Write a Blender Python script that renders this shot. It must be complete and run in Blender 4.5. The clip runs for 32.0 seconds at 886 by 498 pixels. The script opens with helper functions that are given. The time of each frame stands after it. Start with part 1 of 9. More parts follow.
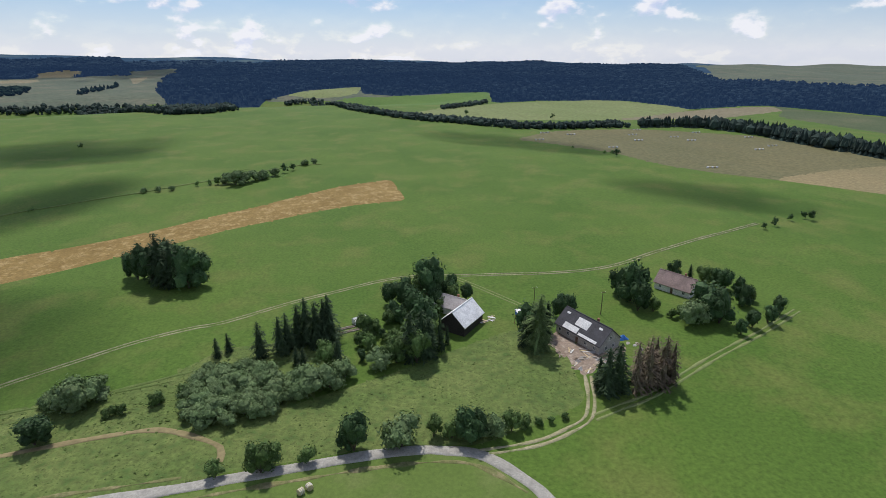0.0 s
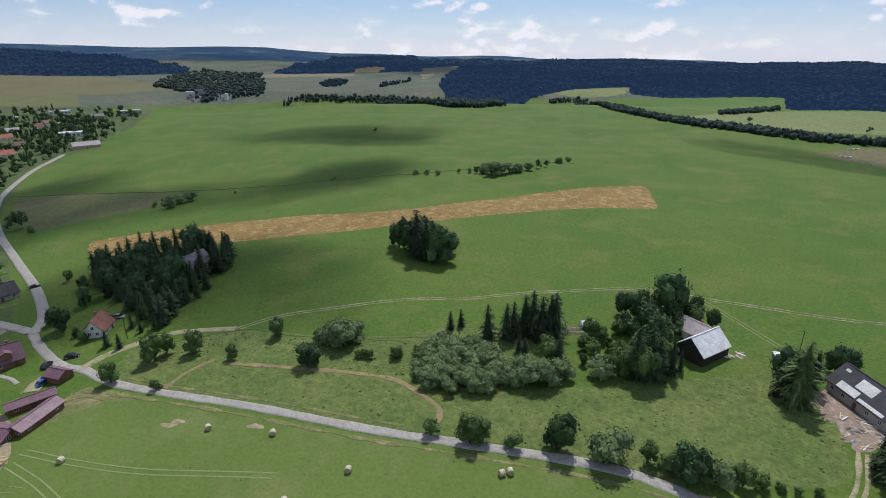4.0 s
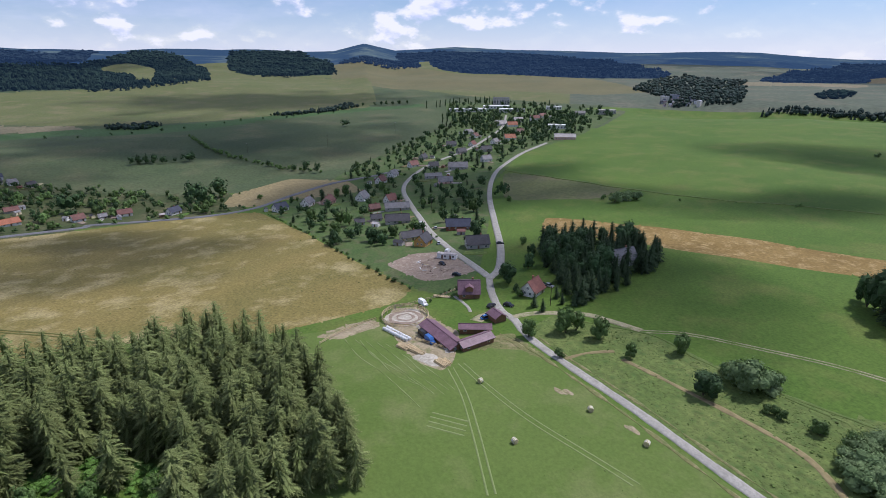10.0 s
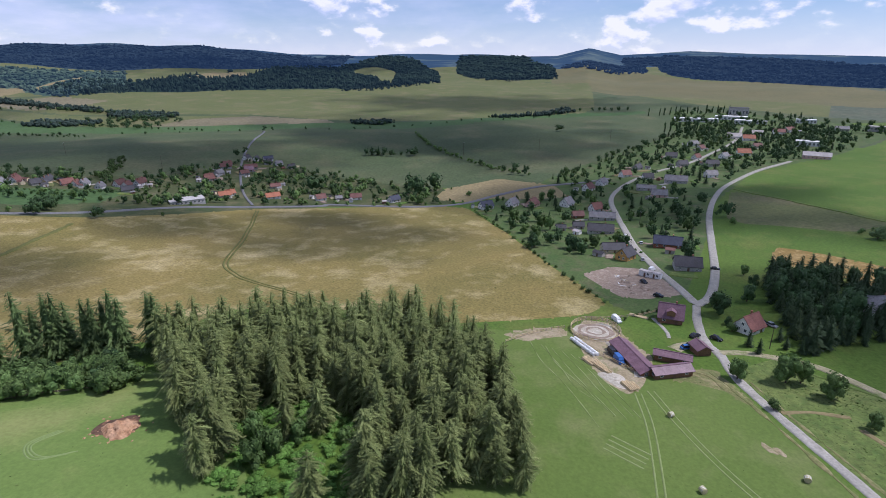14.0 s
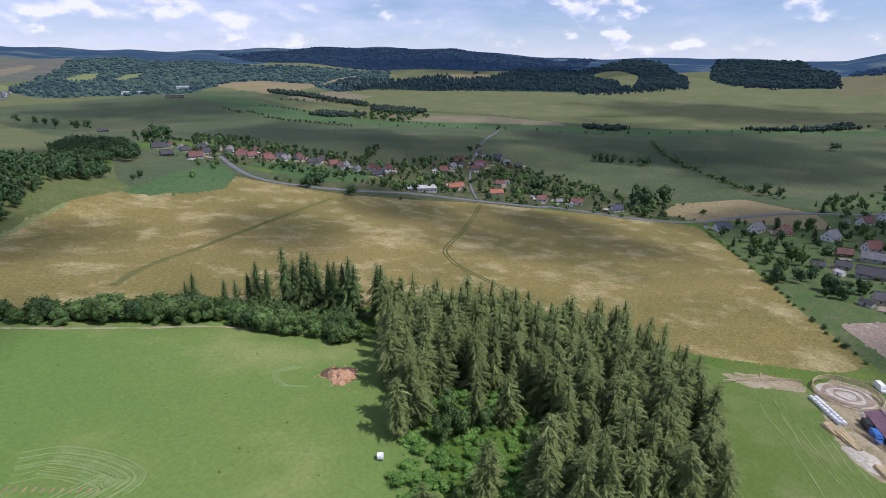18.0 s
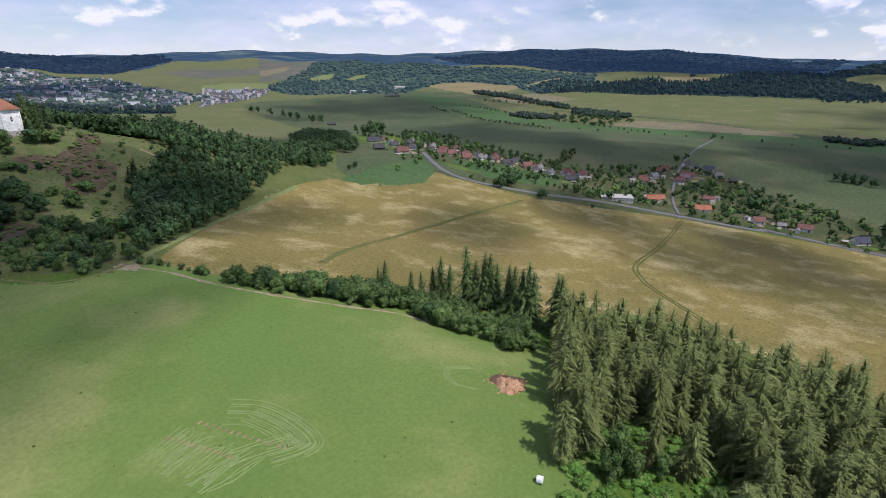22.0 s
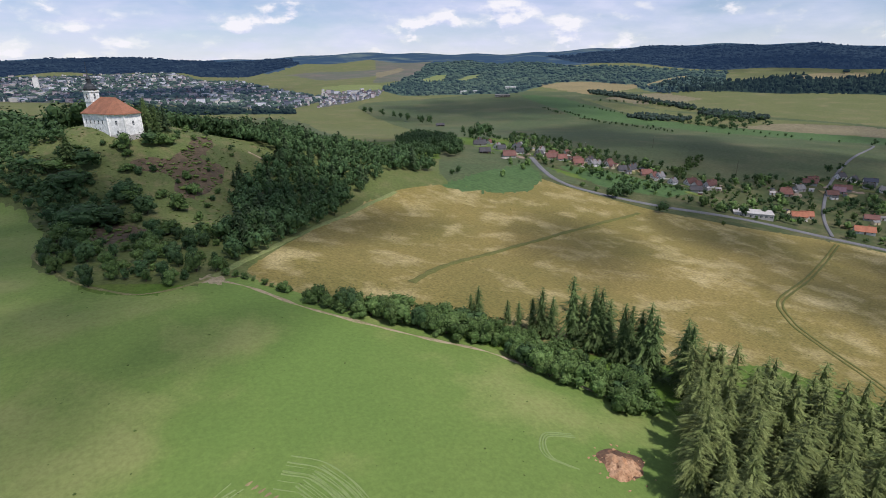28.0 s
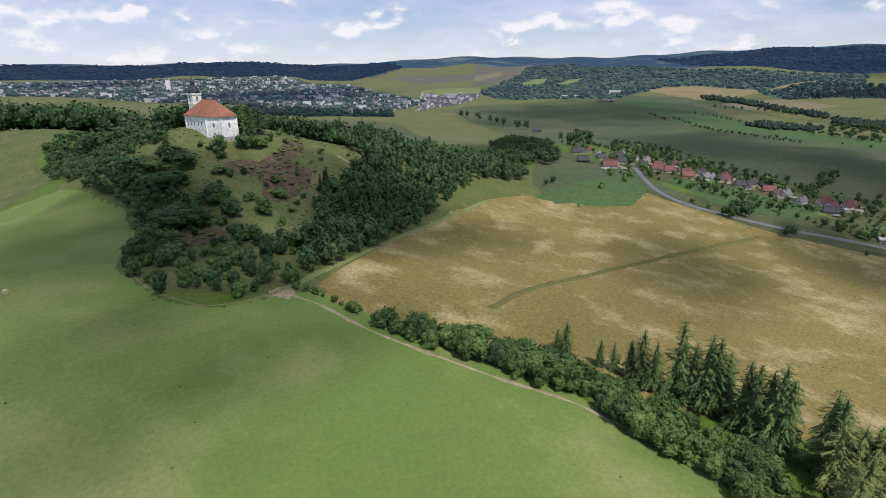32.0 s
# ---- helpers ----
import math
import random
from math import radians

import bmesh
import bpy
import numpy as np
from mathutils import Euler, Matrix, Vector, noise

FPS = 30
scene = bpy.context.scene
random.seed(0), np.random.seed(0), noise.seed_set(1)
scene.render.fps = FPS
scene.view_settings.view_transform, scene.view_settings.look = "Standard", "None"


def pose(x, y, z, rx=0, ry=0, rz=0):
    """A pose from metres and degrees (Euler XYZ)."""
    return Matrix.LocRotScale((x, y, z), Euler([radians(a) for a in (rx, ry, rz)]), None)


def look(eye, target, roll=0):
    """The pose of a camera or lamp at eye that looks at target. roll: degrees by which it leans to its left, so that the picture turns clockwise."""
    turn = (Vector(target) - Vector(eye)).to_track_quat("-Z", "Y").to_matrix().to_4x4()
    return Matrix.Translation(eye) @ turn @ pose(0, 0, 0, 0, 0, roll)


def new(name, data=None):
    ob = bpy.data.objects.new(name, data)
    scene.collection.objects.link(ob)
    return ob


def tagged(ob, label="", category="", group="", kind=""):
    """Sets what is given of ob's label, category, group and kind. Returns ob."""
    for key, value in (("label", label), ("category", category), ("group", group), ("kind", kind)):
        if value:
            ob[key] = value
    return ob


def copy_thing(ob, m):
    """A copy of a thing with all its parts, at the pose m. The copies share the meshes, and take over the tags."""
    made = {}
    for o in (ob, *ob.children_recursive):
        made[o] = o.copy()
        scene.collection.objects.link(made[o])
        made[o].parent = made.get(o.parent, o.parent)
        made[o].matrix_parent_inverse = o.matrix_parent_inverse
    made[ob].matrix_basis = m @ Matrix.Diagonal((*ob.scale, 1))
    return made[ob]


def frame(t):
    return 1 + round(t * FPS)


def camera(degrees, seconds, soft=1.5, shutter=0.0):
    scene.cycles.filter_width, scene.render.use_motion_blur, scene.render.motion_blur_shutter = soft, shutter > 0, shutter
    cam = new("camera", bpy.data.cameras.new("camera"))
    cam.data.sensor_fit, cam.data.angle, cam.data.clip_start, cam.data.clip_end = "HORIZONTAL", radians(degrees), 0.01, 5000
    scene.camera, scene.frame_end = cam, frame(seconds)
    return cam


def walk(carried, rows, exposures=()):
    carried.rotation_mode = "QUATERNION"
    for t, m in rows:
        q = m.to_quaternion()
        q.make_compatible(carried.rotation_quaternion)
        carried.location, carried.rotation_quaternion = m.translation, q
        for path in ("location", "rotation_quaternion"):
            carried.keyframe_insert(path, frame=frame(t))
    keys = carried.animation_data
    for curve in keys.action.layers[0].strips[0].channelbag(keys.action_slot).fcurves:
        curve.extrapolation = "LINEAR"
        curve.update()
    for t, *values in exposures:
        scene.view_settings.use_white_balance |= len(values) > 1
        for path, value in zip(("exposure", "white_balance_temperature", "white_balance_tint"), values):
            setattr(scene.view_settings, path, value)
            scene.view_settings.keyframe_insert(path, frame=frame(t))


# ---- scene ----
cam = camera(79.3, 32.0, soft=0.3)

# seconds, place, tilt, roll, bearing
PATH = [
    (0.0, -0.00, -0.00, 90.00, 69.603, -0.026, 0.010),
    (0.5, -0.03, 0.28, 89.83, 69.629, -0.075, 2.849),
    (1.0, -0.04, 0.33, 89.65, 69.639, -0.072, 5.089),
    (1.5, 0.00, 0.30, 89.55, 69.626, -0.004, 7.756),
    (2.0, 0.12, 0.27, 89.51, 69.590, 0.062, 10.407),
    (2.5, 0.13, 0.10, 89.56, 69.572, 0.087, 13.646),
    (3.0, 0.13, -0.05, 89.51, 69.561, 0.027, 17.871),
    (3.5, 0.31, -0.08, 89.46, 69.537, 0.067, 22.271),
    (4.0, 0.39, -0.21, 89.44, 69.531, 0.061, 26.914),
    (4.5, 0.40, -0.23, 89.37, 69.528, 0.024, 31.692),
    (6.5, 1.55, -0.88, 89.73, 69.768, 0.150, 48.950),
    (7.0, 1.49, -0.94, 89.74, 69.795, 0.157, 51.684),
    (7.5, 1.54, -1.00, 89.75, 69.847, 0.143, 55.937),
    (8.0, 1.39, -1.00, 89.69, 69.890, 0.054, 60.917),
    (8.5, 1.43, -0.95, 89.76, 69.951, 0.006, 64.892),
    (9.0, 1.45, -0.92, 89.76, 69.962, 0.003, 67.518),
    (9.5, 1.24, -1.04, 89.59, 70.030, 0.054, 69.689),
    (10.0, 1.10, -1.13, 89.50, 70.098, 0.043, 73.180),
    (10.5, 0.82, -1.18, 89.36, 70.190, 0.016, 76.999),
    (11.0, 0.75, -1.20, 89.28, 70.243, -0.021, 80.916),
    (11.5, 0.77, -1.22, 89.28, 70.280, -0.062, 85.222),
    (12.0, 0.92, -1.20, 89.28, 70.346, -0.196, 89.489),
    (12.5, 1.05, -1.21, 89.28, 70.404, -0.262, 92.189),
    (13.0, 1.07, -1.22, 89.25, 70.481, -0.207, 93.649),
    (13.5, 1.03, -1.21, 89.20, 70.515, -0.103, 94.577),
    (15.5, 1.01, -1.22, 89.15, 70.668, -0.071, 100.736),
    (16.0, 1.19, -1.23, 89.19, 70.675, -0.209, 104.586),
    (16.5, 1.17, -1.18, 89.16, 70.690, -0.360, 109.675),
    (17.0, 1.24, -1.12, 89.09, 70.691, -0.472, 114.252),
    (17.5, 1.21, -1.08, 88.99, 70.715, -0.552, 117.154),
    (18.0, 1.01, -0.98, 88.80, 70.738, -0.575, 119.464),
    (18.5, 0.99, -1.00, 88.78, 70.772, -0.566, 122.400),
    (19.0, 0.92, -1.09, 88.75, 70.759, -0.603, 124.886),
    (19.5, 0.69, -1.21, 88.71, 70.755, -0.450, 126.604),
    (20.0, 0.32, -1.31, 88.64, 70.770, -0.383, 128.324),
    (20.5, -0.06, -1.41, 88.54, 70.840, -0.212, 130.096),
    (21.0, -0.79, -2.25, 88.90, 70.754, -0.318, 133.258),
    (21.5, -1.58, -2.91, 89.05, 70.734, -0.405, 137.422),
    (22.0, -2.41, -3.97, 88.96, 70.744, -0.448, 140.074),
    (22.5, -3.43, -5.04, 88.75, 70.737, -0.458, 143.365),
    (23.0, -4.52, -6.08, 88.55, 70.736, -0.403, 146.316),
    (23.5, -5.69, -7.08, 88.53, 70.729, -0.390, 148.710),
    (24.0, -6.91, -8.32, 88.67, 70.724, -0.348, 150.004),
    (24.5, -8.00, -9.73, 88.83, 70.708, -0.269, 150.280),
    (25.0, -9.16, -11.33, 89.04, 70.668, -0.165, 150.467),
    (25.5, -10.46, -12.87, 89.26, 70.639, -0.070, 150.619),
    (27.5, -15.99, -20.25, 89.29, 70.714, 0.337, 151.235),
    (28.0, -17.43, -22.08, 89.18, 70.715, 0.461, 151.461),
    (28.5, -18.78, -24.06, 89.14, 70.771, 0.473, 152.461),
    (29.0, -20.14, -26.00, 89.03, 70.807, 0.580, 152.605),
    (29.5, -21.36, -28.19, 88.79, 70.892, 0.635, 153.488),
    (30.0, -22.54, -30.00, 88.61, 70.961, 0.646, 155.150),
    (30.5, -23.62, -31.81, 88.68, 71.009, 0.596, 156.684),
    (31.0, -24.69, -33.88, 88.78, 71.033, 0.612, 158.255),
    (31.5, -25.78, -35.83, 88.77, 71.116, 0.601, 159.916),
    (32.0, -27.08, -37.86, 88.81, 71.166, 0.560, 161.624),
]
walk(cam, [(t, pose(*p)) for t, *p in PATH], [(0.0, 0.0, 6200, 12), (4.5, -0.04, 6050, 14), (9.0, 0.05, 5880, 17), (12.0, 0.1, 5750, 21), (16.0, 0.1, 5750, 21), (20.0, 0.08, 6000, 18), (25.0, 0.08, 6200, 16), (32.0, 0.06, 6350, 15)])

# ---------------------------------------------------------------- daylight
SUN_EL, SUN_AZ = 57.0, 14.0      # degrees over the horizon, degrees left of the first view
to_sun = Vector((-math.sin(radians(SUN_AZ)) * math.cos(radians(SUN_EL)), math.cos(radians(SUN_AZ)) * math.cos(radians(SUN_EL)), math.sin(radians(SUN_EL))))
sun = new("sun", bpy.data.lights.new("sun", "SUN"))
sun.data.energy, sun.data.angle, sun.data.color = 3.6, radians(0.6), (1.0, 0.955, 0.88)
sun.matrix_basis = look((0, 0, 0), -to_sun)

world = bpy.data.worlds.new("sky")
scene.world = world
world.use_nodes = True
wn, wl = world.node_tree.nodes, world.node_tree.links
wn.clear()


def wnode(kind, **values):
    n = wn.new(kind)
    for k, v in values.items():
        if k in n.inputs:
            n.inputs[k].default_value = v
    return n


w_out = wnode("ShaderNodeOutputWorld")
sky = wnode("ShaderNodeTexSky")
sky.sky_type, sky.sun_disc = "NISHITA", False
sky.sun_elevation, sky.sun_rotation = radians(SUN_EL), radians(-SUN_AZ)
sky.air_density, sky.dust_density, sky.ozone_density, sky.altitude = 1.0, 0.1, 6.0, 700
bg_sky = wnode("ShaderNodeBackground", Strength=0.085)
wl.new(sky.outputs[0], bg_sky.inputs[0])
coord = wnode("ShaderNodeTexCoord")
sep = wnode("ShaderNodeSeparateXYZ")
wl.new(coord.outputs["Generated"], sep.inputs[0])


def wmath(op, a, b=0.0, clamp=False):
    n = wn.new("ShaderNodeMath")
    n.operation, n.use_clamp = op, clamp
    for i, v in enumerate((a, b)):
        if isinstance(v, (int, float)):
            n.inputs[i].default_value = v
        else:
            wl.new(v, n.inputs[i])
    return n.outputs[0]


# cumulus field: clouds grow smaller towards the horizon, flat below and bright above
up = wmath("MAXIMUM", sep.outputs["Z"], -0.06)


def sky_noise(scale, tall, detail, rough, raised=0.0):
    c = wn.new("ShaderNodeCombineXYZ")
    wl.new(sep.outputs["X"], c.inputs[0])
    wl.new(sep.outputs["Y"], c.inputs[1])
    wl.new(wmath("MULTIPLY", wmath("ADD", up, raised), tall), c.inputs[2])
    n = wnode("ShaderNodeTexNoise", Scale=scale, Detail=detail, Roughness=rough)
    wl.new(c.outputs[0], n.inputs["Vector"])
    return n.outputs["Fac"]


body, above = sky_noise(13.0, 1.9, 9.0, 0.52), sky_noise(13.0, 1.9, 9.0, 0.52, 0.011)
bank, thin = sky_noise(4.0, 2.6, 3.0, 0.5), sky_noise(6.0, 4.5, 6.0, 0.58)
grey_side = wmath("SUBTRACT", 0.52, wmath("MULTIPLY", sep.outputs["Y"], 0.70), True)
puff = wmath("MULTIPLY", wmath("SUBTRACT", wmath("ADD", body, wmath("MULTIPLY", wmath("SUBTRACT", bank, 0.5), 0.55)), 0.534), 8.5, True)
veil = wmath("MULTIPLY", wmath("SUBTRACT", thin, 0.30), 2.6, True)
low_band = wmath("SUBTRACT", 1.0, wmath("MULTIPLY", wmath("MAXIMUM", up, 0.0), 9.0), True)
cover = wmath("MAXIMUM", wmath("MULTIPLY", puff, 0.95), wmath("ADD", 0.16, wmath("MULTIPLY", veil, 0.22)))
cover = wmath("MAXIMUM", cover, wmath("MULTIPLY", low_band, 0.72))
cover = wmath("MAXIMUM", cover, wmath("MULTIPLY", grey_side, wmath("ADD", 0.30, wmath("MULTIPLY", veil, 0.68))))
lit_top = wmath("ADD", 0.42, wmath("MULTIPLY", wmath("SUBTRACT", body, above), 7.0), True)
lit_top = wmath("ADD", wmath("MULTIPLY", lit_top, wmath("ADD", 0.15, wmath("MULTIPLY", puff, 0.85))), wmath("MULTIPLY", low_band, 0.55), True)
shade = wnode("ShaderNodeMix")
shade.data_type = "RGBA"
shade.inputs["A"].default_value, shade.inputs["B"].default_value = (0.60, 0.68, 0.90, 1), (1.0, 0.99, 1.0, 1)
wl.new(lit_top, shade.inputs["Factor"])
bg_cloud = wnode("ShaderNodeBackground", Strength=0.89)
wl.new(shade.outputs["Result"], bg_cloud.inputs[0])
mix_sky = wnode("ShaderNodeMixShader")
wl.new(cover, mix_sky.inputs[0]), wl.new(bg_sky.outputs[0], mix_sky.inputs[1]), wl.new(bg_cloud.outputs[0], mix_sky.inputs[2])
wl.new(mix_sky.outputs[0], w_out.inputs[0])


# ---------------------------------------------------------------- materials
def material(name, a, b, big=0.03, small=0.6, rough=0.9, relief=0.3, metal=0.0, c=None, mid=0.25, spec=0.2, per_object=0.0, per_island=0.0, grain=1.0, soft=(0.5, 0.68)):
    """A surface of two or three tones, mixed by noise at two real-world scales, with relief and gloss."""
    m = bpy.data.materials.new(name)
    m.use_nodes = True
    nodes, links = m.node_tree.nodes, m.node_tree.links
    p = nodes["Principled BSDF"]
    p.inputs["Roughness"].default_value, p.inputs["Metallic"].default_value = rough, metal
    p.inputs["Specular IOR Level"].default_value = spec
    geo = nodes.new("ShaderNodeNewGeometry")

    def tex(scale, detail=4.0, roughness=0.6):
        n = nodes.new("ShaderNodeTexNoise")
        n.inputs["Scale"].default_value, n.inputs["Detail"].default_value, n.inputs["Roughness"].default_value = scale, detail, roughness
        links.new(geo.outputs["Position"], n.inputs["Vector"])
        return n.outputs["Fac"]

    def mixed(fac, x, y):
        n = nodes.new("ShaderNodeMix")
        n.data_type = "RGBA"
        for slot, v in (("A", x), ("B", y)):
            if isinstance(v, tuple):
                n.inputs[slot].default_value = (*v, 1)
            else:
                links.new(v, n.inputs[slot])
        if isinstance(fac, float):
            n.inputs["Factor"].default_value = fac
        else:
            links.new(fac, n.inputs["Factor"])
        return n.outputs["Result"]

    def sharp(v, lo, hi):
        n = nodes.new("ShaderNodeMapRange")
        n.inputs["From Min"].default_value, n.inputs["From Max"].default_value = lo, hi
        links.new(v, n.inputs["Value"])
        return n.outputs["Result"]

    col = mixed(sharp(tex(big), 0.36, 0.64), a, b)
    if c:
        col = mixed(sharp(tex(mid, 6.0), *soft), col, c)
    fine = tex(small, 3.0, 0.7)
    lo, hi = 1 - 0.28 * grain, 1 + 0.22 * grain
    dark = mixed(sharp(fine, 0.3, 0.7), (lo, lo, lo), (hi, hi, hi))
    mul = nodes.new("ShaderNodeMix")
    mul.data_type, mul.blend_type = "RGBA", "MULTIPLY"
    mul.inputs["Factor"].default_value = 1.0
    links.new(col, mul.inputs["A"]), links.new(dark, mul.inputs["B"])
    col = mul.outputs["Result"]
    for source, amount in (("object", per_object), ("island", per_island)):
        if amount:
            if source == "object":
                rnd = nodes.new("ShaderNodeObjectInfo").outputs["Random"]
            else:
                rnd = geo.outputs["Random Per Island"]
            v = nodes.new("ShaderNodeMapRange")
            v.inputs["To Min"].default_value, v.inputs["To Max"].default_value = 1 - amount, 1 + amount
            links.new(rnd, v.inputs["Value"])
            hsv = nodes.new("ShaderNodeHueSaturation")
            links.new(v.outputs["Result"], hsv.inputs["Value"])
            links.new(col, hsv.inputs["Color"])
            col = hsv.outputs["Color"]
    links.new(col, p.inputs["Base Color"])
    if relief:
        bumpy = nodes.new("ShaderNodeBump")
        bumpy.inputs["Strength"].default_value, bumpy.inputs["Distance"].default_value = relief, 0.15
        links.new(fine, bumpy.inputs["Height"])
        links.new(bumpy.outputs["Normal"], p.inputs["Normal"])
    return m


M = {}
M["grass"] = material("grass", (0.068, 0.126, 0.017), (0.092, 0.148, 0.023), 0.012, 0.9, c=(0.120, 0.150, 0.033), mid=0.035, relief=0.5)
M["mown"] = material("mown_grass", (0.114, 0.162, 0.036), (0.096, 0.147, 0.029), 0.02, 1.1, c=(0.152, 0.180, 0.058), mid=0.06, relief=0.3, grain=0.6)
M["south_grass"] = material("pasture_grass", (0.118, 0.186, 0.043), (0.160, 0.218, 0.055), 0.014, 1.0, c=(0.215, 0.242, 0.080), mid=0.028, relief=0.2, grain=0.55)
M["rough"] = material("rough_grass", (0.104, 0.150, 0.036), (0.142, 0.176, 0.050), 0.06, 0.8, c=(0.066, 0.108, 0.026), mid=0.4, relief=1.6, grain=1.5)
M["verge"] = material("dry_verge", (0.180, 0.170, 0.070), (0.130, 0.148, 0.050), 0.2, 1.2, c=(0.27, 0.23, 0.12), mid=0.35, relief=0.6)
M["dry"] = material("dry_grass", (0.166, 0.143, 0.042), (0.230, 0.180, 0.058), 0.014, 0.9, c=(0.470, 0.390, 0.200), mid=0.05, relief=0.9, grain=1.4, soft=(0.50, 0.82))
M["stubble"] = material("stubble", (0.205, 0.135, 0.040), (0.250, 0.170, 0.056), 0.05, 0.8, c=(0.33, 0.24, 0.10), mid=0.2, relief=0.5)
M["pasture"] = material("valley_pasture", (0.063, 0.090, 0.038), (0.079, 0.100, 0.044), 0.006, 0.35, c=(0.110, 0.116, 0.056), mid=0.013, relief=0.4)
M["garden"] = material("garden_lawn", (0.060, 0.105, 0.028), (0.085, 0.122, 0.038), 0.06, 0.9, c=(0.115, 0.118, 0.055), mid=0.1, relief=0.5)
M["tan"] = material("ripe_field", (0.25, 0.20, 0.10), (0.21, 0.175, 0.085), 0.01, 0.4, relief=0.3)
M["olive"] = material("olive_field", (0.125, 0.135, 0.050), (0.105, 0.125, 0.042), 0.01, 0.4, c=(0.16, 0.15, 0.07), mid=0.02, relief=0.3)
M["bright"] = material("bright_field", (0.075, 0.145, 0.024), (0.095, 0.16, 0.03), 0.015, 0.6, relief=0.3)
# hazy, tanhazy and brownhazy: base colours greyed to stand in for haze
M["hazy"] = material("hazy_distant_grassland", (0.080, 0.100, 0.066), (0.100, 0.116, 0.074), 0.006, 0.1, c=(0.130, 0.128, 0.085), mid=0.012, relief=0.2)
M["tanhazy"] = material("hazy_harvested_field", (0.205, 0.175, 0.105), (0.175, 0.155, 0.090), 0.008, 0.2, relief=0.2)
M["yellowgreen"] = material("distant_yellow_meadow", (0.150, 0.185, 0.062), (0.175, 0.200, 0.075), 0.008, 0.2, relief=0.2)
M["brownhazy"] = material("hazy_distant_farmland", (0.105, 0.106, 0.082), (0.098, 0.110, 0.076), 0.006, 0.1, c=(0.145, 0.122, 0.100), mid=0.008, relief=0.2)
M["strip"] = material("valley_meadow", (0.056, 0.108, 0.034), (0.070, 0.122, 0.042), 0.01, 0.3, relief=0.2)
M["towngrey"] = material("town_ground", (0.070, 0.085, 0.070), (0.100, 0.105, 0.095), 0.02, 0.2, relief=0.2)
M["soil"] = material("bare_soil", (0.28, 0.215, 0.165), (0.22, 0.165, 0.12), 0.25, 1.3, c=(0.36, 0.30, 0.24), mid=0.5, relief=0.8)
M["sand"] = material("sandy_soil", (0.36, 0.30, 0.20), (0.27, 0.22, 0.13), 0.25, 1.5, c=(0.17, 0.18, 0.07), mid=0.4, relief=0.6)
M["turf"] = material("dry_hill_turf", (0.108, 0.128, 0.045), (0.080, 0.108, 0.034), 0.08, 0.9, c=(0.150, 0.138, 0.064), mid=0.15, relief=0.8)
M["asphalt"] = material("worn_asphalt", (0.31, 0.295, 0.255), (0.36, 0.34, 0.295), 0.1, 2.0, c=(0.25, 0.235, 0.205), mid=0.5, rough=0.85, relief=0.2)
M["asphalt_dark"] = material("road_asphalt", (0.135, 0.135, 0.14), (0.165, 0.165, 0.17), 0.1, 2.0, rough=0.8, relief=0.15)
M["gravel"] = material("gravel_track", (0.37, 0.33, 0.21), (0.29, 0.265, 0.15), 0.3, 2.0, c=(0.15, 0.18, 0.06), mid=0.35, relief=0.6)
M["track_grass"] = material("pressed_grass", (0.20, 0.22, 0.085), (0.16, 0.20, 0.07), 0.2, 1.4, relief=0.3)
M["forest_floor"] = material("forest_floor", (0.035, 0.055, 0.016), (0.05, 0.07, 0.02), 0.1, 0.6, relief=1.0)
M["spruce"] = material("spruce_needles", (0.118, 0.150, 0.048), (0.160, 0.186, 0.066), 0.3, 2.2, rough=0.75, relief=0.0, per_object=0.18, per_island=0.28, spec=0.08)
M["spruce_dark"] = material("dark_spruce_needles", (0.037, 0.062, 0.027), (0.050, 0.078, 0.034), 0.3, 2.2, rough=0.75, relief=0.0, per_object=0.2, per_island=0.3, spec=0.12)
M["spruce_dead"] = material("withered_spruce_needles", (0.160, 0.118, 0.080), (0.115, 0.100, 0.060), 0.3, 2.0, rough=0.8, relief=0.0, per_object=0.25, per_island=0.3, spec=0.12)
M["hedge_spruce"] = material("hedge_spruce_needles", (0.078, 0.122, 0.038), (0.105, 0.150, 0.052), 0.3, 2.2, rough=0.75, relief=0.0, per_object=0.2, per_island=0.3, spec=0.12)
M["weeds"] = material("weeds", (0.110, 0.115, 0.032), (0.135, 0.135, 0.040), 0.3, 1.5, relief=0.5)
M["plots"] = material("road_plots", (0.050, 0.070, 0.024), (0.075, 0.086, 0.034), 0.03, 0.7, c=(0.115, 0.108, 0.052), mid=0.06, relief=0.5)
M["margin"] = material("margin_grass", (0.090, 0.118, 0.034), (0.110, 0.130, 0.042), 0.05, 0.8, c=(0.135, 0.140, 0.055), mid=0.1, relief=0.8)
M["faint_mark"] = material("raked_grass", (0.205, 0.245, 0.095), (0.165, 0.215, 0.070), 0.5, 2.0, relief=0.2, grain=0.6)
M["tuft"] = material("grass_tuft", (0.078, 0.118, 0.027), (0.108, 0.146, 0.040), 0.4, 2.0, relief=0.3, per_island=0.3)
M["pale_sand"] = material("pale_riding_sand", (0.46, 0.42, 0.34), (0.38, 0.34, 0.27), 0.4, 2.0, c=(0.54, 0.50, 0.42), mid=0.6, relief=0.5)
M["brownish"] = material("mown_slope", (0.150, 0.135, 0.062), (0.125, 0.122, 0.055), 0.008, 0.3, relief=0.3)
M["mark"] = material("flattened_grass", (0.205, 0.262, 0.100), (0.170, 0.235, 0.076), 0.5, 2.0, relief=0.2, grain=0.6)
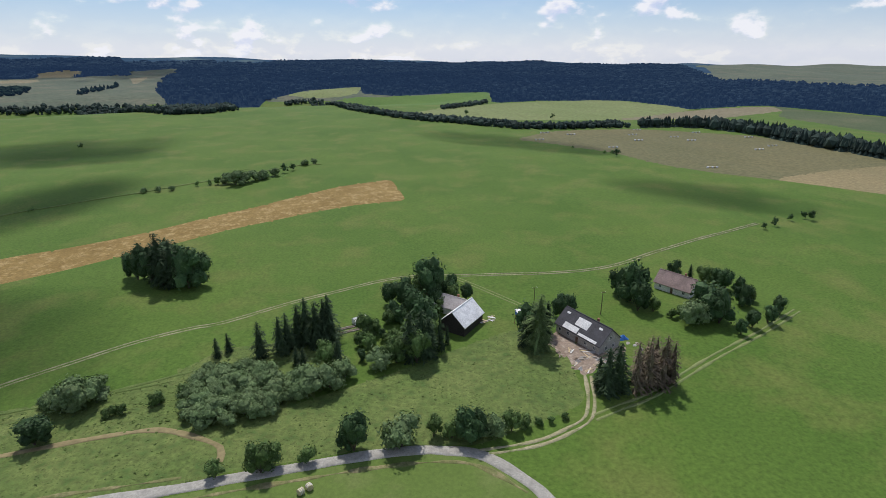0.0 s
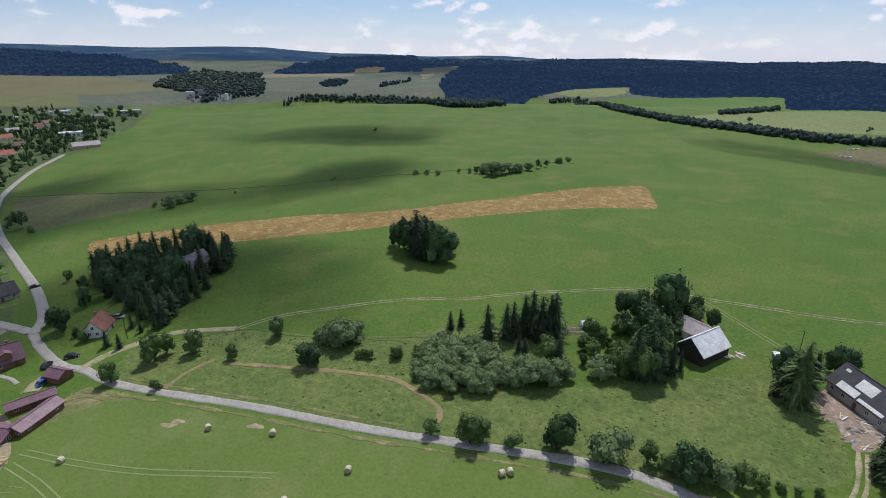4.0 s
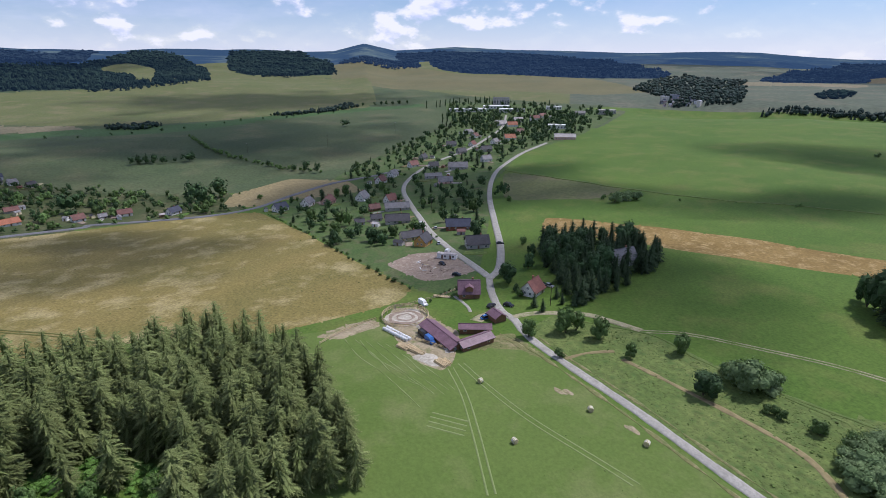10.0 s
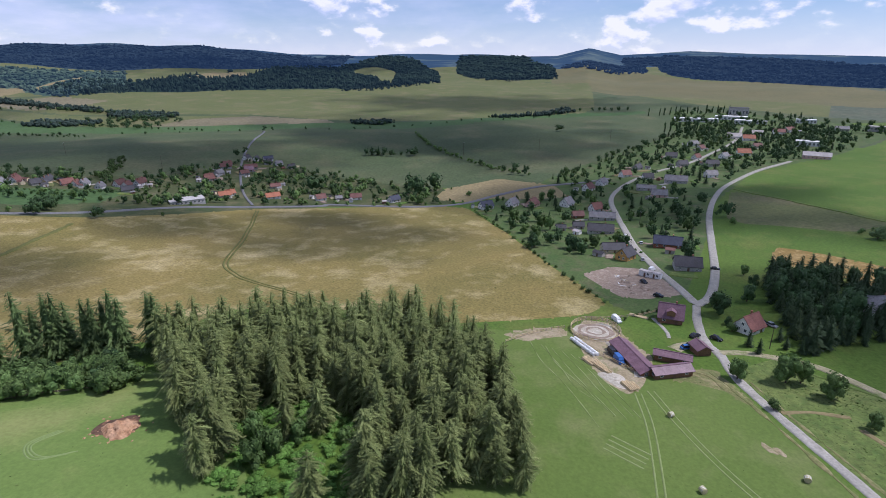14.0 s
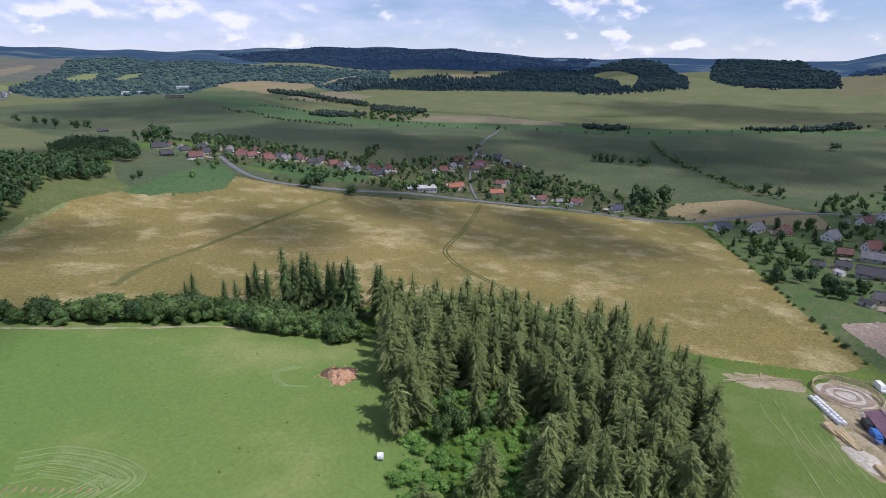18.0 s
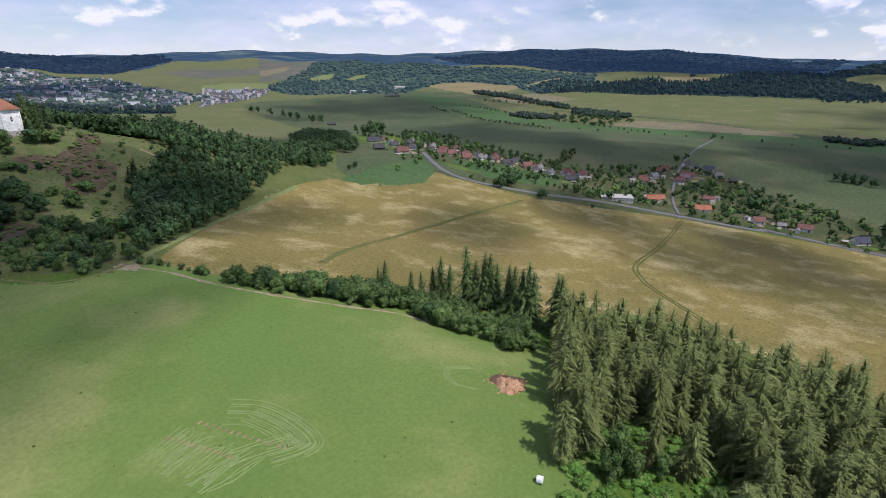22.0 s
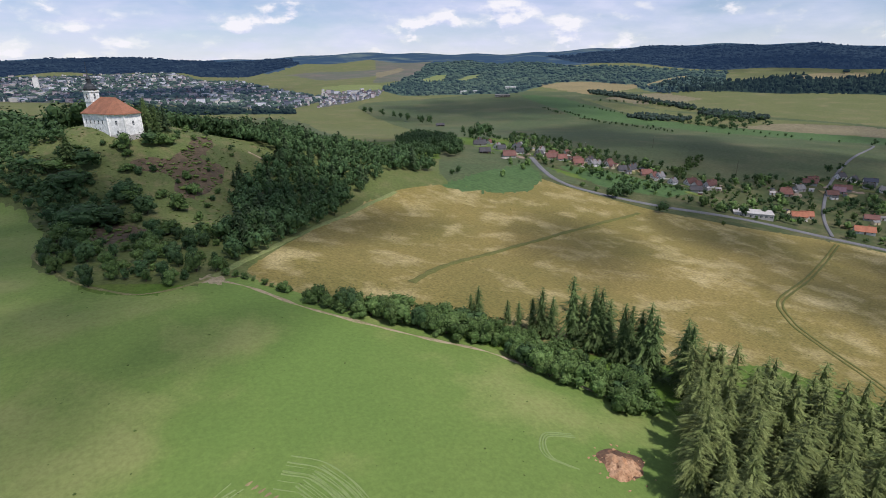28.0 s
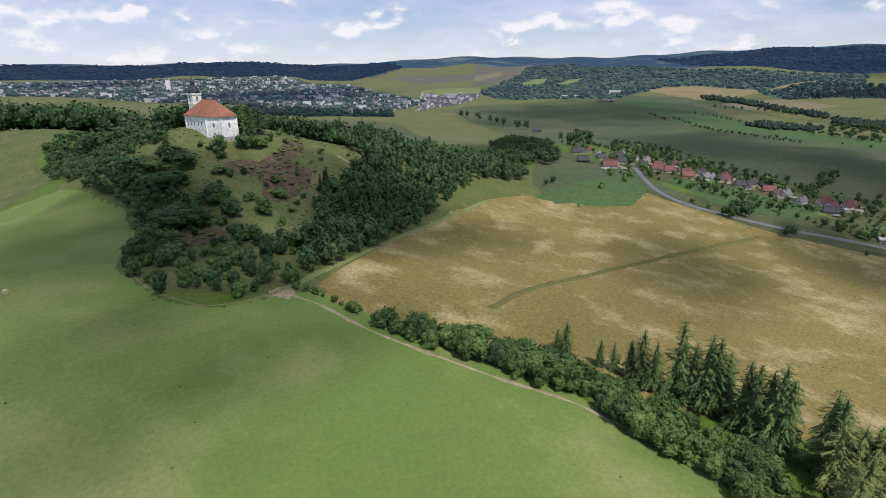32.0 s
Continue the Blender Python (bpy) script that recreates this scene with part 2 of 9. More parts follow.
M["leaf"] = material("broadleaf_foliage", (0.070, 0.122, 0.034), (0.098, 0.150, 0.046), 0.25, 2.0, rough=0.65, relief=0.0, per_object=0.28, per_island=0.3, spec=0.12)
M["leaf_dark"] = material("dark_foliage", (0.039, 0.078, 0.029), (0.058, 0.100, 0.037), 0.25, 2.0, rough=0.65, relief=0.0, per_object=0.25, per_island=0.3, spec=0.12)
M["willow"] = material("grey_willow_foliage", (0.125, 0.185, 0.076), (0.158, 0.212, 0.094), 0.25, 1.6, rough=0.65, relief=0.0, per_object=0.12, per_island=0.2, spec=0.05)
M["bright_leaf"] = material("fresh_undergrowth", (0.098, 0.205, 0.036), (0.130, 0.235, 0.050), 0.25, 1.8, rough=0.65, relief=0.0, per_object=0.2, per_island=0.3, spec=0.12)
# green shifted towards blue, haze of distance put into the base colour
M["woods"] = material("hazy_distant_woods", (0.024, 0.042, 0.034), (0.036, 0.056, 0.042), 0.01, 0.1, rough=0.9, relief=0.0, per_island=0.35)
M["bark"] = material("bark", (0.10, 0.075, 0.055), (0.07, 0.055, 0.045), 0.8, 6.0, relief=0.6)


def hill_material(name="hazy_hills", haze_glow=0.16, island=0.0, a=(0.016, 0.028, 0.030), b=(0.024, 0.038, 0.036)):
    """Woods and fields on the horizon, a plain backdrop of distance: blue emission stands in for haze."""
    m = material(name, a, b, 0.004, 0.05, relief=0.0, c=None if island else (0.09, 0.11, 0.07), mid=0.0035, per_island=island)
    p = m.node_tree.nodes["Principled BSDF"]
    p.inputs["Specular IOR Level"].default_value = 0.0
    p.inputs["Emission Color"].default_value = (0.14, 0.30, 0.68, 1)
    p.inputs["Emission Strength"].default_value = haze_glow
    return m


# blue haze put in as emission; range woods also darkened for cloud shade
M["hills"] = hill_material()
M["hazy_far_woods"] = hill_material("hazy_far_woods", 0.030, 0.25, (0.018, 0.031, 0.022), (0.028, 0.044, 0.028))
M["hazy_valley_woods"] = hill_material("hazy_valley_woods", 0.065, 0.35, (0.042, 0.066, 0.040), (0.070, 0.098, 0.055))
M["hazy_range_woods"] = hill_material("hazy_range_woods", 0.085, 0.5, (0.012, 0.019, 0.022), (0.019, 0.028, 0.029))
M["rock"] = material("dark_basalt_soil", (0.092, 0.066, 0.042), (0.122, 0.092, 0.058), 0.25, 1.2, c=(0.055, 0.044, 0.032), mid=0.3, relief=1.0)


# ---------------------------------------------------------------- lie of the land
def bump(x, y, cx, cy, sx, sy, h):
    return h * np.exp(-((x - cx) / sx) ** 2 - ((y - cy) / sy) ** 2)


# how high the far hills stand over the horizon, by bearing (degrees left of the first view)
SKY_AZ = [-100, -40, -22, 5, 26, 37, 44, 60, 72, 78, 81, 84, 98, 107, 113, 118, 132, 141, 150, 158, 166, 174, 184, 190, 200, 260]
SKY_EL = [-0.9, -0.95, -1.1, -0.83, -0.5, -0.26, 0.4, 0.5, 0.9, 0.57, 1.25, 0.6, 0.7, 0.7, 0.85, 1.4, 1.4, 0.95, 0.85, 1.2, 0.65, 0.5, 0.7, 0.6, 0.5, -0.9]
LOW_AZ = [-100, -40, 0, 40, 52, 70, 140, 170, 200, 260]
LOW_Z = [4, 0, 5, 5, -8, -22, -20, -14, -10, 4]
EYE = 90.0
RIM = 4850.0


def ground_z(x, y):
    x, y = np.asarray(x, float), np.asarray(y, float)
    r = np.hypot(x, y)
    az = np.degrees(np.arctan2(-x, y))
    az = np.where(az < -100, az + 360, az)
    near = (2.3 + bump(x, y, 0, -345, 75, 60, 46) + bump(x, y, 20, -200, 150, 120, 26.6) + bump(x, y, -450, -150, 260, 300, -23.7)
            + bump(x, y, -800, 100, 400, 400, -23.9) + bump(x, y, -250, -420, 160, 150, 15.3) + bump(x, y, -60, -60, 90, 90, 10)
            + bump(x, y, 0, 800, 350, 250, 5.7) + bump(x, y, 250, -250, 200, 200, 15.3)
            + bump(x, y, -105, -372, 75, 48, 25) + bump(x, y, 95, -440, 95, 70, 30) + bump(x, y, 180, -530, 170, 95, 38))
    low = np.interp(az, LOW_AZ, LOW_Z)
    top = EYE + RIM * np.tan(np.radians(np.interp(az, SKY_AZ, SKY_EL))) - 14.0
    s = np.clip((r - 1000) / (RIM - 1000), 0, 1)
    far = low + (top - low) * s ** 1.15
    far = far + np.clip((r - 1200) / 1500, 0, 1) * 9 * (np.sin(x / 210 + 1.3) * np.sin(y / 260) + 0.6 * np.sin(x / 97 - y / 120))
    far = far - 22 * np.exp(-((r - 1080) / 90) ** 2) * np.clip((az + 5) / 12, 0, 1) * np.clip((56 - az) / 10, 0, 1)
    w = np.clip((r - 640) / 360, 0, 1)
    w = w * w * (3 - 2 * w)
    small = 0.35 * np.sin(x / 23 + 0.7) * np.sin(y / 31) + 0.15 * np.sin(x / 9.1 + y / 13)
    return near * (1 - w) + far * w + small


# ---------------------------------------------------------------- the plan: outlines and centre lines in metres
FIELDS = {}
ROADS = {}
TRACKS = {}
FIELDS["road_margin"] = [(-178.2, -339.1), (-213.7, -378.2), (-308.5, -455.1), (-304.7, -362.1), (-369.7, -295.1), (-424, -209.2), (-452.3, -159.5), (-363, -124.7), (-375.8, -183.6), (-301.8, -263.4), (-269.3, -332.8), (-177.7, -321.7)]
FIELDS["hill_margin"] = [(-20, -185), (-60, -150), (-110, -195), (-215, -285), (-275, -330), (-260, -420), (60, -430), (70, -260), (40, -200)]
FIELDS["stubble_strip"] = [(-37.9, 382.2), (-22.5, 323.4), (-58.3, 311.7), (-99.9, 280.7), (-147.4, 233.9), (-216.9, 179), (-268.7, 140.4), (-297.9, 158.6), (-208.2, 234.3), (-163.3, 259.6), (-112.3, 314.2), (-78.5, 353.2)]
FIELDS["rough_meadow"] = [(-151.9, 75.5), (-161.4, 92), (-148.4, 101.5), (-118.6, 110.1), (-101.4, 111.9), (-72.9, 119.7), (-40.1, 119.5), (-18, 131.6), (1.4, 145.8), (24.5, 160.7), (38.5, 143.6), (38.7, 119.5), (8.9, 103.1), (-5.9, 102.7), (-19.2, 101.8), (-36.8, 97.7), (-51, 94.3), (-50.6, 92.8), (-91.4, 86), (-127.5, 79.2)]
FIELDS["rough_upper"] = [(-154, 97), (-136, 115), (-96, 126), (-72, 137), (-92, 127), (-80, 134), (-70, 149), (-48, 153), (-27, 142), (-34, 124), (-55, 112), (-69, 113), (-96, 108), (-89, 116), (-112, 107), (-133, 100), (-143, 85)]
FIELDS["mown_meadow"] = [(-177.7, 31.2), (-175.4, 6.7), (-176.8, -17.1), (-178.9, -15.4), (-152.3, -22.6), (-60, -30), (-20, 30), (60, 80), (21.2, 85.2), (17.2, 90), (13.4, 94.2), (7.3, 99.1), (0.8, 100.1), (-5.8, 99.9), (-18.6, 97.8), (-35.8, 94.1), (-46.5, 90.8), (-57.5, 88.2), (-88, 82.3), (-122.9, 75.7), (-142.7, 72.3), (-150.7, 69), (-146.6, 59.1), (-145.9, 49.2), (-140.5, 57), (-153.7, 49.8), (-139.9, 39.4), (-151.9, 33.4)]
FIELDS["south_meadow"] = [(-101.8, -120.6), (-121, -95), (-111, -77), (-92, -58), (-70, -40), (-36, -20), (120, -60), (160, -200), (91.9, -328.5), (62.9, -320.4), (22.5, -269.8), (20.8, -213.6), (2.8, -183.8), (-9.9, -178.4), (-27.2, -185.5), (-36.9, -188.7), (-47.9, -175.5), (-62.9, -159.2), (-79.2, -144.6), (-90.9, -131.5), (-97.7, -119.2)]
FIELDS["dry_field"] = [(-37.4, -194.3), (-56.5, -223.8), (-85.4, -268.9), (-120, -304.2), (-147.5, -322.4), (-184.8, -336.7), (-279.9, -347.1), (-285.4, -329.9), (-298.2, -310.2), (-321.8, -271.3), (-403.2, -195.6), (-430.2, -108), (-439.5, -43.5), (-427.2, -20.6), (-336.5, 9.8), (-256.9, 30.9), (-207.9, 48.3), (-194.7, 37.8), (-178.9, -15.4), (-178.7, -15.8), (-190.2, -77.4), (-180.1, -104), (-131.7, -113.1), (-90.3, -141.7), (-61.4, -169.1), (-67.6, -164.1), (-53.6, -172.1), (-42.1, -178.9)]
FIELDS["village_green"] = [(-426.7, -15.9), (-339.9, 9.9), (-258.9, 31.1), (-207.2, 49.3), (-192.1, 61.5), (-217.1, 82.7), (-312.1, 125.6), (-412, 166.1), (-540.2, 248.5), (-650.1, 390.9), (-890, 535.9), (-1086, 439.6), (-860.5, 266.8), (-566.3, 63.1), (-478.5, 18.4)]
FIELDS["street_gardens"] = [(-263.5, -376.1), (-312, -385.4), (-343.2, -339), (-387.3, -251.5), (-417.2, -209.2), (-422.6, -153.5), (-447.1, -29.9), (-523.8, -52.6), (-534.2, -112.2), (-567, -204.2), (-597.8, -287.6), (-483, -329.5), (-441, -429.2), (-459.9, -638.1)]
FIELDS["pasture"] = [(-300.5, -684.2), (-444, -616.7), (-432.9, -421.7), (-478.7, -326.7), (-592.1, -284.9), (-562.3, -202.6), (-529.5, -111.2), (-518.3, -52), (-478.5, 18.4), (-566.3, 63.1), (-860.5, 266.8), (-1071.8, 434.2), (-866.1, 497.4), (-918.2, 654.8), (-662.7, 419.2), (-1006.6, 455.3), (-956.2, 668.7), (-1382.4, 438), (-2087, 237.7), (-2030.2, -208.4), (-1949.9, -212.3), (-1570.1, -739), (-1299.7, -943.1), (-1088.6, -1274.7), (-840.1, -1524.1), (-893.7, -1374.8), (-453.9, -1291.5), (-354.5, -649.6), (-181.9, -332.9), (-302.2, -392.4), (-283.8, -353.3), (-316.3, -320.7)]
FIELDS["hay_meadow"] = [(-463.2, -53.9), (-511.7, -48), (-559, 5.2), (-518.2, 59), (-467.1, 65.5), (-459.2, 41.8), (-467.6, -6.9), (-451.2, -20.9)]
FIELDS["green_plot"] = [(-181.9, -332.9), (-236.4, -366.1), (-298.9, -392), (-292.2, -363.9), (-279.5, -344.2), (-250.4, -320.3), (-220.3, -318.8)]
FIELDS["green_plot_b"] = [(-329.9, -387.8), (-371.2, -377.9), (-418.7, -306.4), (-366.6, -298), (-322.6, -327.3)]
FIELDS["yellow_meadow"] = [(-172.6, -1210.9), (-427.5, -1216.4), (-390.4, -716.5), (-304, -562.5), (-225.3, -596.6), (-278.6, -1044.3)]
FIELDS["building_plot"] = [(-246.6, 43), (-258.2, 60.4), (-254.1, 78), (-219.5, 82.8), (-213.8, 65.8), (-215.4, 55.6)]
FIELDS["road_bank"] = [(-146, 52), (-151, 61), (-152, 68), (-151, 71), (-142, 71), (-136, 73), (-131, 74), (-133, 71), (-139, 68), (-141, 63), (-143, 59)]
FIELDS["stable_yard"] = [(-176.4, 29), (-189.6, 36), (-186.6, 45.8), (-171.5, 48.6), (-159.6, 53.6), (-139, 45), (-132.7, 39.1), (-139.8, 34.1), (-152, 31.4)]
FIELDS["sand_bank"] = [(-171.2, 3.6), (-179.1, 15.5), (-180.1, 26.4), (-173.8, 28.6), (-170.4, 20.7), (-165.8, 12.1)]
FIELDS["hill_turf"] = [(40, -322), (15, -352), (-40, -362), (-85, -345), (-80, -318), (-66, -290), (-45, -250), (-25, -240), (-8, -245), (8, -232), (26, -262), (34, -300)]
FIELDS["hill_field"] = [(300, -515), (200, -495), (150, -490), (105, -478), (92, -450), (98, -443), (96.4, -418.4), (99.5, -401.5), (79.9, -369.6), (84.3, -349.1), (93.7, -333.2), (104.3, -325.2)]
FIELDS["sand_patch"] = [(-23.4, -186.6), (-26.4, -191.5), (-29.2, -192.1), (-31, -187.8), (-29.8, -184.1), (-26.1, -183.4)]
FIELDS["hill_rock"] = [(-6.7, -305.3), (-16.1, -310.2), (-24.2, -310.8), (-33.1, -323.1), (-38.8, -338.1), (-47, -346.6), (-47.3, -332.8), (-37.1, -316.5), (-47.6, -316), (-47.4, -306.6), (-37.7, -289), (-27.5, -281.5), (-22.5, -286.1), (-25.1, -295.4), (-20.7, -300.1), (-9.5, -299.5)]
FIELDS["hill_rock_b"] = [(14.6, -248.6), (11.3, -259.5), (-2.8, -258.4), (-14.4, -246.7), (-6.1, -236.7), (2.4, -231.4)]
FIELDS["rough_corner"] = [(-466, 200), (-400.8, 230), (-345.2, 249.7), (-324.7, 213.8), (-348.9, 162), (-365.4, 157.5)]
FIELDS["farm_yard"] = [(33.8, 152.4), (38.3, 159.2), (41.8, 153.5), (48.6, 143.6), (54.4, 149.6), (58.3, 147.7), (54, 139.6), (47.6, 139.7), (43.9, 133.5), (40.2, 132.1), (38.7, 139.7), (35.4, 144.7)]
FIELDS["village_east"] = [(-640.5, 386.9), (-884.5, 619.6), (-1158.8, 501.6), (-1223.8, 373.4), (-922.1, 290.4), (-664.7, 255.3), (-565.7, 281.3)]
ROADS["main_road"] = [(23.2, 83.7), (20.6, 88.7), (17.5, 92.3), (12.4, 97.3), (7.4, 100.3), (0.8, 101.1), (-5.8, 101.4), (-18.9, 99.7), (-36.2, 95.5), (-47.5, 92.7), (-58.6, 90), (-90, 84.5), (-125.7, 77.8), (-146.3, 74.6), (-162.5, 75.8), (-172.3, 74.8), (-190.9, 78.4), (-206.9, 83.6)]
ROADS["village_street"] = [(-209.2, 84), (-233.5, 82.8), (-264.4, 80.8), (-301, 81.5), (-355.7, 86.7), (-365.7, 87.5), (-447.7, 98.3), (-508.9, 123.8), (-564.1, 162.2), (-626.5, 223.2), (-782.6, 329.4), (-963.4, 415.8)]
ROADS["hill_road"] = [(-206.9, 83.6), (-218.7, 93.4), (-254.1, 108.6), (-307.8, 126.7), (-374.9, 150.1), (-438.9, 178), (-493.5, 210.7), (-552.4, 260.4), (-602.5, 315.3)]
ROADS["west_road"] = [(-323.8, -416.9), (-298.2, -365.1), (-292.6, -335.8), (-301.7, -315), (-336.4, -280.3), (-385.4, -242), (-409.9, -192.2), (-427.2, -146.6), (-435, -137.2), (-435.1, -69), (-446.8, -26.4), (-479.9, 2.9), (-513.4, 41.4), (-527, 86.8), (-542.8, 114.6)]
ROADS["crossing_lane"] = [(-412.6, -199), (-463.1, -231.1), (-531.5, -265), (-581.5, -285.9), (-662.7, -314.3), (-816.9, -359.7), (-836.4, -370.6)]
ROADS["side_lane"] = [(-164.3, 76.5), (-164.3, 85.7), (-157.7, 101.9), (-149.9, 108.3), (-139, 114.2)]
TRACKS["farm_track"] = [(-138.6, 114), (-129.8, 129.4), (-107.1, 150), (-87.1, 162.4), (-76.3, 167.1), (-48.7, 186.3), (-19.6, 202.9), (15.6, 206.1), (46.7, 207.7), (75.8, 217.1), (106.4, 238.2), (169.3, 274.5)]
TRACKS["yard_track"] = [(8.7, 100.3), (22.5, 103.8), (31.8, 108.8), (37.4, 113.5), (40.4, 122.5), (41.9, 132)]
TRACKS["field_edge_track"] = [(38.5, 113), (47, 117.4), (56.3, 122.3), (79.1, 138.5), (106.5, 157.1), (127.1, 172.2)]
TRACKS["dry_field_track"] = [(-396.6, -188.1), (-347.1, -170.9), (-292.8, -153), (-250.9, -140.4), (-231.6, -125.7), (-221.4, -111.5), (-202.4, -80.8), (-185.3, -59.8)]
TRACKS["dry_field_line"] = [(-302.4, -268.2), (-240.2, -251.1), (-162.7, -223.6), (-115.3, -200.5), (-89.8, -179.8)]
TRACKS["lane_to_farm"] = [(3.8, 204.4), (14.8, 193.3), (28.5, 178.5)]
TRACKS["footpath"] = [(-51.5, 98.1), (-53.2, 103.1), (-62, 107.3), (-72.8, 109.9), (-88.8, 107), (-105.9, 101.6), (-123.6, 96)]
TRACKS["bank"] = [(-145.1, 52.6), (-150, 59), (-148.9, 66.1), (-139.7, 69.1)]
TRACKS["ditch"] = [(-468.5, 203.9), (-365.3, 241.2), (-288.1, 277.4), (-251.5, 313.3), (-205.3, 347), (-179, 371.5), (-127.6, 420.5), (-99.3, 435.1)]
TRACKS["meadow_ditch"] = [(-154, 97), (-136, 115), (-116, 119), (-96, 126), (-72, 137), (-92, 127), (-78, 131)]
TRACKS["hill_path"] = [(18.5, -248.3), (21.5, -227.6), (17.6, -214.1), (8.1, -194.4), (-0.3, -185.2), (-7, -180.4), (-15.3, -181.2), (-23, -185.3), (-26.7, -188.4)]
TRACKS["wood_path"] = [(-27.2, -189.3), (-31.9, -194), (-38.4, -203.9), (-50.7, -219.2), (-78.6, -258.4), (-114.4, -296.1), (-145.4, -320)]
TRACKS["ridge_path"] = [(-65, -338.5), (-72.7, -333.5), (-81.4, -326.3)]
TRACKS["footpath_b"] = [(-129.5, 78.9), (-130.8, 87.5), (-129.2, 96.6)]

# far woods, the ground below them and the fields between
WOODS = {}
WOODS["north_ridge"] = [(-1275, 1382), (-1449, 1662), (-1732, 2195), (-1835, 2588), (-1699, 2843), (-1523, 3781), (-914, 2258), (-1048, 2235), (-1110, 1955), (-1243, 1936), (-1291, 1904), (-1281, 1769), (-1176, 1523), (-1230, 1464), (-1192, 1290)]
WOODS["north"] = [(-609, 1176), (-805, 1615), (-1048, 2235), (-1351, 3350), (-1097, 3438), (-1039, 4408), (-404, 4338), (94, 3543), (407, 4779), (975, 4418), (1407, 4460), (1667, 4497), (1756, 4113), (888, 1756), (1031, 1728), (1081, 1645), (1266, 1465), (667, 756), (556, 945), (473, 918), (393, 872), (381, 925), (339, 1013), (283, 1026), (180, 1008), (86, 956), (102, 1224), (-2, 1188), (-104, 1172), (-175, 1196), (-204, 1390), (-299, 1257), (-325, 1156), (-357, 1100), (-339, 868), (-382, 837), (-513, 1027)]
WOODS["copse_n"] = [(-899, 1095), (-976, 1258), (-915, 1234), (-797, 1058), (-812, 1005)]
WOODS["copse_n2"] = [(-730, 1100), (-819, 1328), (-859, 1482), (-744, 1280), (-711, 1150), (-704, 1069)]
WOODS["ridge_east"] = [(-4316, 928), (-4169, 1242), (-3890, 1610), (-3491, 1940), (-2466, 1705), (-1708, 1384), (-1588, 1265), (-1652, 1146), (-1719, 1050), (-1999, 865), (-2127, 724), (-2272, 674), (-3180, 844), (-3362, 720)]
WOODS["ridge_north_east"] = [(-1305, 1351), (-1761, 2086), (-2037, 2604), (-2337, 3478), (-2365, 4170), (-990, 1773), (-1109, 1772), (-1054, 1589), (-1231, 1927), (-1292, 1784), (-1181, 1622), (-1184, 1411)]
WOODS["slope_wood_far"] = [(-3138, 360), (-3344, 584), (-3184, 812), (-2356, 611), (-2414, 419), (-2633, 306)]
WOODS["knoll_wood"] = [(-3634, -249), (-4098, -59), (-3701, 265), (-3223, 316), (-2222, 238), (-2163, 128), (-2102, 48), (-2166, -61), (-2338, -141), (-2780, -199)]
WOODS["west_knoll"] = [(-2858, -798), (-3522, -831), (-3970, -766), (-3931, -615), (-3110, -422), (-2791, -299), (-1929, -195), (-1816, -259), (-1742, -316), (-1657, -410), (-1632, -472)]
WOODS["valley_trees"] = [(-1303, 926), (-1596, 1248), (-1633, 1375), (-1322, 1334), (-948, 962), (-847, 848), (-870, 812), (-902, 740), (-1065, 837)]
WOODS["valley_wood"] = [(-651, -1584), (-860, -1877), (-1067, -2270), (-1443, -2771), (-1943, -3262), (-2023, -2822), (-2106, -2577), (-1880, -2134), (-1875, -1755), (-1950, -1621), (-2060, -1437), (-1545, -1078), (-1196, -996), (-1253, -1131), (-1328, -1348), (-1306, -1547), (-1098, -1406), (-944, -1307), (-775, -1405), (-652, -1440)]
WOODS["range_west"] = [(-2590, -3282), (-2770, -3018), (-3506, -3272), (-3811, -2660), (-4220, -2279), (-4366, -1884), (-3694, -1157), (-4547, -1250), (-4131, -1056), (-2937, -858), (-2454, -1025), (-2254, -1271), (-2080, -1451), (-2058, -1710), (-2002, -2025), (-2246, -2547)]
WOODS["front_wood"] = [(-1321, -1145), (-1693, -1296), (-1670, -1165), (-1993, -1123), (-2268, -1106), (-2185, -1012), (-2454, -1025), (-2927, -1033), (-2844, -802), (-4024, -881), (-4583, -885), (-4192, -631), (-3104, -411), (-2795, -298), (-2184, -219), (-1937, -231), (-1810, -305), (-1773, -408), (-1705, -524), (-1607, -666), (-1481, -793), (-1383, -932), (-1226, -1021)]
WOODS["right_wood"] = [(-3123, -220), (-4298, -281), (-4668, -172), (-4600, 248), (-2195, 136), (-2147, -32), (-2324, -121)]
WOODS["town_hills"] = [(1742, -4493), (1267, -4440), (1016, -4716), (719, -4537), (464, -4805), (193, -4825), (-390, -4816), (-563, -4449), (-1066, -4346), (-904, -3463), (-621, -3031), (-442, -2669), (-235, -2597), (-163, -3027), (110, -2767), (493, -2965), (1127, -2903)]
WOODS["town_rim"] = [(135, -1316), (-5, -1462), (-127, -1374), (-215, -1271), (-311, -1245), (-291, -1163), (-115, -1234), (-6, -1266)]
WOODS["valley_belt"] = [(-762, 816), (-760, 850), (-700, 890), (-624, 930), (-386, 769), (-340, 781), (-308, 833), (-446, 1028), (-508, 1016), (-643, 961), (-719, 916), (-777, 872), (-785, 844)]
WOODS["hedge_belt"] = [(-316, 1079), (-264, 1101), (-145, 824), (-64, 718), (-14, 676), (40, 647), (83, 623), (145, 620), (198, 634), (223, 643), (207, 665), (150, 643), (86, 651), (42, 683), (-15, 708), (-67, 753), (-159, 902), (-244, 1118), (-270, 1129), (-321, 1098)]
WOODS["field_belt"] = [(-2, 816), (35, 872), (77, 945), (79, 997), (37, 936), (-2, 856)]
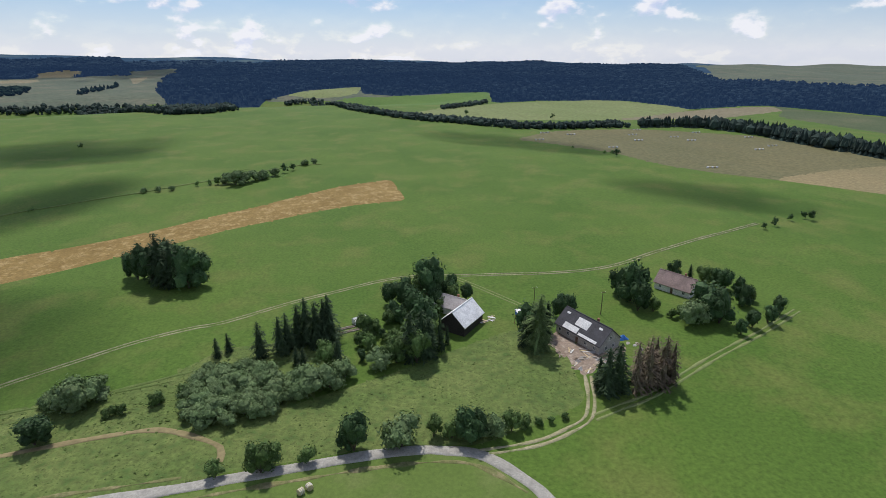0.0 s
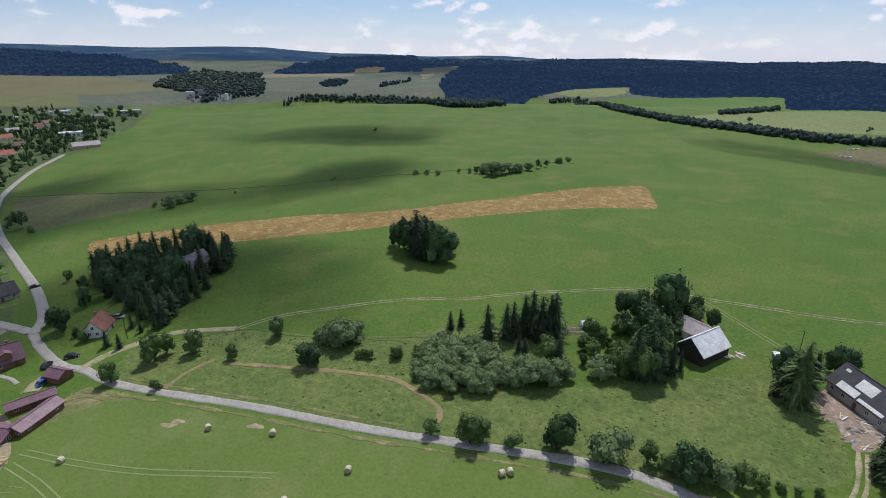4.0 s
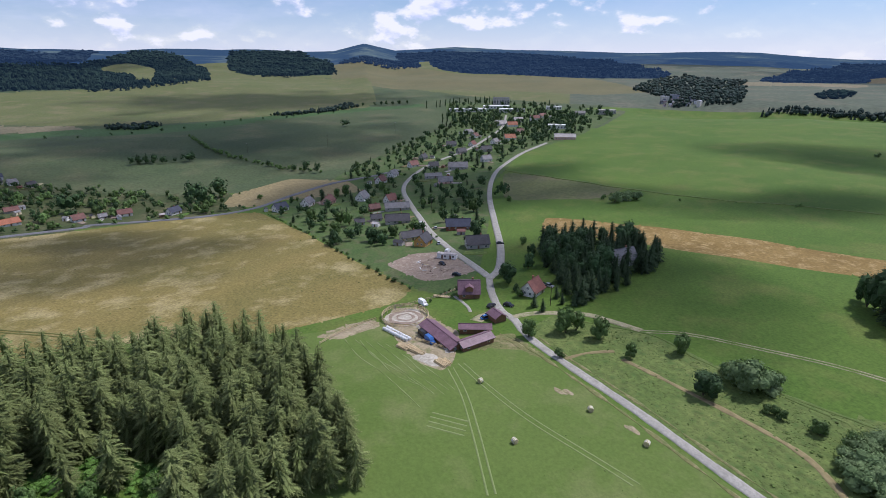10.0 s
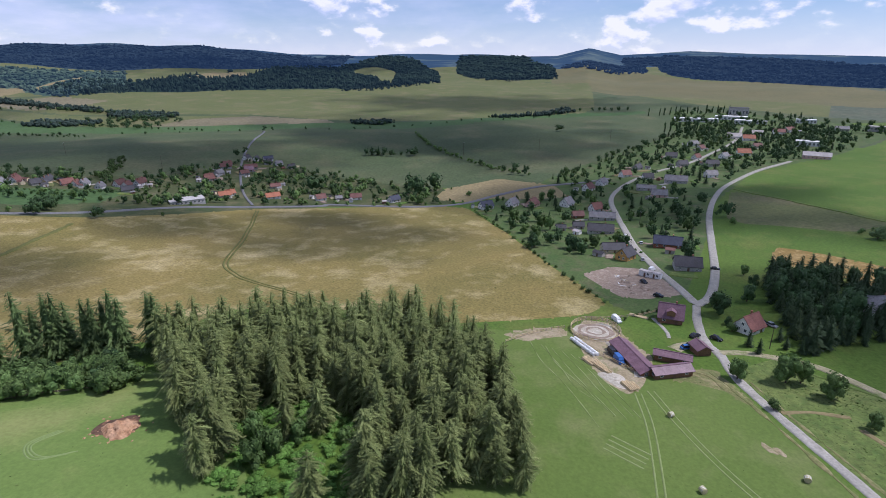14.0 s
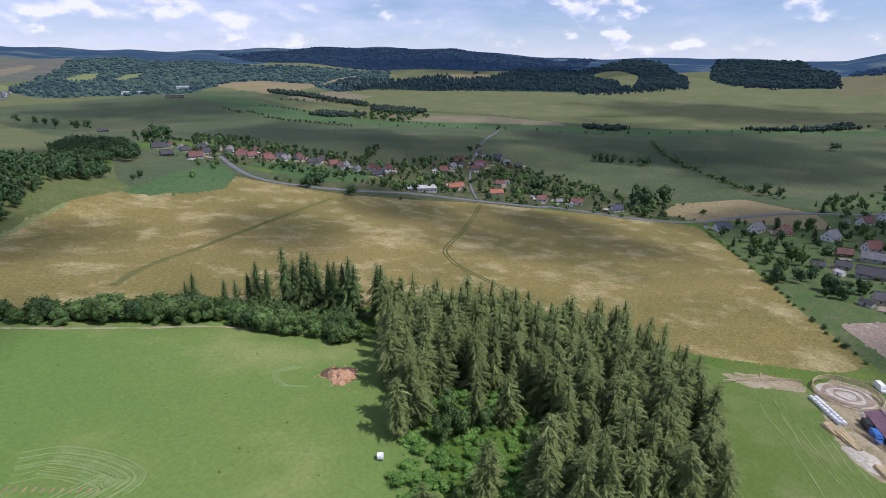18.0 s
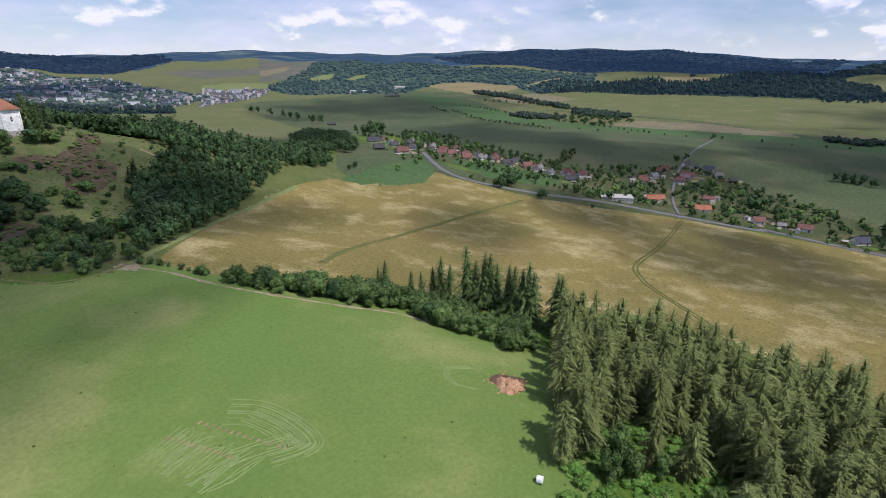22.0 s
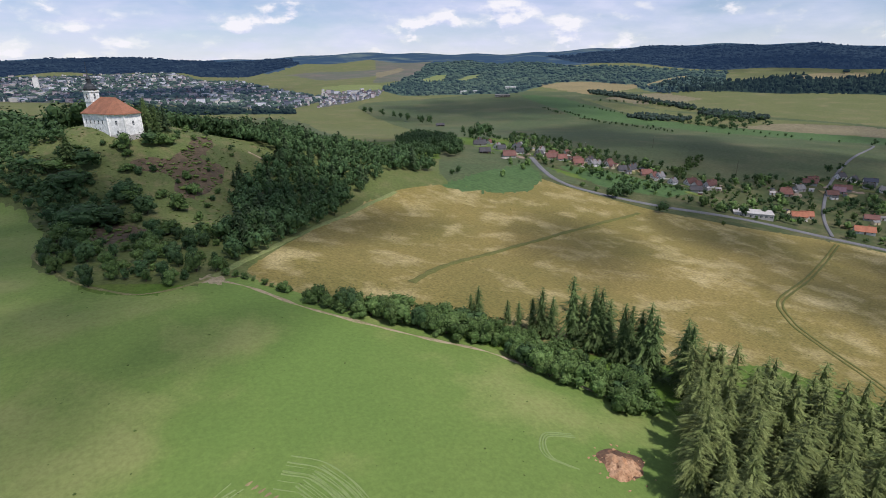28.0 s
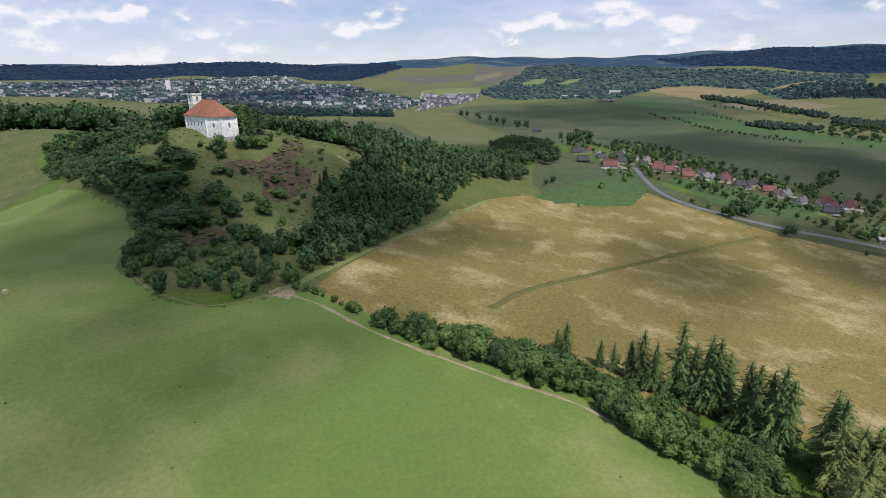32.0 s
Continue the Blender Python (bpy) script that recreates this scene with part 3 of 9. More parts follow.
WOODS["spruce_belt"] = [(232, 642), (276, 646), (304, 638), (339, 592), (357, 519), (390, 427), (416, 458), (385, 563), (370, 648), (320, 674), (285, 668), (238, 661)]
WOODS["stream_belt"] = [(-1099, -1174), (-1077, -1033), (-1032, -861), (-1013, -769), (-1055, -800), (-1075, -896), (-1125, -1058), (-1144, -1164), (-1146, -1223)]
WOODS["stream_copse"] = [(-841, -793), (-890, -806), (-911, -699), (-879, -681), (-829, -736)]
WOODS["stream_copse_b"] = [(-1027, -771), (-1027, -716), (-1038, -625), (-998, -607), (-958, -668), (-960, -721)]
WOODS["strip_bushes"] = [(-1009, -277), (-1008, -233), (-1034, -208), (-1001, -187), (-960, -209), (-976, -262)]
WOODS["strip_bushes_b"] = [(-1102, -18), (-1118, 37), (-1190, 106), (-1244, 160), (-1186, 169), (-1134, 101), (-1094, 35)]
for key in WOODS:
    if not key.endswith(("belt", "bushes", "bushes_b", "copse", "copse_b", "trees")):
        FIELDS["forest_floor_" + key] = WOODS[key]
FIELDS["far_field_hazy_a"] = [(-1160, 1222), (-1187, 1411), (-1077, 1507), (-1043, 1612), (-1089, 1917), (-1036, 2209), (-800, 1622), (-609, 1176), (-520, 1042), (-575, 994), (-643, 961), (-756, 896), (-821, 853)]
FIELDS["far_field_tan_a"] = [(-1272, 1756), (-1280, 1887), (-1232, 1919), (-1066, 1578), (-1083, 1503)]
FIELDS["far_field_pale_a"] = [(-773, 1006), (-878, 1328), (-915, 1606), (-891, 1697), (-780, 1420), (-754, 1118), (-727, 990)]
FIELDS["far_field_bright_a"] = [(-325, 1156), (-296, 1242), (-238, 1356), (-199, 1362), (-183, 1194), (-216, 1156), (-272, 1140)]
FIELDS["far_field_bright_b"] = [(-230, 1117), (-180, 1162), (-104, 1164), (-2, 1180), (102, 1224), (82, 1037), (18, 936), (-37, 900), (-102, 895), (-156, 887)]
FIELDS["far_field_light_a"] = [(-55, 754), (-1, 856), (84, 937), (178, 997), (283, 1026), (335, 1002), (381, 925), (393, 872), (320, 790), (218, 703), (178, 710), (92, 694), (22, 700), (-30, 716)]
FIELDS["far_field_brown_a"] = [(220, 711), (385, 853), (468, 907), (555, 927), (535, 864), (395, 760), (366, 730), (313, 736), (255, 712)]
FIELDS["far_field_olive_a"] = [(561, 937), (577, 861), (657, 743), (510, 569), (474, 775), (535, 864)]
FIELDS["far_field_bale_field"] = [(74, 551), (118, 609), (234, 630), (288, 603), (336, 587), (360, 525), (394, 432), (303, 324), (237, 381), (209, 401), (177, 429), (154, 484), (122, 514)]
FIELDS["far_field_tan_b"] = [(243, 382), (282, 403), (404, 444), (303, 324), (256, 363)]
FIELDS["far_field_hazy_b"] = [(1860, 4177), (2202, 4261), (2605, 4027), (3104, 3657), (1422, 1652), (990, 1711), (935, 1850), (1380, 2905)]
FIELDS["far_field_brown_slope"] = [(-2950, 514), (-2353, 623), (-2089, 711), (-1981, 857), (-1719, 1050), (-1369, 971), (-1189, 898), (-1195, 749), (-1361, 673), (-1497, 475), (-1658, 283), (-1986, 188), (-3061, 328)]
FIELDS["far_field_hazy_c"] = [(-1160, 1173), (-1174, 1637), (-943, 1689), (-594, 1082), (-630, 1010), (-718, 940), (-790, 864), (-948, 962)]
FIELDS["far_field_hazy_d"] = [(-2094, 1539), (-2072, 1772), (-1592, 1573), (-1322, 1334), (-1608, 1355), (-1683, 1364)]
FIELDS["far_field_pale_b"] = [(-1305, 1272), (-1184, 1411), (-1111, 1539), (-1038, 1429), (-1143, 1257), (-1202, 1194)]
FIELDS["far_field_clearing_a"] = [(-2532, -566), (-2588, -494), (-2164, -388), (-1870, -350), (-1962, -422)]
FIELDS["far_field_farmland"] = [(-1092, -3544), (-1327, -2917), (-1692, -3232), (-1197, -2399), (-860, -1877), (-731, -1767), (-554, -1848)]
FIELDS["far_field_pinkish"] = [(-858, -2234), (-1158, -2554), (-1108, -2401), (-787, -1935)]
FIELDS["far_field_yellow_strip"] = [(-548, -1829), (-707, -1712), (-672, -1601), (-541, -1562), (-480, -1615)]
FIELDS["far_field_clearing_b"] = [(-951, -1918), (-1143, -2170), (-1258, -2253), (-1062, -1927), (-913, -1793)]
FIELDS["far_field_clearing_c"] = [(-1107, -1934), (-1314, -2184), (-1404, -2203), (-1205, -1931), (-1053, -1790)]
FIELDS["far_field_ripe_a"] = [(-1176, -1477), (-1320, -1534), (-1377, -1511), (-1330, -1224), (-1271, -1159), (-1150, -1147), (-1085, -1149), (-1116, -1325), (-1141, -1433)]
FIELDS["far_field_ripe_b"] = [(-1343, -1199), (-1506, -1279), (-1857, -1437), (-1645, -1299), (-1403, -1191), (-1309, -1158)]
FIELDS["far_field_slope"] = [(-1054, -1073), (-1238, -1052), (-1374, -959), (-1495, -801), (-1588, -659), (-1803, -319), (-2773, -278), (-2795, -212), (-2240, -115), (-2111, 132), (-1929, 319), (-1184, 210), (-1070, -41), (-1026, -209), (-1026, -309), (-1075, -506), (-1018, -686), (-974, -812), (-1014, -954)]
FIELDS["far_field_slope_tan"] = [(-1054, -1073), (-1216, -1034), (-1199, -881), (-1066, -889), (-1012, -915)]
FIELDS["far_field_stream_meadow"] = [(-1019, -1122), (-1000, -980), (-965, -804), (-987, -689), (-1057, -497), (-1019, -317), (-938, -429), (-904, -530), (-857, -657), (-885, -834)]
FIELDS["far_field_ripe_strip"] = [(-879, -592), (-979, -575), (-1051, -481), (-1027, -320), (-988, -297), (-949, -434), (-904, -530)]
FIELDS["far_field_green_strip"] = [(-936, -1273), (-973, -1250), (-989, -1154), (-902, -920), (-848, -738), (-860, -633), (-914, -487), (-988, -297), (-1011, -160), (-1128, 85), (-1092, 84), (-971, -153), (-923, -277), (-847, -451), (-802, -590), (-779, -736), (-770, -852), (-827, -988), (-891, -1167)]
FIELDS["far_field_green_strip_b"] = [(-940, -286), (-977, -227), (-1016, -117), (-1090, -33), (-1140, 69), (-1186, 199), (-1225, 320), (-1177, 314), (-1127, 188), (-1089, 65), (-1030, -32), (-944, -110), (-909, -158), (-891, -209), (-886, -271)]
FIELDS["far_field_clearing_d"] = [(-2669, -699), (-2986, -648), (-2660, -480), (-2306, -417), (-2088, -485)]
FIELDS["far_field_clearing_e"] = [(-1845, -1068), (-2096, -1127), (-2315, -1073), (-2203, -1000), (-1887, -966)]
FIELDS["far_field_town_fields"] = [(-290, -2266), (-604, -2945), (-936, -3513), (-1324, -3301), (-714, -1770), (-555, -1783), (-380, -1839)]
FIELDS["far_field_town_fields_b"] = [(-565, -2757), (-766, -2563), (-1025, -2550), (-818, -2030), (-613, -2046)]
FIELDS["far_field_town"] = [(992, -2600), (795, -2774), (435, -2634), (108, -2719), (-149, -2719), (-348, -2085), (-447, -1432), (-316, -1268), (-219, -1295), (-130, -1406), (-5, -1502), (164, -1590), (359, -1780), (750, -1968)]
FIELDS["far_field_town_b"] = [(-480, -1615), (-541, -1562), (-666, -1587), (-591, -1445), (-477, -1330), (-362, -1245)]
TOWN = FIELDS["far_field_town"][:]
TOWN_EDGE = FIELDS["far_field_town_b"][:]


# ---------------------------------------------------------------- the ground, one sheet cut along the field edges
STEP_AZ, STEP_R, R0 = 0.285, 0.0165, 60.0
AZ_LO, AZ_HI = -44.0, 206.0
fine_az = np.arange(AZ_LO, AZ_HI + 0.01, STEP_AZ)
azs = np.concatenate([fine_az, np.linspace(AZ_HI, AZ_LO + 360, 40)[1:-1]])
rings = np.concatenate([[3.0, 10, 20, 30, 40, 50], R0 * np.exp(STEP_R * np.arange(0, int(math.log(RIM / R0) / STEP_R) + 1))])
NA, NR, NF = len(azs), len(rings), len(fine_az)
V_LOG = 6                                   # first ring of the even part


def to_uv(x, y):
    az = np.degrees(np.arctan2(-x, y))
    az = np.where(az < -100, az + 360, az)
    return (az - AZ_LO) / STEP_AZ, np.log(np.maximum(np.hypot(x, y), 1.0) / R0) / STEP_R + V_LOG


grid_u, grid_v = np.meshgrid(np.arange(NA, dtype=float), np.arange(NR, dtype=float))
snapped = np.zeros((NR, NA), bool)


def inside(px, py, outline):
    """Which of the points lie in an outline."""
    hit = np.zeros(px.shape, bool)
    n = len(outline)
    for i in range(n):
        (x0, y0), (x1, y1) = outline[i], outline[(i + 1) % n]
        if y0 == y1:
            continue
        cross = (py < y0) != (py < y1)
        hit ^= cross & (px < (x1 - x0) * (py - y0) / (y1 - y0) + x0)
    return hit


def dense(outline, closed=True, step=0.02):
    out = []
    n = len(outline)
    for i in range(n if closed else n - 1):
        a, b = np.array(outline[i], float), np.array(outline[(i + 1) % n], float)
        k = max(1, int(np.linalg.norm(b - a) / (step * max(30.0, min(np.linalg.norm(a), np.linalg.norm(b))))))
        out += [a + (b - a) * j / k for j in range(k)]
    return np.array(out)


def rounded(outline, times=2):
    """Corners cut twice, for the soft bends of real field edges."""
    p = np.array(outline, float)
    for _ in range(times):
        q = np.roll(p, -1, 0)
        p = np.stack([0.9 * p + 0.1 * q, 0.1 * p + 0.9 * q], 1).reshape(-1, 2)
    return [tuple(v) for v in p]


for key in FIELDS:
    FIELDS[key] = rounded(FIELDS[key])
    pts = dense(FIELDS[key])
    us, vs = to_uv(pts[:, 0], pts[:, 1])
    for i in range(len(pts)):
        u0, v0, u1, v1 = us[i], vs[i], us[(i + 1) % len(pts)], vs[(i + 1) % len(pts)]
        ia, ib = int(max(0, math.floor(min(u0, u1) - 1))), int(min(NF - 1, math.ceil(max(u0, u1) + 1)))
        ja, jb = int(max(V_LOG, math.floor(min(v0, v1) - 1))), int(min(NR - 1, math.ceil(max(v0, v1) + 1)))
        if ia > ib or ja > jb:
            continue
        uu, vv = np.meshgrid(np.arange(ia, ib + 1), np.arange(ja, jb + 1))
        du, dv = u1 - u0, v1 - v0
        ll = du * du + dv * dv + 1e-12
        s = np.clip(((uu - u0) * du + (vv - v0) * dv) / ll, 0, 1)
        qu, qv = u0 + s * du, v0 + s * dv
        near = (np.abs(qu - uu) < 0.5) & (np.abs(qv - vv) < 0.5) & ~snapped[ja:jb + 1, ia:ib + 1]
        grid_u[ja:jb + 1, ia:ib + 1][near] = qu[near]
        grid_v[ja:jb + 1, ia:ib + 1][near] = qv[near]
        snapped[ja:jb + 1, ia:ib + 1] |= near
ga = np.interp(grid_u, np.arange(NA), azs)
gr = np.exp(np.interp(grid_v, np.arange(NR), np.log(rings)))
gx, gy = -np.sin(np.radians(ga)) * gr, np.cos(np.radians(ga)) * gr
ground_xyz = np.stack([gx, gy, ground_z(gx, gy)], -1).reshape(-1, 3)
jj, ii = np.meshgrid(np.arange(NR - 1), np.arange(NA), indexing="ij")
i2 = (ii + 1) % NA
quads = np.stack([jj * NA + ii, jj * NA + i2, (jj + 1) * NA + i2, (jj + 1) * NA + ii], -1).reshape(-1, 4)[:, ::-1]
mid = ground_xyz[quads].mean(1)
kind_of = np.zeros(len(quads), int)
for k, key in enumerate(FIELDS):
    kind_of[inside(mid[:, 0], mid[:, 1], FIELDS[key])] = k + 1
mid_r = np.hypot(mid[:, 0], mid[:, 1])
BACKDROP = len(FIELDS) + 1
kind_of[(mid_r > 3000) & (kind_of == 0)] = BACKDROP


def sheet(name, verts, faces, mat, label="", category="", kind="structure", smooth=True):
    """A mesh of many faces of one size, made from arrays."""
    me = bpy.data.meshes.new(name)
    used, inv = np.unique(faces, return_inverse=True)
    v, fc = verts[used], inv.reshape(faces.shape)
    n, w = fc.shape
    me.vertices.add(len(v)), me.vertices.foreach_set("co", v.astype(np.float32).ravel())
    me.loops.add(n * w), me.loops.foreach_set("vertex_index", fc.astype(np.int32).ravel())
    me.polygons.add(n)
    me.polygons.foreach_set("loop_start", np.arange(0, n * w, w, dtype=np.int32))
    me.polygons.foreach_set("use_smooth", np.full(n, smooth))
    me.update(calc_edges=True)
    me.materials.append(mat)
    return tagged(new(name, me), label, category, "", kind)


FIELD_LOOK = {
    "road_margin": ("plots", "grassy land between the western road and the fields"),
    "hill_margin": ("margin", "dull green rough grass round the hill foot"),
    "stubble_strip": ("stubble", "cut orange-brown stubble strip across the green meadow"),
    "rough_meadow": ("rough", "uneven weedy green meadow beside the farm"),
    "rough_upper": ("rough", "coarse weedy green slope below the farm track"),
    "mown_meadow": ("mown", "freshly mown pale green hay meadow with bales"),
    "south_meadow": ("south_grass", "smooth light green pasture below the church hill"),
    "dry_field": ("dry", "dry brown grass field with pale patches"),
    "village_green": ("garden", "green gardens between the village houses"),
    "street_gardens": ("plots", "garden plots along the western road"),
    "pasture": ("pasture", "dull olive valley pasture"),
    "hay_meadow": ("tan", "dry tan meadow by the village edge"),
    "green_plot": ("strip", "bright green plot beside the road"),
    "green_plot_b": ("strip", "small green plot by the road bend"),
    "yellow_meadow": ("olive", "yellowish meadow behind the wooded hill"),
    "building_plot": ("soil", "bare dug-up building plot with rubble"),
    "road_bank": ("verge", "bare dry slope between stables and road"),
    "stable_yard": ("sand", "trodden sandy yard of the stables"),
    "sand_bank": ("sand", "dug sandy bank at the meadow edge"),
    "hill_turf": ("turf", "dry uneven turf on the church hill"),
    "hill_field": ("turf", "yellowish dry field beside the church hill"),
    "sand_patch": ("sand", "bare sandy patch where the paths meet"),
    "hill_rock": ("rock", "bare reddish-brown quarry face on the hill"),
    "hill_rock_b": ("rock", "dark rock outcrop at the hill foot"),
    "rough_corner": ("olive", "rough olive grass corner below the road"),
    "farm_yard": ("soil", "bare rubble-strewn yard of the house under repair"),
    "village_east": ("garden", "green ground between the far village houses"),
}
GREEN_WOODS = ("valley_wood", "front_wood", "right_wood", "west_knoll", "knoll_wood", "town_rim", "copse_n", "copse_n2")
FAR_LOOK = {}
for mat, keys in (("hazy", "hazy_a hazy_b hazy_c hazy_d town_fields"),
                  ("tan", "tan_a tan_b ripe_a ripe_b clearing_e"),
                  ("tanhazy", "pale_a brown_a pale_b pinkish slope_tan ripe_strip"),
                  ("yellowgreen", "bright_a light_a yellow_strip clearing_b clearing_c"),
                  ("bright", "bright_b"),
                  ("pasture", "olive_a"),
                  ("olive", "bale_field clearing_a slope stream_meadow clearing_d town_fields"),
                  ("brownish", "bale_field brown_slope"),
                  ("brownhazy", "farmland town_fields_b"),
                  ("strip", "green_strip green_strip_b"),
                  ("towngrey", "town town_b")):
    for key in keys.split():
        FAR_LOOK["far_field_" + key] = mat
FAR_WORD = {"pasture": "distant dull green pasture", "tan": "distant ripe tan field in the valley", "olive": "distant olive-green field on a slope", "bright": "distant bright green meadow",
            "hazy": "distant grey-green grassland below the forest", "tanhazy": "distant hazy pale brown harvested field", "yellowgreen": "distant yellow-green meadow between woods",
            "brownish": "brownish mown slope below the forest", "brownhazy": "distant hazy brown farmland on a low hill", "strip": "green strip of meadow along the valley road", "towngrey": "built-up ground of the distant town"}
rest = kind_of == 0
beyond, westward = rest & (mid_r > 1150), mid[:, 0] < -1.75 * mid[:, 1]
west = rest & ~beyond & (mid_r > 700) & westward
sheet("ground", ground_xyz, quads[west], M["pasture"], "dull olive land between the western woods", "ground")
sheet("ground", ground_xyz, quads[beyond & westward], M["olive"], "olive slopes below the western woods", "ground")
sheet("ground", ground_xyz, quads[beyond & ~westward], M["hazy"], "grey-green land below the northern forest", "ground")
sheet("ground", ground_xyz, quads[rest & ~west & ~beyond], M["grass"], "broad green meadow land rolling to the hills", "ground")
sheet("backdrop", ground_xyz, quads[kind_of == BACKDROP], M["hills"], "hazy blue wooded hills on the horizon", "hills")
for k, key in enumerate(FIELDS):
    name = "far_field" if key.startswith("far_field") else "forest_floor" if key.startswith("forest_floor") else key
    if key in FIELD_LOOK:
        mat, words = FIELD_LOOK[key]
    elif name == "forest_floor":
        # forest ground shares the woods' materials, with their haze emission
        mat, words = "hazy_range_woods", "dark ground under the distant forest"
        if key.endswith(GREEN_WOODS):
            mat = "hazy_valley_woods" if key.endswith("valley_wood") else "hazy_far_woods"
    else:
        mat = FAR_LOOK[key]
        words = FAR_WORD[mat]
    part_of = quads[kind_of == k + 1]
    if len(part_of):
        sheet(name, ground_xyz, part_of, M[mat], words, "forest" if name == "forest_floor" else "field")


# ---------------------------------------------------------------- roads and wheel tracks
def smooth_line(points, step):
    """A curve through the points, resampled evenly."""
    p = np.array(points, float)
    p = np.vstack([2 * p[0] - p[1], p, 2 * p[-1] - p[-2]])
    out = []
    for i in range(1, len(p) - 2):
        k = max(2, int(np.linalg.norm(p[i + 1] - p[i]) / step))
        for s in np.arange(k) / k:
            a, b, c, d = p[i - 1], p[i], p[i + 1], p[i + 2]
            out.append(0.5 * (2 * b + (c - a) * s + (2 * a - 5 * b + 4 * c - d) * s * s + (3 * b - a - 3 * c + d) * s ** 3))
    out.append(p[-2])
    return np.array(out)


def ribbon(name, points, width, mat, label, category, lift=0.06, step=2.0, offset=0.0, wobble=0.0, across=4):
    """A strip that lies on the ground along a line, a little raised, with skirts down into the soil."""
    c = smooth_line(points, step)
    d = np.gradient(c, axis=0)
    d /= np.linalg.norm(d, axis=1)[:, None] + 1e-9
    n = np.stack([-d[:, 1], d[:, 0]], 1)
    rows = []
    k = len(c)
    dist = np.hypot(c[:, 0], c[:, 1])
    rise = lift + np.maximum(0, dist - 150) * 0.0011
    wob = wobble * np.sin(np.arange(k) * 0.9 + 1.7) * np.sin(np.arange(k) * 0.37)
    for j in range(-1, across + 2):
        s = min(max(j, 0), across) / across - 0.5
        q = c + n * (offset + s * (width + wob))[:, None] if wobble else c + n * (offset + s * width)
        z = ground_z(q[:, 0], q[:, 1]) + rise + (0.05 * (1 - (2 * s) ** 2))
        if j in (-1, across + 1):
            z = z - 0.6 - rise
            q = q + n * (0.25 * (1 if j > 0 else -1))
        rows.append(np.column_stack([q, z]))
    verts = np.stack(rows, 1).reshape(-1, 3)
    w = across + 3
    a, b = np.meshgrid(np.arange(k - 1), np.arange(w - 1), indexing="ij")
    faces = np.stack([a * w + b, (a + 1) * w + b, (a + 1) * w + b + 1, a * w + b + 1], -1).reshape(-1, 4)[:, ::-1]
    return sheet(name, verts, faces, mat, label, category)


ribbon("road", ROADS["main_road"], 3.1, M["asphalt"], "pale worn asphalt country road", "road", 0.10, wobble=0.3)
ribbon("road", ROADS["village_street"], 3.8, M["asphalt"], "grey asphalt village street between the houses", "road", 0.13)
ribbon("road", ROADS["hill_road"], 3.9, M["asphalt"], "grey asphalt road curving up along the village", "road", 0.16)
ribbon("road", ROADS["west_road"], 4.8, M["asphalt_dark"], "grey asphalt road along the dry field", "road", 0.12)
ribbon("road", ROADS["crossing_lane"], 2.2, M["asphalt_dark"], "narrow grey lane crossing the valley pasture", "road", 0.14)
ribbon("road", ROADS["side_lane"], 3.2, M["gravel"], "pale gravel lane leaving the junction", "road", 0.13)
for side_of in (-0.85, 0.85):
    ribbon("wheel_track", TRACKS["farm_track"], 0.5, M["gravel"], "pale wheel rut of the farm track", "track", 0.07, offset=side_of, wobble=0.25, across=2)
    ribbon("wheel_track", TRACKS["yard_track"], 0.9, M["gravel"], "worn wheel rut into the farmyard", "track", 0.08, offset=side_of, wobble=0.4, across=2)
    ribbon("wheel_track", TRACKS["field_edge_track"], 0.8, M["track_grass"], "grassy wheel rut along the field edge", "track", 0.07, offset=side_of * 1.1, wobble=0.4, across=2)
    ribbon("wheel_track", TRACKS["dry_field_track"], 0.9, M["weeds"], "green wheel rut through the dry field", "track", 0.07, offset=side_of * 1.2, wobble=0.3, across=2)
    ribbon("wheel_track", TRACKS["lane_to_farm"], 0.6, M["track_grass"], "faint wheel rut towards the barn", "track", 0.07, offset=side_of, across=2)
ribbon("wheel_track", TRACKS["dry_field_line"], 2.6, M["weeds"], "faint green line across the dry field", "track", 0.07, wobble=0.8)
ribbon("footpath", TRACKS["footpath"], 1.7, M["tan"], "tan mown path through the rough meadow", "path", 0.07, wobble=0.5)
ribbon("ditch", TRACKS["ditch"], 2.2, M["rough"], "dark weedy ditch line across the meadow", "ditch", 0.08, wobble=1.2)
ribbon("ditch", TRACKS["meadow_ditch"], 1.1, M["tuft"], "dark ditch line through the rough meadow", "ditch", 0.08, wobble=0.7)
ribbon("bank", TRACKS["bank"], 1.7, M["verge"], "bare sandy bank beside the country road", "bank", 0.06, wobble=1.6)
ribbon("footpath", TRACKS["hill_path"], 0.9, M["verge"], "pale trodden path round the hill foot", "path", 0.06, wobble=0.6)
ribbon("footpath", TRACKS["wood_path"], 2.4, M["track_grass"], "pressed grass strip along the wood edge", "path", 0.06, wobble=0.6)
ribbon("footpath", TRACKS["ridge_path"], 1.2, M["sand"], "pale footpath over the dry hill ridge", "path", 0.06, wobble=0.3)
ribbon("footpath", TRACKS["footpath_b"], 1.5, M["tan"], "tan mown path from the road", "path", 0.07, wobble=0.5)


# ---------------------------------------------------------------- helpers for things and parts
def part(name, data, mat, parent, label=""):
    """ONE mesh object under a thing or part, from a bmesh or a ready mesh."""
    if isinstance(data, bmesh.types.BMesh):
        me = bpy.data.meshes.new(name)
        data.to_mesh(me)
        data.free()
    else:
        me = data
    if mat and not me.materials:
        me.materials.append(mat)
    ob = new(name, me)
    ob.parent = parent
    return tagged(ob, label)


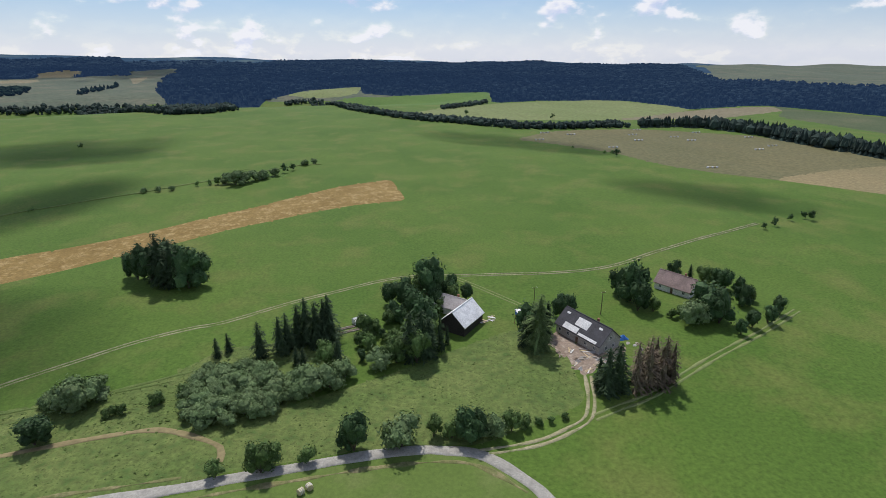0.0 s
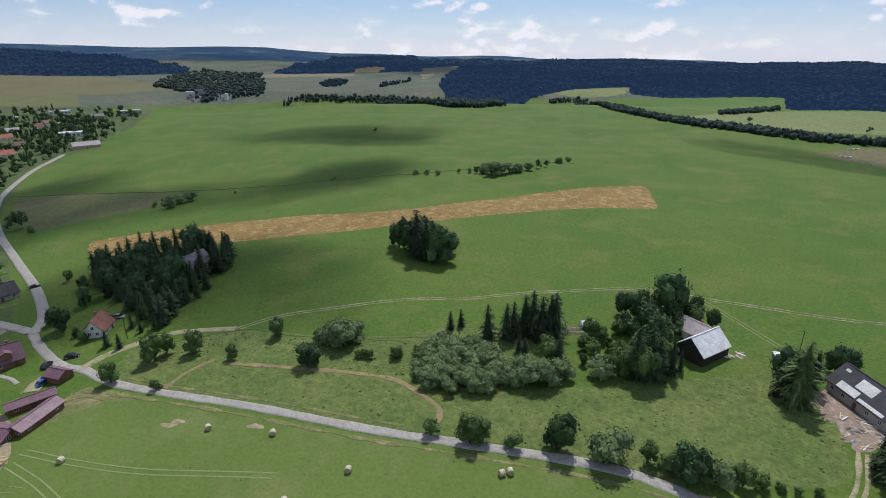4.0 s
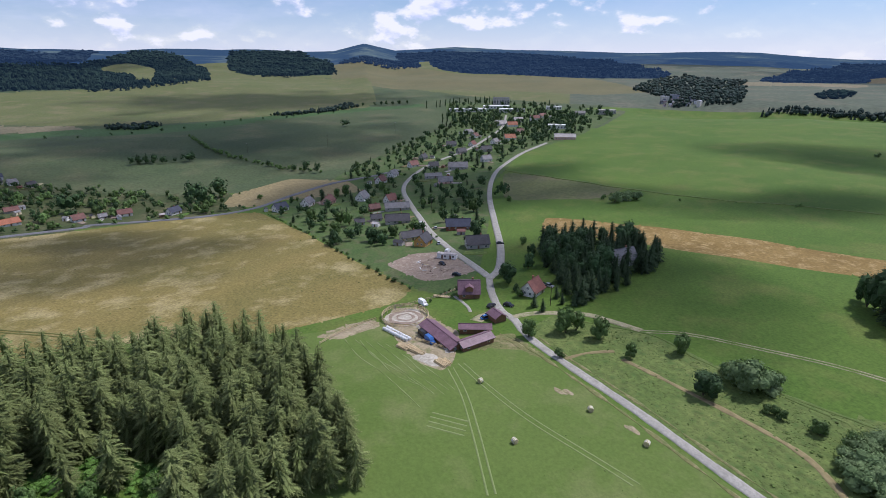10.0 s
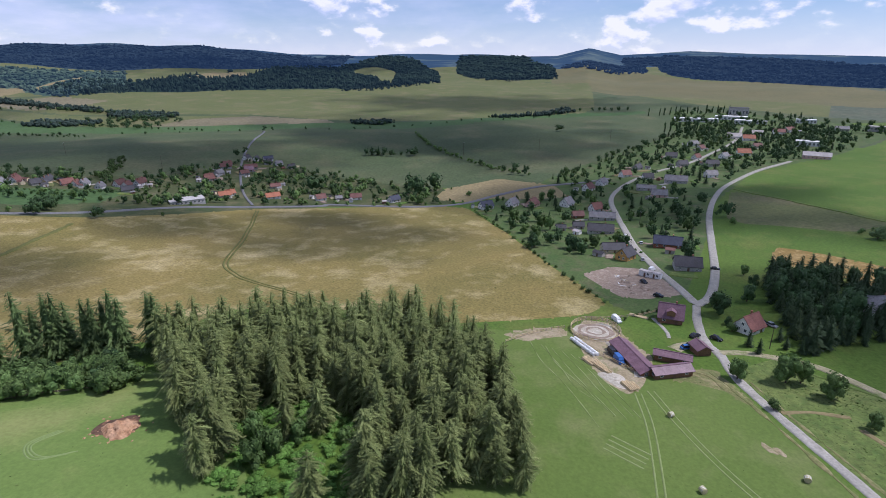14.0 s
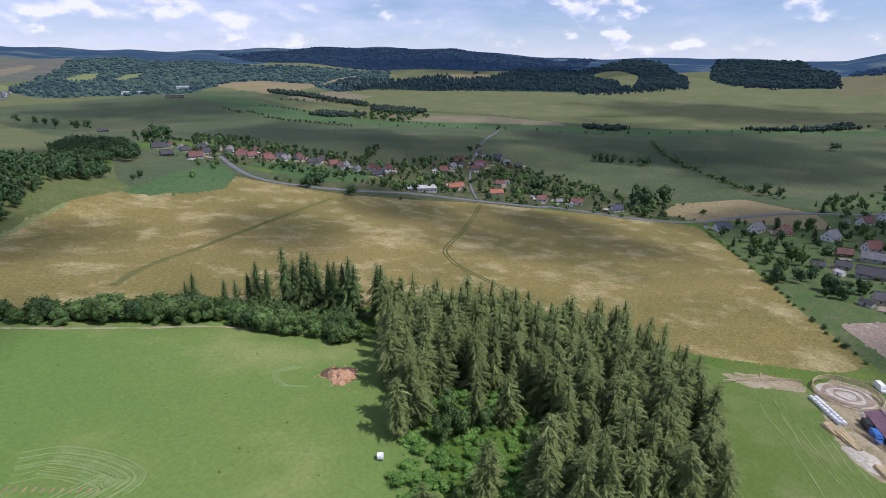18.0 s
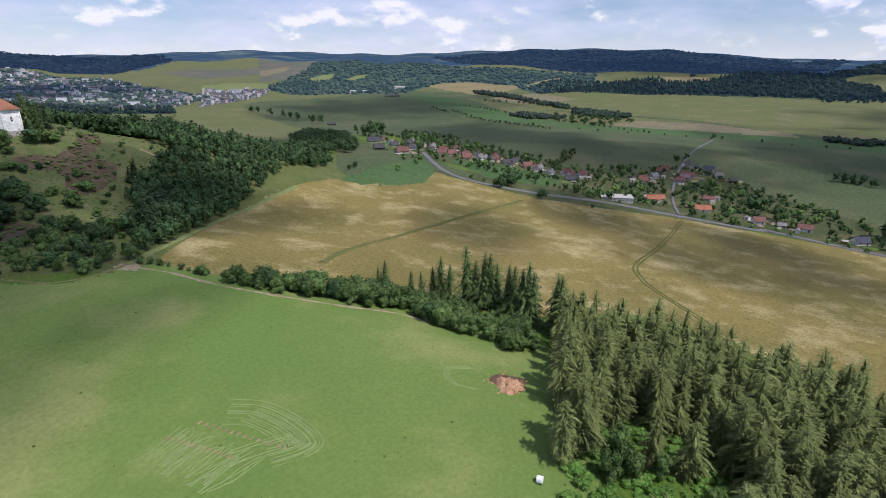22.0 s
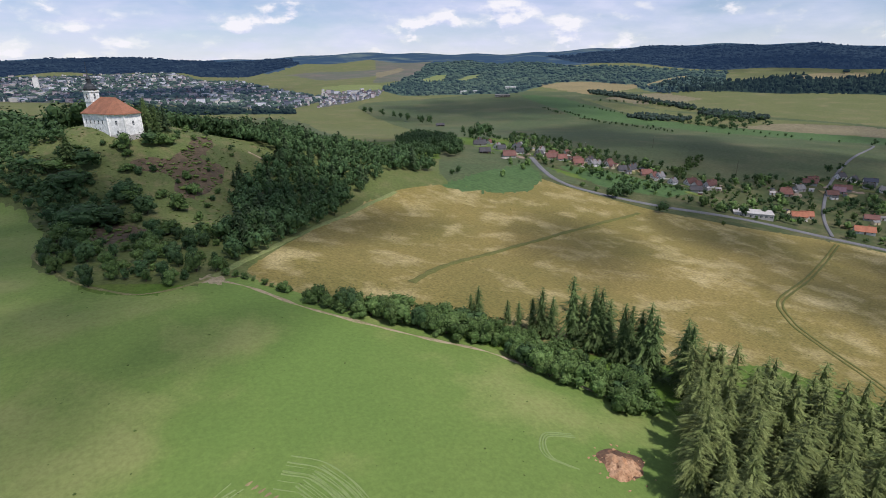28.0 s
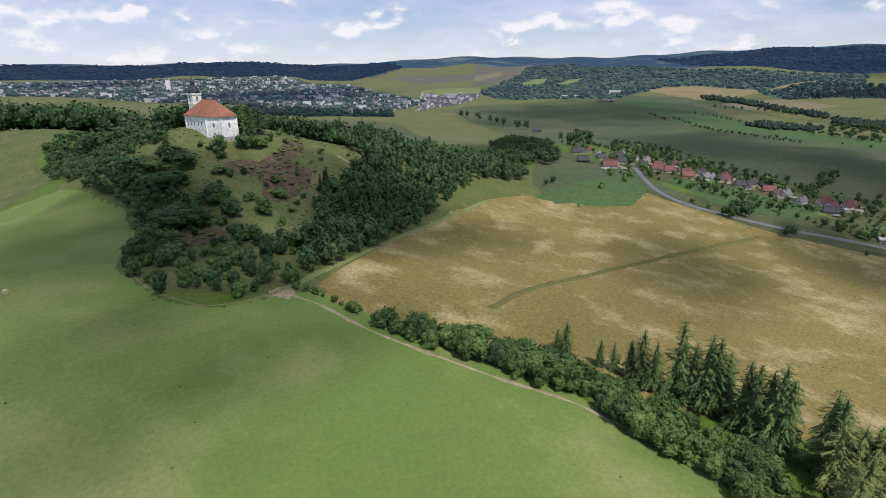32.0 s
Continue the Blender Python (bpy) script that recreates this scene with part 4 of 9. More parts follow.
def thing(name, x, y, turn=0.0, label="", category="", group="", size=1.0, dz=0.0):
    e = new(name)
    e.empty_display_size = 0.5
    e.matrix_basis = pose(x, y, float(ground_z(x, y)) + dz, 0, 0, turn) @ Matrix.Diagonal((size, size, size, 1))
    return tagged(e, label, category, group)


def pydata(name, verts, faces, mat, smooth=False):
    me = bpy.data.meshes.new(name)
    me.from_pydata([tuple(v) for v in verts], [], faces)
    me.materials.append(mat)
    if smooth:
        me.polygons.foreach_set("use_smooth", [True] * len(me.polygons))
    return me


def box(bm, x0, y0, z0, x1, y1, z1):
    c = [bm.verts.new(p) for p in ((x0, y0, z0), (x1, y0, z0), (x1, y1, z0), (x0, y1, z0), (x0, y0, z1), (x1, y0, z1), (x1, y1, z1), (x0, y1, z1))]
    for f in ((0, 3, 2, 1), (4, 5, 6, 7), (0, 1, 5, 4), (1, 2, 6, 5), (2, 3, 7, 6), (3, 0, 4, 7)):
        bm.faces.new([c[i] for i in f])


def boxes(*dims):
    bm = bmesh.new()
    for d in dims:
        box(bm, *d)
    return bm


def rod(bm, a, b, r0, r1=None, n=7):
    """A tapered round bar from a to b."""
    a, b = Vector(a), Vector(b)
    r1 = r0 if r1 is None else r1
    q = (b - a).to_track_quat("Z", "Y")
    ends = []
    for c, r in ((a, r0), (b, r1)):
        ends.append([bm.verts.new(c + q @ Vector((r * math.cos(2 * math.pi * k / n), r * math.sin(2 * math.pi * k / n), 0))) for k in range(n)])
    for k in range(n):
        bm.faces.new((ends[0][k], ends[0][(k + 1) % n], ends[1][(k + 1) % n], ends[1][k]))
    bm.faces.new(ends[0][::-1]), bm.faces.new(ends[1])


# ---------------------------------------------------------------- trees
rng = np.random.default_rng(7)


def spruce_meshes(name, height, radius, whorls, branches, mat, ragged=0.25, bare=0.05, spray=0.95, blunt=0.66, density=1.7):
    """Trunk and crown of a spruce: whorls of drooping, needled boughs round a thin dark core."""
    bm = bmesh.new()
    rod(bm, (0, 0, -0.5), (0, 0, height * 0.55), height * 0.013, height * 0.007, 6)
    rod(bm, (0, 0, height * 0.55), (0, 0, height * 0.985), height * 0.007, height * 0.001, 5)
    trunk = bpy.data.meshes.new(name + "_trunk")
    bm.to_mesh(trunk), bm.free()
    trunk.materials.append(M["bark"])
    v, f = [], []
    core = []
    for k in range(7):
        s = k / 6
        rr = radius * 0.42 * (1 - s) ** 0.8 + 0.05
        core.append([len(v) + j for j in range(6)])
        for j in range(6):
            a = 2 * math.pi * (j + 0.5 * (k % 2)) / 6
            q = rr * rng.uniform(0.7, 1.2)
            v.append((q * math.cos(a), q * math.sin(a), height * (bare + 0.08 + (0.88 - bare) * s)))
    for k in range(6):
        for j in range(6):
            f.append((core[k][j], core[k][(j + 1) % 6], core[k + 1][(j + 1) % 6], core[k + 1][j]))
    ph = rng.uniform(0, 6.28, 4)
    total = int(whorls * branches * 0.5)
    for b in range(total):
        s = min(max(((b + rng.uniform(0, 1)) / total) ** 1.15, 0.0), 0.985)
        z = height * (bare + (1 - bare) * s)
        a = b * 2.39996 + rng.uniform(-0.6, 0.6)
        uneven = 1 + ragged * (0.45 * math.sin(2 * a + ph[0] + 5 * s) + 0.35 * math.sin(3 * a + ph[1] - 9 * s))
        reach = radius * (1 - s) ** blunt * (0.62 + 0.38 * min(1, s / 0.22)) * uneven + 0.18
        ln = reach * rng.uniform(1 - 0.6 * ragged, 1 + 0.45 * ragged)
        drop = ln * rng.uniform(0.0, 0.70) - height * 0.014
        ca, sa = math.cos(a), math.sin(a)
        # the bough itself, a narrow folded strip that hangs towards its tip
        w = 0.05 * ln + 0.07
        i = len(v)
        for u, ww in ((0.25, 0.6), (0.68, 1.0), (1.0, 0.15)):
            d, zz = ln * u, z - drop * u * u
            v += [(ca * d - sa * w * ww, sa * d + ca * w * ww, zz - 0.25 * w), (ca * d + sa * w * ww, sa * d - ca * w * ww, zz - 0.25 * w)]
        f += [(i, i + 2, i + 3, i + 1), (i + 2, i + 4, i + 5, i + 3)]
        # hanging sprays along both sides
        n = max(3, int(density * ln + 2))
        for q in range(n):
            u = 0.30 + 0.72 * (q + rng.uniform(0.1, 0.9)) / n
            d = ln * u
            side = (1 if q % 2 else -1) * rng.uniform(0.05, 0.30) * ln * (1.15 - 0.7 * u)
            bx, by, bz = ca * d - sa * side, sa * d + ca * side, z - drop * u * u - 0.25 * abs(side) + rng.uniform(-0.10, 0.10)
            tw = a + (0.7 if side > 0 else -0.7) * rng.uniform(0.2, 1.6)
            sz = spray * rng.uniform(0.55, 1.35) * (0.70 + 0.30 * (1 - s))
            ex, ey = math.cos(tw) * sz, math.sin(tw) * sz
            wx, wy = -math.sin(tw) * sz * 0.33, math.cos(tw) * sz * 0.33
            tip_drop = sz * rng.uniform(0.0, 0.9)
            i = len(v)
            v += [(bx - ex * 0.35 + wx, by - ey * 0.35 + wy, bz + 0.06 * sz), (bx - ex * 0.35 - wx, by - ey * 0.35 - wy, bz - rng.uniform(0.0, 0.35) * sz), (bx + ex * 0.75, by + ey * 0.75, bz - tip_drop)]
            f.append((i, i + 1, i + 2))
    tip = len(v)
    v += [(0.12, 0, height * 0.94), (-0.06, 0.1, height * 0.94), (-0.06, -0.1, height * 0.94), (0, 0, height)]
    f += [(tip, tip + 1, tip + 3), (tip + 1, tip + 2, tip + 3), (tip + 2, tip, tip + 3)]
    return trunk, pydata(name + "_crown", v, f, mat)


ICO = None


def ico_points():
    global ICO
    if ICO is None:
        bm = bmesh.new()
        bmesh.ops.create_icosphere(bm, subdivisions=1, radius=1)
        ICO = np.array([p.co[:] for p in bm.verts]), [[q.index for q in fc.verts] for fc in bm.faces]
        bm.free()
    return ICO


def leafy_meshes(name, height, radius, base, lumps, cards, mat, leaf=0.5, squash=1.0, limbs=5, core=(0.62, 0.92)):
    """Trunk with limbs, and a crown of uneven lumps, each covered with turned leaf sprays."""
    bm = bmesh.new()
    rod(bm, (0, 0, -0.4), (0, 0, max(base, 0.3) + 0.25 * (height - base)), 0.022 * height + 0.04, 0.012 * height + 0.02, 7)
    for k in range(limbs):
        a = 2 * math.pi * k / limbs + rng.uniform(-0.3, 0.3)
        rod(bm, (0, 0, base * 0.9 + 0.1), (0.6 * radius * math.cos(a), 0.6 * radius * math.sin(a), base + 0.55 * (height - base)), 0.010 * height + 0.02, 0.01, 5)
    trunk = bpy.data.meshes.new(name + "_trunk")
    bm.to_mesh(trunk), bm.free()
    trunk.materials.append(M["bark"])
    v, f = [], []
    pts, tris = ico_points()
    mid_z = 0.5 * (height + base)
    for k in range(lumps):
        if k == 0:
            c, r = np.array([0, 0, mid_z]), np.array([0.62 * radius, 0.62 * radius, 0.5 * (height - base)])
        else:
            a, e = rng.uniform(0, 6.28), rng.uniform(-1.15, 0.95)
            rr = radius * 0.62 * math.cos(max(e, -0.25)) * rng.uniform(0.75, 1.1)
            c = np.array([rr * math.cos(a), rr * math.sin(a), mid_z + 0.68 * (height - base) * 0.5 * math.sin(e) * squash])
            s = rng.uniform(0.30, 0.52)
            r = np.array([radius * s, radius * s, 0.5 * (height - base) * s * 1.15])
        r = np.minimum(r, [9, 9, max(0.2, c[2] - 0.05)])
        i = len(v)
        jig = rng.uniform(*core, (len(pts), 1))
        v += [tuple(q) for q in c + pts * r * jig]
        f += [tuple(i + q for q in t) for t in tris]
        n = int(cards * (2.2 if k == 0 else 1.0))
        for _ in range(n):
            d = rng.normal(size=3)
            d /= np.linalg.norm(d) + 1e-9
            if d[2] < -0.55:
                d[2] *= -0.6
            p = c + d * r * rng.uniform(0.82, 1.14)
            p[2] = max(p[2], 0.15)
            t1 = np.cross(d, rng.normal(size=3))
            t1 /= np.linalg.norm(t1) + 1e-9
            t2 = np.cross(d, t1) + d * rng.uniform(-0.7, 0.7)
            ls = leaf * rng.uniform(0.6, 1.35)
            i = len(v)
            v += [tuple(p - t1 * ls * 0.5 - t2 * ls * 0.2), tuple(p + t2 * ls * 0.55), tuple(p + t1 * ls * 0.6 - t2 * ls * 0.25 + d * ls * 0.2)]
            f.append((i, i + 1, i + 2))
    return trunk, pydata(name + "_crown", v, f, mat)


STOCK = {}


def stock(kind, maker, count):
    STOCK[kind] = [maker(i) for i in range(count)]


stock("spruce", lambda i: spruce_meshes("spruce", 18.0, 3.5 + 0.3 * (i % 3), 34, 10, M["spruce"], 0.66, 0.10, 0.46, 0.34 + 0.07 * (i % 3), 4.4), 7)
stock("edge_spruce", lambda i: spruce_meshes("edge_spruce", 18.0, 4.6, 28, 10, M["hedge_spruce"], 0.38, 0.05, 0.52, 0.62, 4.2), 4)
stock("dark_spruce", lambda i: spruce_meshes("dark_spruce", 14.0, 3.9, 22, 9, M["spruce_dark"], 0.38, 0.04, 0.85, 0.6), 3)
stock("withered_spruce", lambda i: spruce_meshes("withered_spruce", 14.0, 3.1, 20, 9, M["spruce_dead"], 0.55, 0.06, 0.6, 0.55), 3)
stock("broadleaf_tree", lambda i: leafy_meshes("broadleaf_tree", 10.0, 4.0, 0.15, 13, 52, M["leaf"], 0.58), 4)
stock("dark_broadleaf_tree", lambda i: leafy_meshes("dark_broadleaf_tree", 10.0, 3.9, 0.15, 13, 52, M["leaf_dark"], 0.58), 4)
stock("willow_shrub", lambda i: leafy_meshes("willow_shrub", 5.0, 3.2, 0.05, 11, 60, M["willow"], 0.40), 4)
stock("green_shrub", lambda i: leafy_meshes("green_shrub", 4.0, 2.3, 0.05, 8, 46, M["leaf"], 0.38), 4)
stock("bright_shrub", lambda i: leafy_meshes("bright_shrub", 4.0, 2.7, 0.05, 8, 46, M["bright_leaf"], 0.40), 3)
stock("poplar", lambda i: leafy_meshes("poplar", 16.0, 1.7, 0.8, 12, 20, M["leaf_dark"], 0.7, 1.5, 3), 2)
LOW_STOCK = {
    "broadleaf_tree": [leafy_meshes("far_broadleaf", 10.0, 4.2, 0.1, 6, 18, M["leaf"], 0.95, core=(0.45, 0.75))[1] for _ in range(3)],
    "dark_broadleaf_tree": [leafy_meshes("far_dark_broadleaf", 10.0, 4.2, 0.1, 6, 18, M["leaf_dark"], 0.95, core=(0.45, 0.75))[1] for _ in range(3)],
    "green_shrub": [leafy_meshes("far_shrub", 4.0, 2.3, 0.05, 4, 9, M["leaf"], 0.7)[1] for _ in range(3)],
    "spruce": [spruce_meshes("back_spruce", 18.0, 3.7 + 0.3 * i, 26, 9, M["spruce"], 0.62, 0.10, 0.62, 0.38 + 0.08 * i, 3.0)[1] for i in range(3)],
    "dark_spruce": [spruce_meshes("far_spruce", 14.0, 3.2, 12, 8, M["spruce_dark"], 0.4, 0.05, 1.7)[1] for _ in range(2)],
}
TREE_WORDS = {
    "spruce": ("tall grey-green spruce with drooping boughs", "tree", 18.0), "edge_spruce": ("tall dark spruce standing in the hedge", "tree", 18.0),
    "dark_spruce": ("dense dark green spruce", "tree", 14.0), "withered_spruce": ("withered brown spruce beside the track", "tree", 14.0),
    "broadleaf_tree": ("round green broadleaf tree", "tree", 10.0), "dark_broadleaf_tree": ("dark green broadleaf tree with dense crown", "tree", 10.0),
    "willow_shrub": ("spreading grey-green willow shrub", "shrub", 5.0), "green_shrub": ("rounded green shrub in the grass", "shrub", 4.0),
    "bright_shrub": ("fresh green bush of the undergrowth", "shrub", 4.0), "poplar": ("slim upright dark poplar", "tree", 16.0),
}
planted = []


def plant(kind, x, y, height, wide=1.0, group="", label=""):
    """Notes one tree or shrub of the given height, for planting once all are known."""
    planted.append((kind, x, y, height, wide, group, label))


def raise_tree(kind, x, y, height, wide, group, label):
    words, category, h0 = TREE_WORDS[kind]
    trunk, crown = STOCK[kind][rng.integers(len(STOCK[kind]))]
    s = height / h0
    e = new(kind)
    lean = rng.uniform(-2, 2, 2)
    e.matrix_basis = pose(x, y, float(ground_z(x, y)) - 0.05, lean[0], lean[1], rng.uniform(0, 360)) @ Matrix.Diagonal((s * wide, s * wide, s, 1))
    tagged(e, label or words, category, group)
    part("trunk", trunk, None, e)
    part("crown", crown, None, e)
    return e


def finish_planting(limit=175):
    """The nearest trees of each kind become things of their own; the rest of a kind is joined."""
    for kind in STOCK:
        mine = sorted((p for p in planted if p[0] == kind), key=lambda p: math.hypot(p[1], p[2]))
        for p in mine[:limit]:
            raise_tree(*p)
        rest = mine[limit:]
        if rest:
            joined(kind + "_far", rest, kind, "many " + FAR_TREES[kind] + " further off between fields and houses")


FAR_TREES = {"broadleaf_tree": "green broadleaf trees", "dark_broadleaf_tree": "dark broadleaf trees", "green_shrub": "green shrubs", "willow_shrub": "grey willow shrubs",
             "spruce": "grey-green spruces", "dark_spruce": "dark spruces", "edge_spruce": "tall spruces", "bright_shrub": "fresh green bushes", "poplar": "slim poplars", "withered_spruce": "withered spruces"}


def joined(name, rows, kind, label):
    g = np.random.default_rng(len(rows))
    crowns = LOW_STOCK.get(kind) or [c for _, c in STOCK[kind]]
    verts, tris, base = [], [], 0
    for _, x, y, height, wide, _, _ in rows:
        co, tri = crown_arrays(crowns[g.integers(len(crowns))])
        s = height / TREE_WORDS[kind][2]
        a = g.uniform(0, 6.28)
        c, d = math.cos(a) * wide * s, math.sin(a) * wide * s
        verts.append(np.column_stack([c * co[:, 0] - d * co[:, 1] + x, d * co[:, 0] + c * co[:, 1] + y, co[:, 2] * s + float(ground_z(x, y)) - 0.05]))
        tris.append(tri + base)
        base += len(co)
    return sheet(name, np.concatenate(verts), np.concatenate(tris), STOCK[kind][0][1].materials[0], label, "trees", "stuff", smooth=False)


ARRAYS = {}


def crown_arrays(crown):
    """The points and triangles of a crown, as arrays."""
    if crown.name not in ARRAYS:
        co = np.empty(len(crown.vertices) * 3)
        crown.vertices.foreach_get("co", co)
        lt = np.empty(len(crown.polygons), int)
        crown.polygons.foreach_get("loop_total", lt)
        vi = np.empty(len(crown.loops), int)
        crown.loops.foreach_get("vertex_index", vi)
        ends = np.concatenate([[0], np.cumsum(lt)[:-1]])
        t = vi[ends[lt == 3][:, None] + np.arange(3)]
        q = vi[ends[lt == 4][:, None] + np.arange(4)]
        ARRAYS[crown.name] = co.reshape(-1, 3), np.concatenate([t, q[:, [0, 1, 2]], q[:, [0, 2, 3]]])
    return ARRAYS[crown.name]


def scatter(outline, gap, seed, avoid=()):
    """Places in an outline, about gap metres apart."""
    g = np.random.default_rng(seed)
    p = np.array(outline)
    lo, hi = p.min(0), p.max(0)
    xs, ys = np.meshgrid(np.arange(lo[0], hi[0], gap), np.arange(lo[1], hi[1], gap * 0.87))
    xs = xs + (np.arange(xs.shape[0])[:, None] % 2) * gap * 0.5
    xs, ys = xs + g.uniform(-0.36, 0.36, xs.shape) * gap, ys + g.uniform(-0.36, 0.36, ys.shape) * gap
    ok = inside(xs, ys, outline)
    for other in avoid:
        ok &= ~inside(xs, ys, other)
    return list(zip(xs[ok].tolist(), ys[ok].tolist())), g


def grove(outline, gap, kinds, low, high, seed, avoid=(), group="", wide=1.0, keep=1.0):
    spots, g = scatter(outline, gap, seed, avoid)
    for x, y in spots:
        if g.uniform() <= keep:
            plant(kinds[g.integers(len(kinds))], x, y, g.uniform(low, high), wide * g.uniform(0.85, 1.15), group)


def low_spruce():
    v = [(0, 0, 1.0)]
    for z, r in ((0.42, 0.17), (0.5, 0.10), (0.03, 0.24)):
        v += [(r * math.cos(2 * math.pi * k / 5 + z * 9), r * math.sin(2 * math.pi * k / 5 + z * 9), z) for k in range(5)]
    f = [(0, 1 + k, 1 + (k + 1) % 5) for k in range(5)]
    for k in range(5):
        f += [(6 + k, 11 + k, 11 + (k + 1) % 5), (6 + k, 11 + (k + 1) % 5, 6 + (k + 1) % 5)]
    return np.array(v), np.array(f)


def low_leafy():
    pts, tris = ico_points()
    return pts * [0.42, 0.42, 0.5] + [0, 0, 0.5], np.array(tris)


def woods(name, outline, label, mat, sharp_share=0.6, height=18.0, d_az=0.3, d_ln=0.013, seed=1, avoid=(), keep=1.0, grow=1.0):
    """A wood of many small trees, as one thing: spires and round crowns, set closer where it is nearer."""
    g = np.random.default_rng(seed)
    p = dense(outline)
    az = np.degrees(np.arctan2(-p[:, 0], p[:, 1]))
    az = np.where(az < -100, az + 360, az)
    ln = np.log(np.hypot(p[:, 0], p[:, 1]))
    a, l = np.meshgrid(np.arange(az.min(), az.max(), d_az), np.arange(ln.min(), ln.max(), d_ln))
    a, l = a + g.uniform(-0.5, 0.5, a.shape) * d_az, l + g.uniform(-0.5, 0.5, l.shape) * d_ln
    x, y = (-np.sin(np.radians(a)) * np.exp(l)).ravel(), (np.cos(np.radians(a)) * np.exp(l)).ravel()
    ok = inside(x, y, outline) & (g.uniform(size=x.shape) <= keep)
    for other in avoid:
        ok &= ~inside(x, y, other)
    x, y = x[ok], y[ok]
    if not len(x):
        return None
    r = np.hypot(x, y)
    z = ground_z(x, y)
    h = height * g.uniform(0.7, 1.2, len(x))
    verts, faces, base = [], [], 0
    pick = g.uniform(size=len(x)) < sharp_share
    for mask, (tv, tf), fat in ((pick, low_spruce(), 1.35), (~pick, low_leafy(), 1.25)):
        n = int(mask.sum())
        if not n:
            continue
        spin = g.uniform(0, 6.28, n)
        wide = np.maximum(h[mask] * 0.8, r[mask] * math.radians(d_az) * 1.25) * fat * grow * g.uniform(0.8, 1.2, n)
        c, s = np.cos(spin)[:, None], np.sin(spin)[:, None]
        jit = g.uniform(0.8, 1.2, (n, len(tv)))
        px = (tv[:, 0] * c - tv[:, 1] * s) * wide[:, None] * jit + x[mask][:, None]
        py = (tv[:, 0] * s + tv[:, 1] * c) * wide[:, None] * jit + y[mask][:, None]
        pz = tv[:, 2] * h[mask][:, None] * g.uniform(0.9, 1.1, (n, len(tv))) + z[mask][:, None] - 0.4
        verts.append(np.stack([px, py, pz], -1).reshape(-1, 3))
        faces.append((tf[None] + (base + np.arange(n) * len(tv))[:, None, None]).reshape(-1, 3))
        base += n * len(tv)
    return sheet(name, np.concatenate(verts), np.concatenate(faces), mat, label, "woods", "stuff", smooth=False)


def mass(name, outline, gap, kinds, low, high, seed, label, wide=1.0, keep=1.0, avoid=()):
    """A closed wood of leafy and needle trees, joined into one thing."""
    spots, g = scatter(outline, gap, seed, avoid)
    rows = [(kinds[0], x, y, g.uniform(low, high) * TREE_WORDS[kinds[0]][2] / 10.0, wide * g.uniform(0.85, 1.15), "", "") for x, y in spots if g.uniform() <= keep]
    return joined(name, [(k, x, y, h * 10.0 / TREE_WORDS[kinds[0]][2], w, a, b) for k, x, y, h, w, a, b in rows], kinds[0], label)


# ---------------------------------------------------------------- single trees and shrubs
# outlines of groves and woods
GROVES = {}
GROVES["near_forest"] = [(-132, -100), (-119, -92.1), (-116.9, -89), (-98.9, -73.2), (-85.8, -62.9), (-72.9, -52.1), (-63.5, -44.3), (-62, -36), (-66, -26), (-81.9, -8.9), (-89.6, 10.8), (-100.3, 7.8), (-119.8, 4.4), (-142.7, -2), (-158.9, -9.9), (-172, -22), (-165, -60), (-150, -90)]
GROVES["clearing"] = [(-34, -27), (-50, -38), (-65.1, -48.2), (-84.8, -55.8), (-107.1, -57), (-110.8, -44.4), (-103.6, -30.9), (-113.2, -43.4), (-104.5, -32.7), (-89.6, -25.9), (-66, -22), (-44, -14)]
GROVES["farm_garden"] = [(-24.5, 138.5), (-30.6, 150), (-20.9, 170), (-14.7, 198.8), (10.6, 198.7), (14, 180.7), (3.4, 180.6), (-2.7, 161.6), (-3.3, 142.2), (-13.8, 133.5)]
GROVES["willow_thicket"] = [(-69.9, 114), (-72, 126.7), (-64.6, 136.5), (-52.7, 136.2), (-38.5, 126.1), (-32.4, 123.4), (-38.1, 118.1), (-46.1, 115.2), (-54.6, 110.3), (-61.9, 110.8)]
GROVES["house_wood"] = [(-233.5, 120.7), (-209.1, 110.8), (-186.6, 105.2), (-163.7, 102.9), (-174.1, 128.8), (-192.6, 162.7), (-209.9, 175.2), (-221.4, 168.7), (-238, 158.1), (-254, 138.3)]
GROVES["house_gap"] = [(-193, 141), (-203, 146), (-207, 152), (-200, 156), (-191, 150)]
GROVES["slope_wood"] = [(-36, -198), (-57, -228), (-104, -295), (-150, -345), (-196, -362), (-190, -400), (-120, -425), (-60, -405), (-45, -378), (-82, -345), (-66, -315), (-46, -290), (-47, -262), (-34, -218)]
GROVES["hill_foot"] = [(21.4, -216.7), (17.3, -247.9), (4.5, -251.3), (-13.4, -245.3), (-38.3, -246.6), (-38.7, -203.5), (-24.2, -185.6), (-9.8, -180.4), (2.9, -184.9)]
GROVES["hill_flank"] = [(97, -400), (94, -438), (64, -430), (38, -390), (22, -345), (15.7, -321.3), (37.9, -326.2), (30.7, -310.2), (14.1, -291.4), (3.7, -283.6), (-0, -273.1), (-2.7, -261.3), (4.5, -251.3), (17.4, -251.2), (25, -272.9), (41.3, -296), (62.1, -326.6)]
GROVES["field_wood"] = [(300, -525), (200, -503), (150, -497), (105, -485), (70, -455), (45, -410), (15, -385), (-20, -390), (-30, -440), (20, -500), (110, -540), (300, -580)]
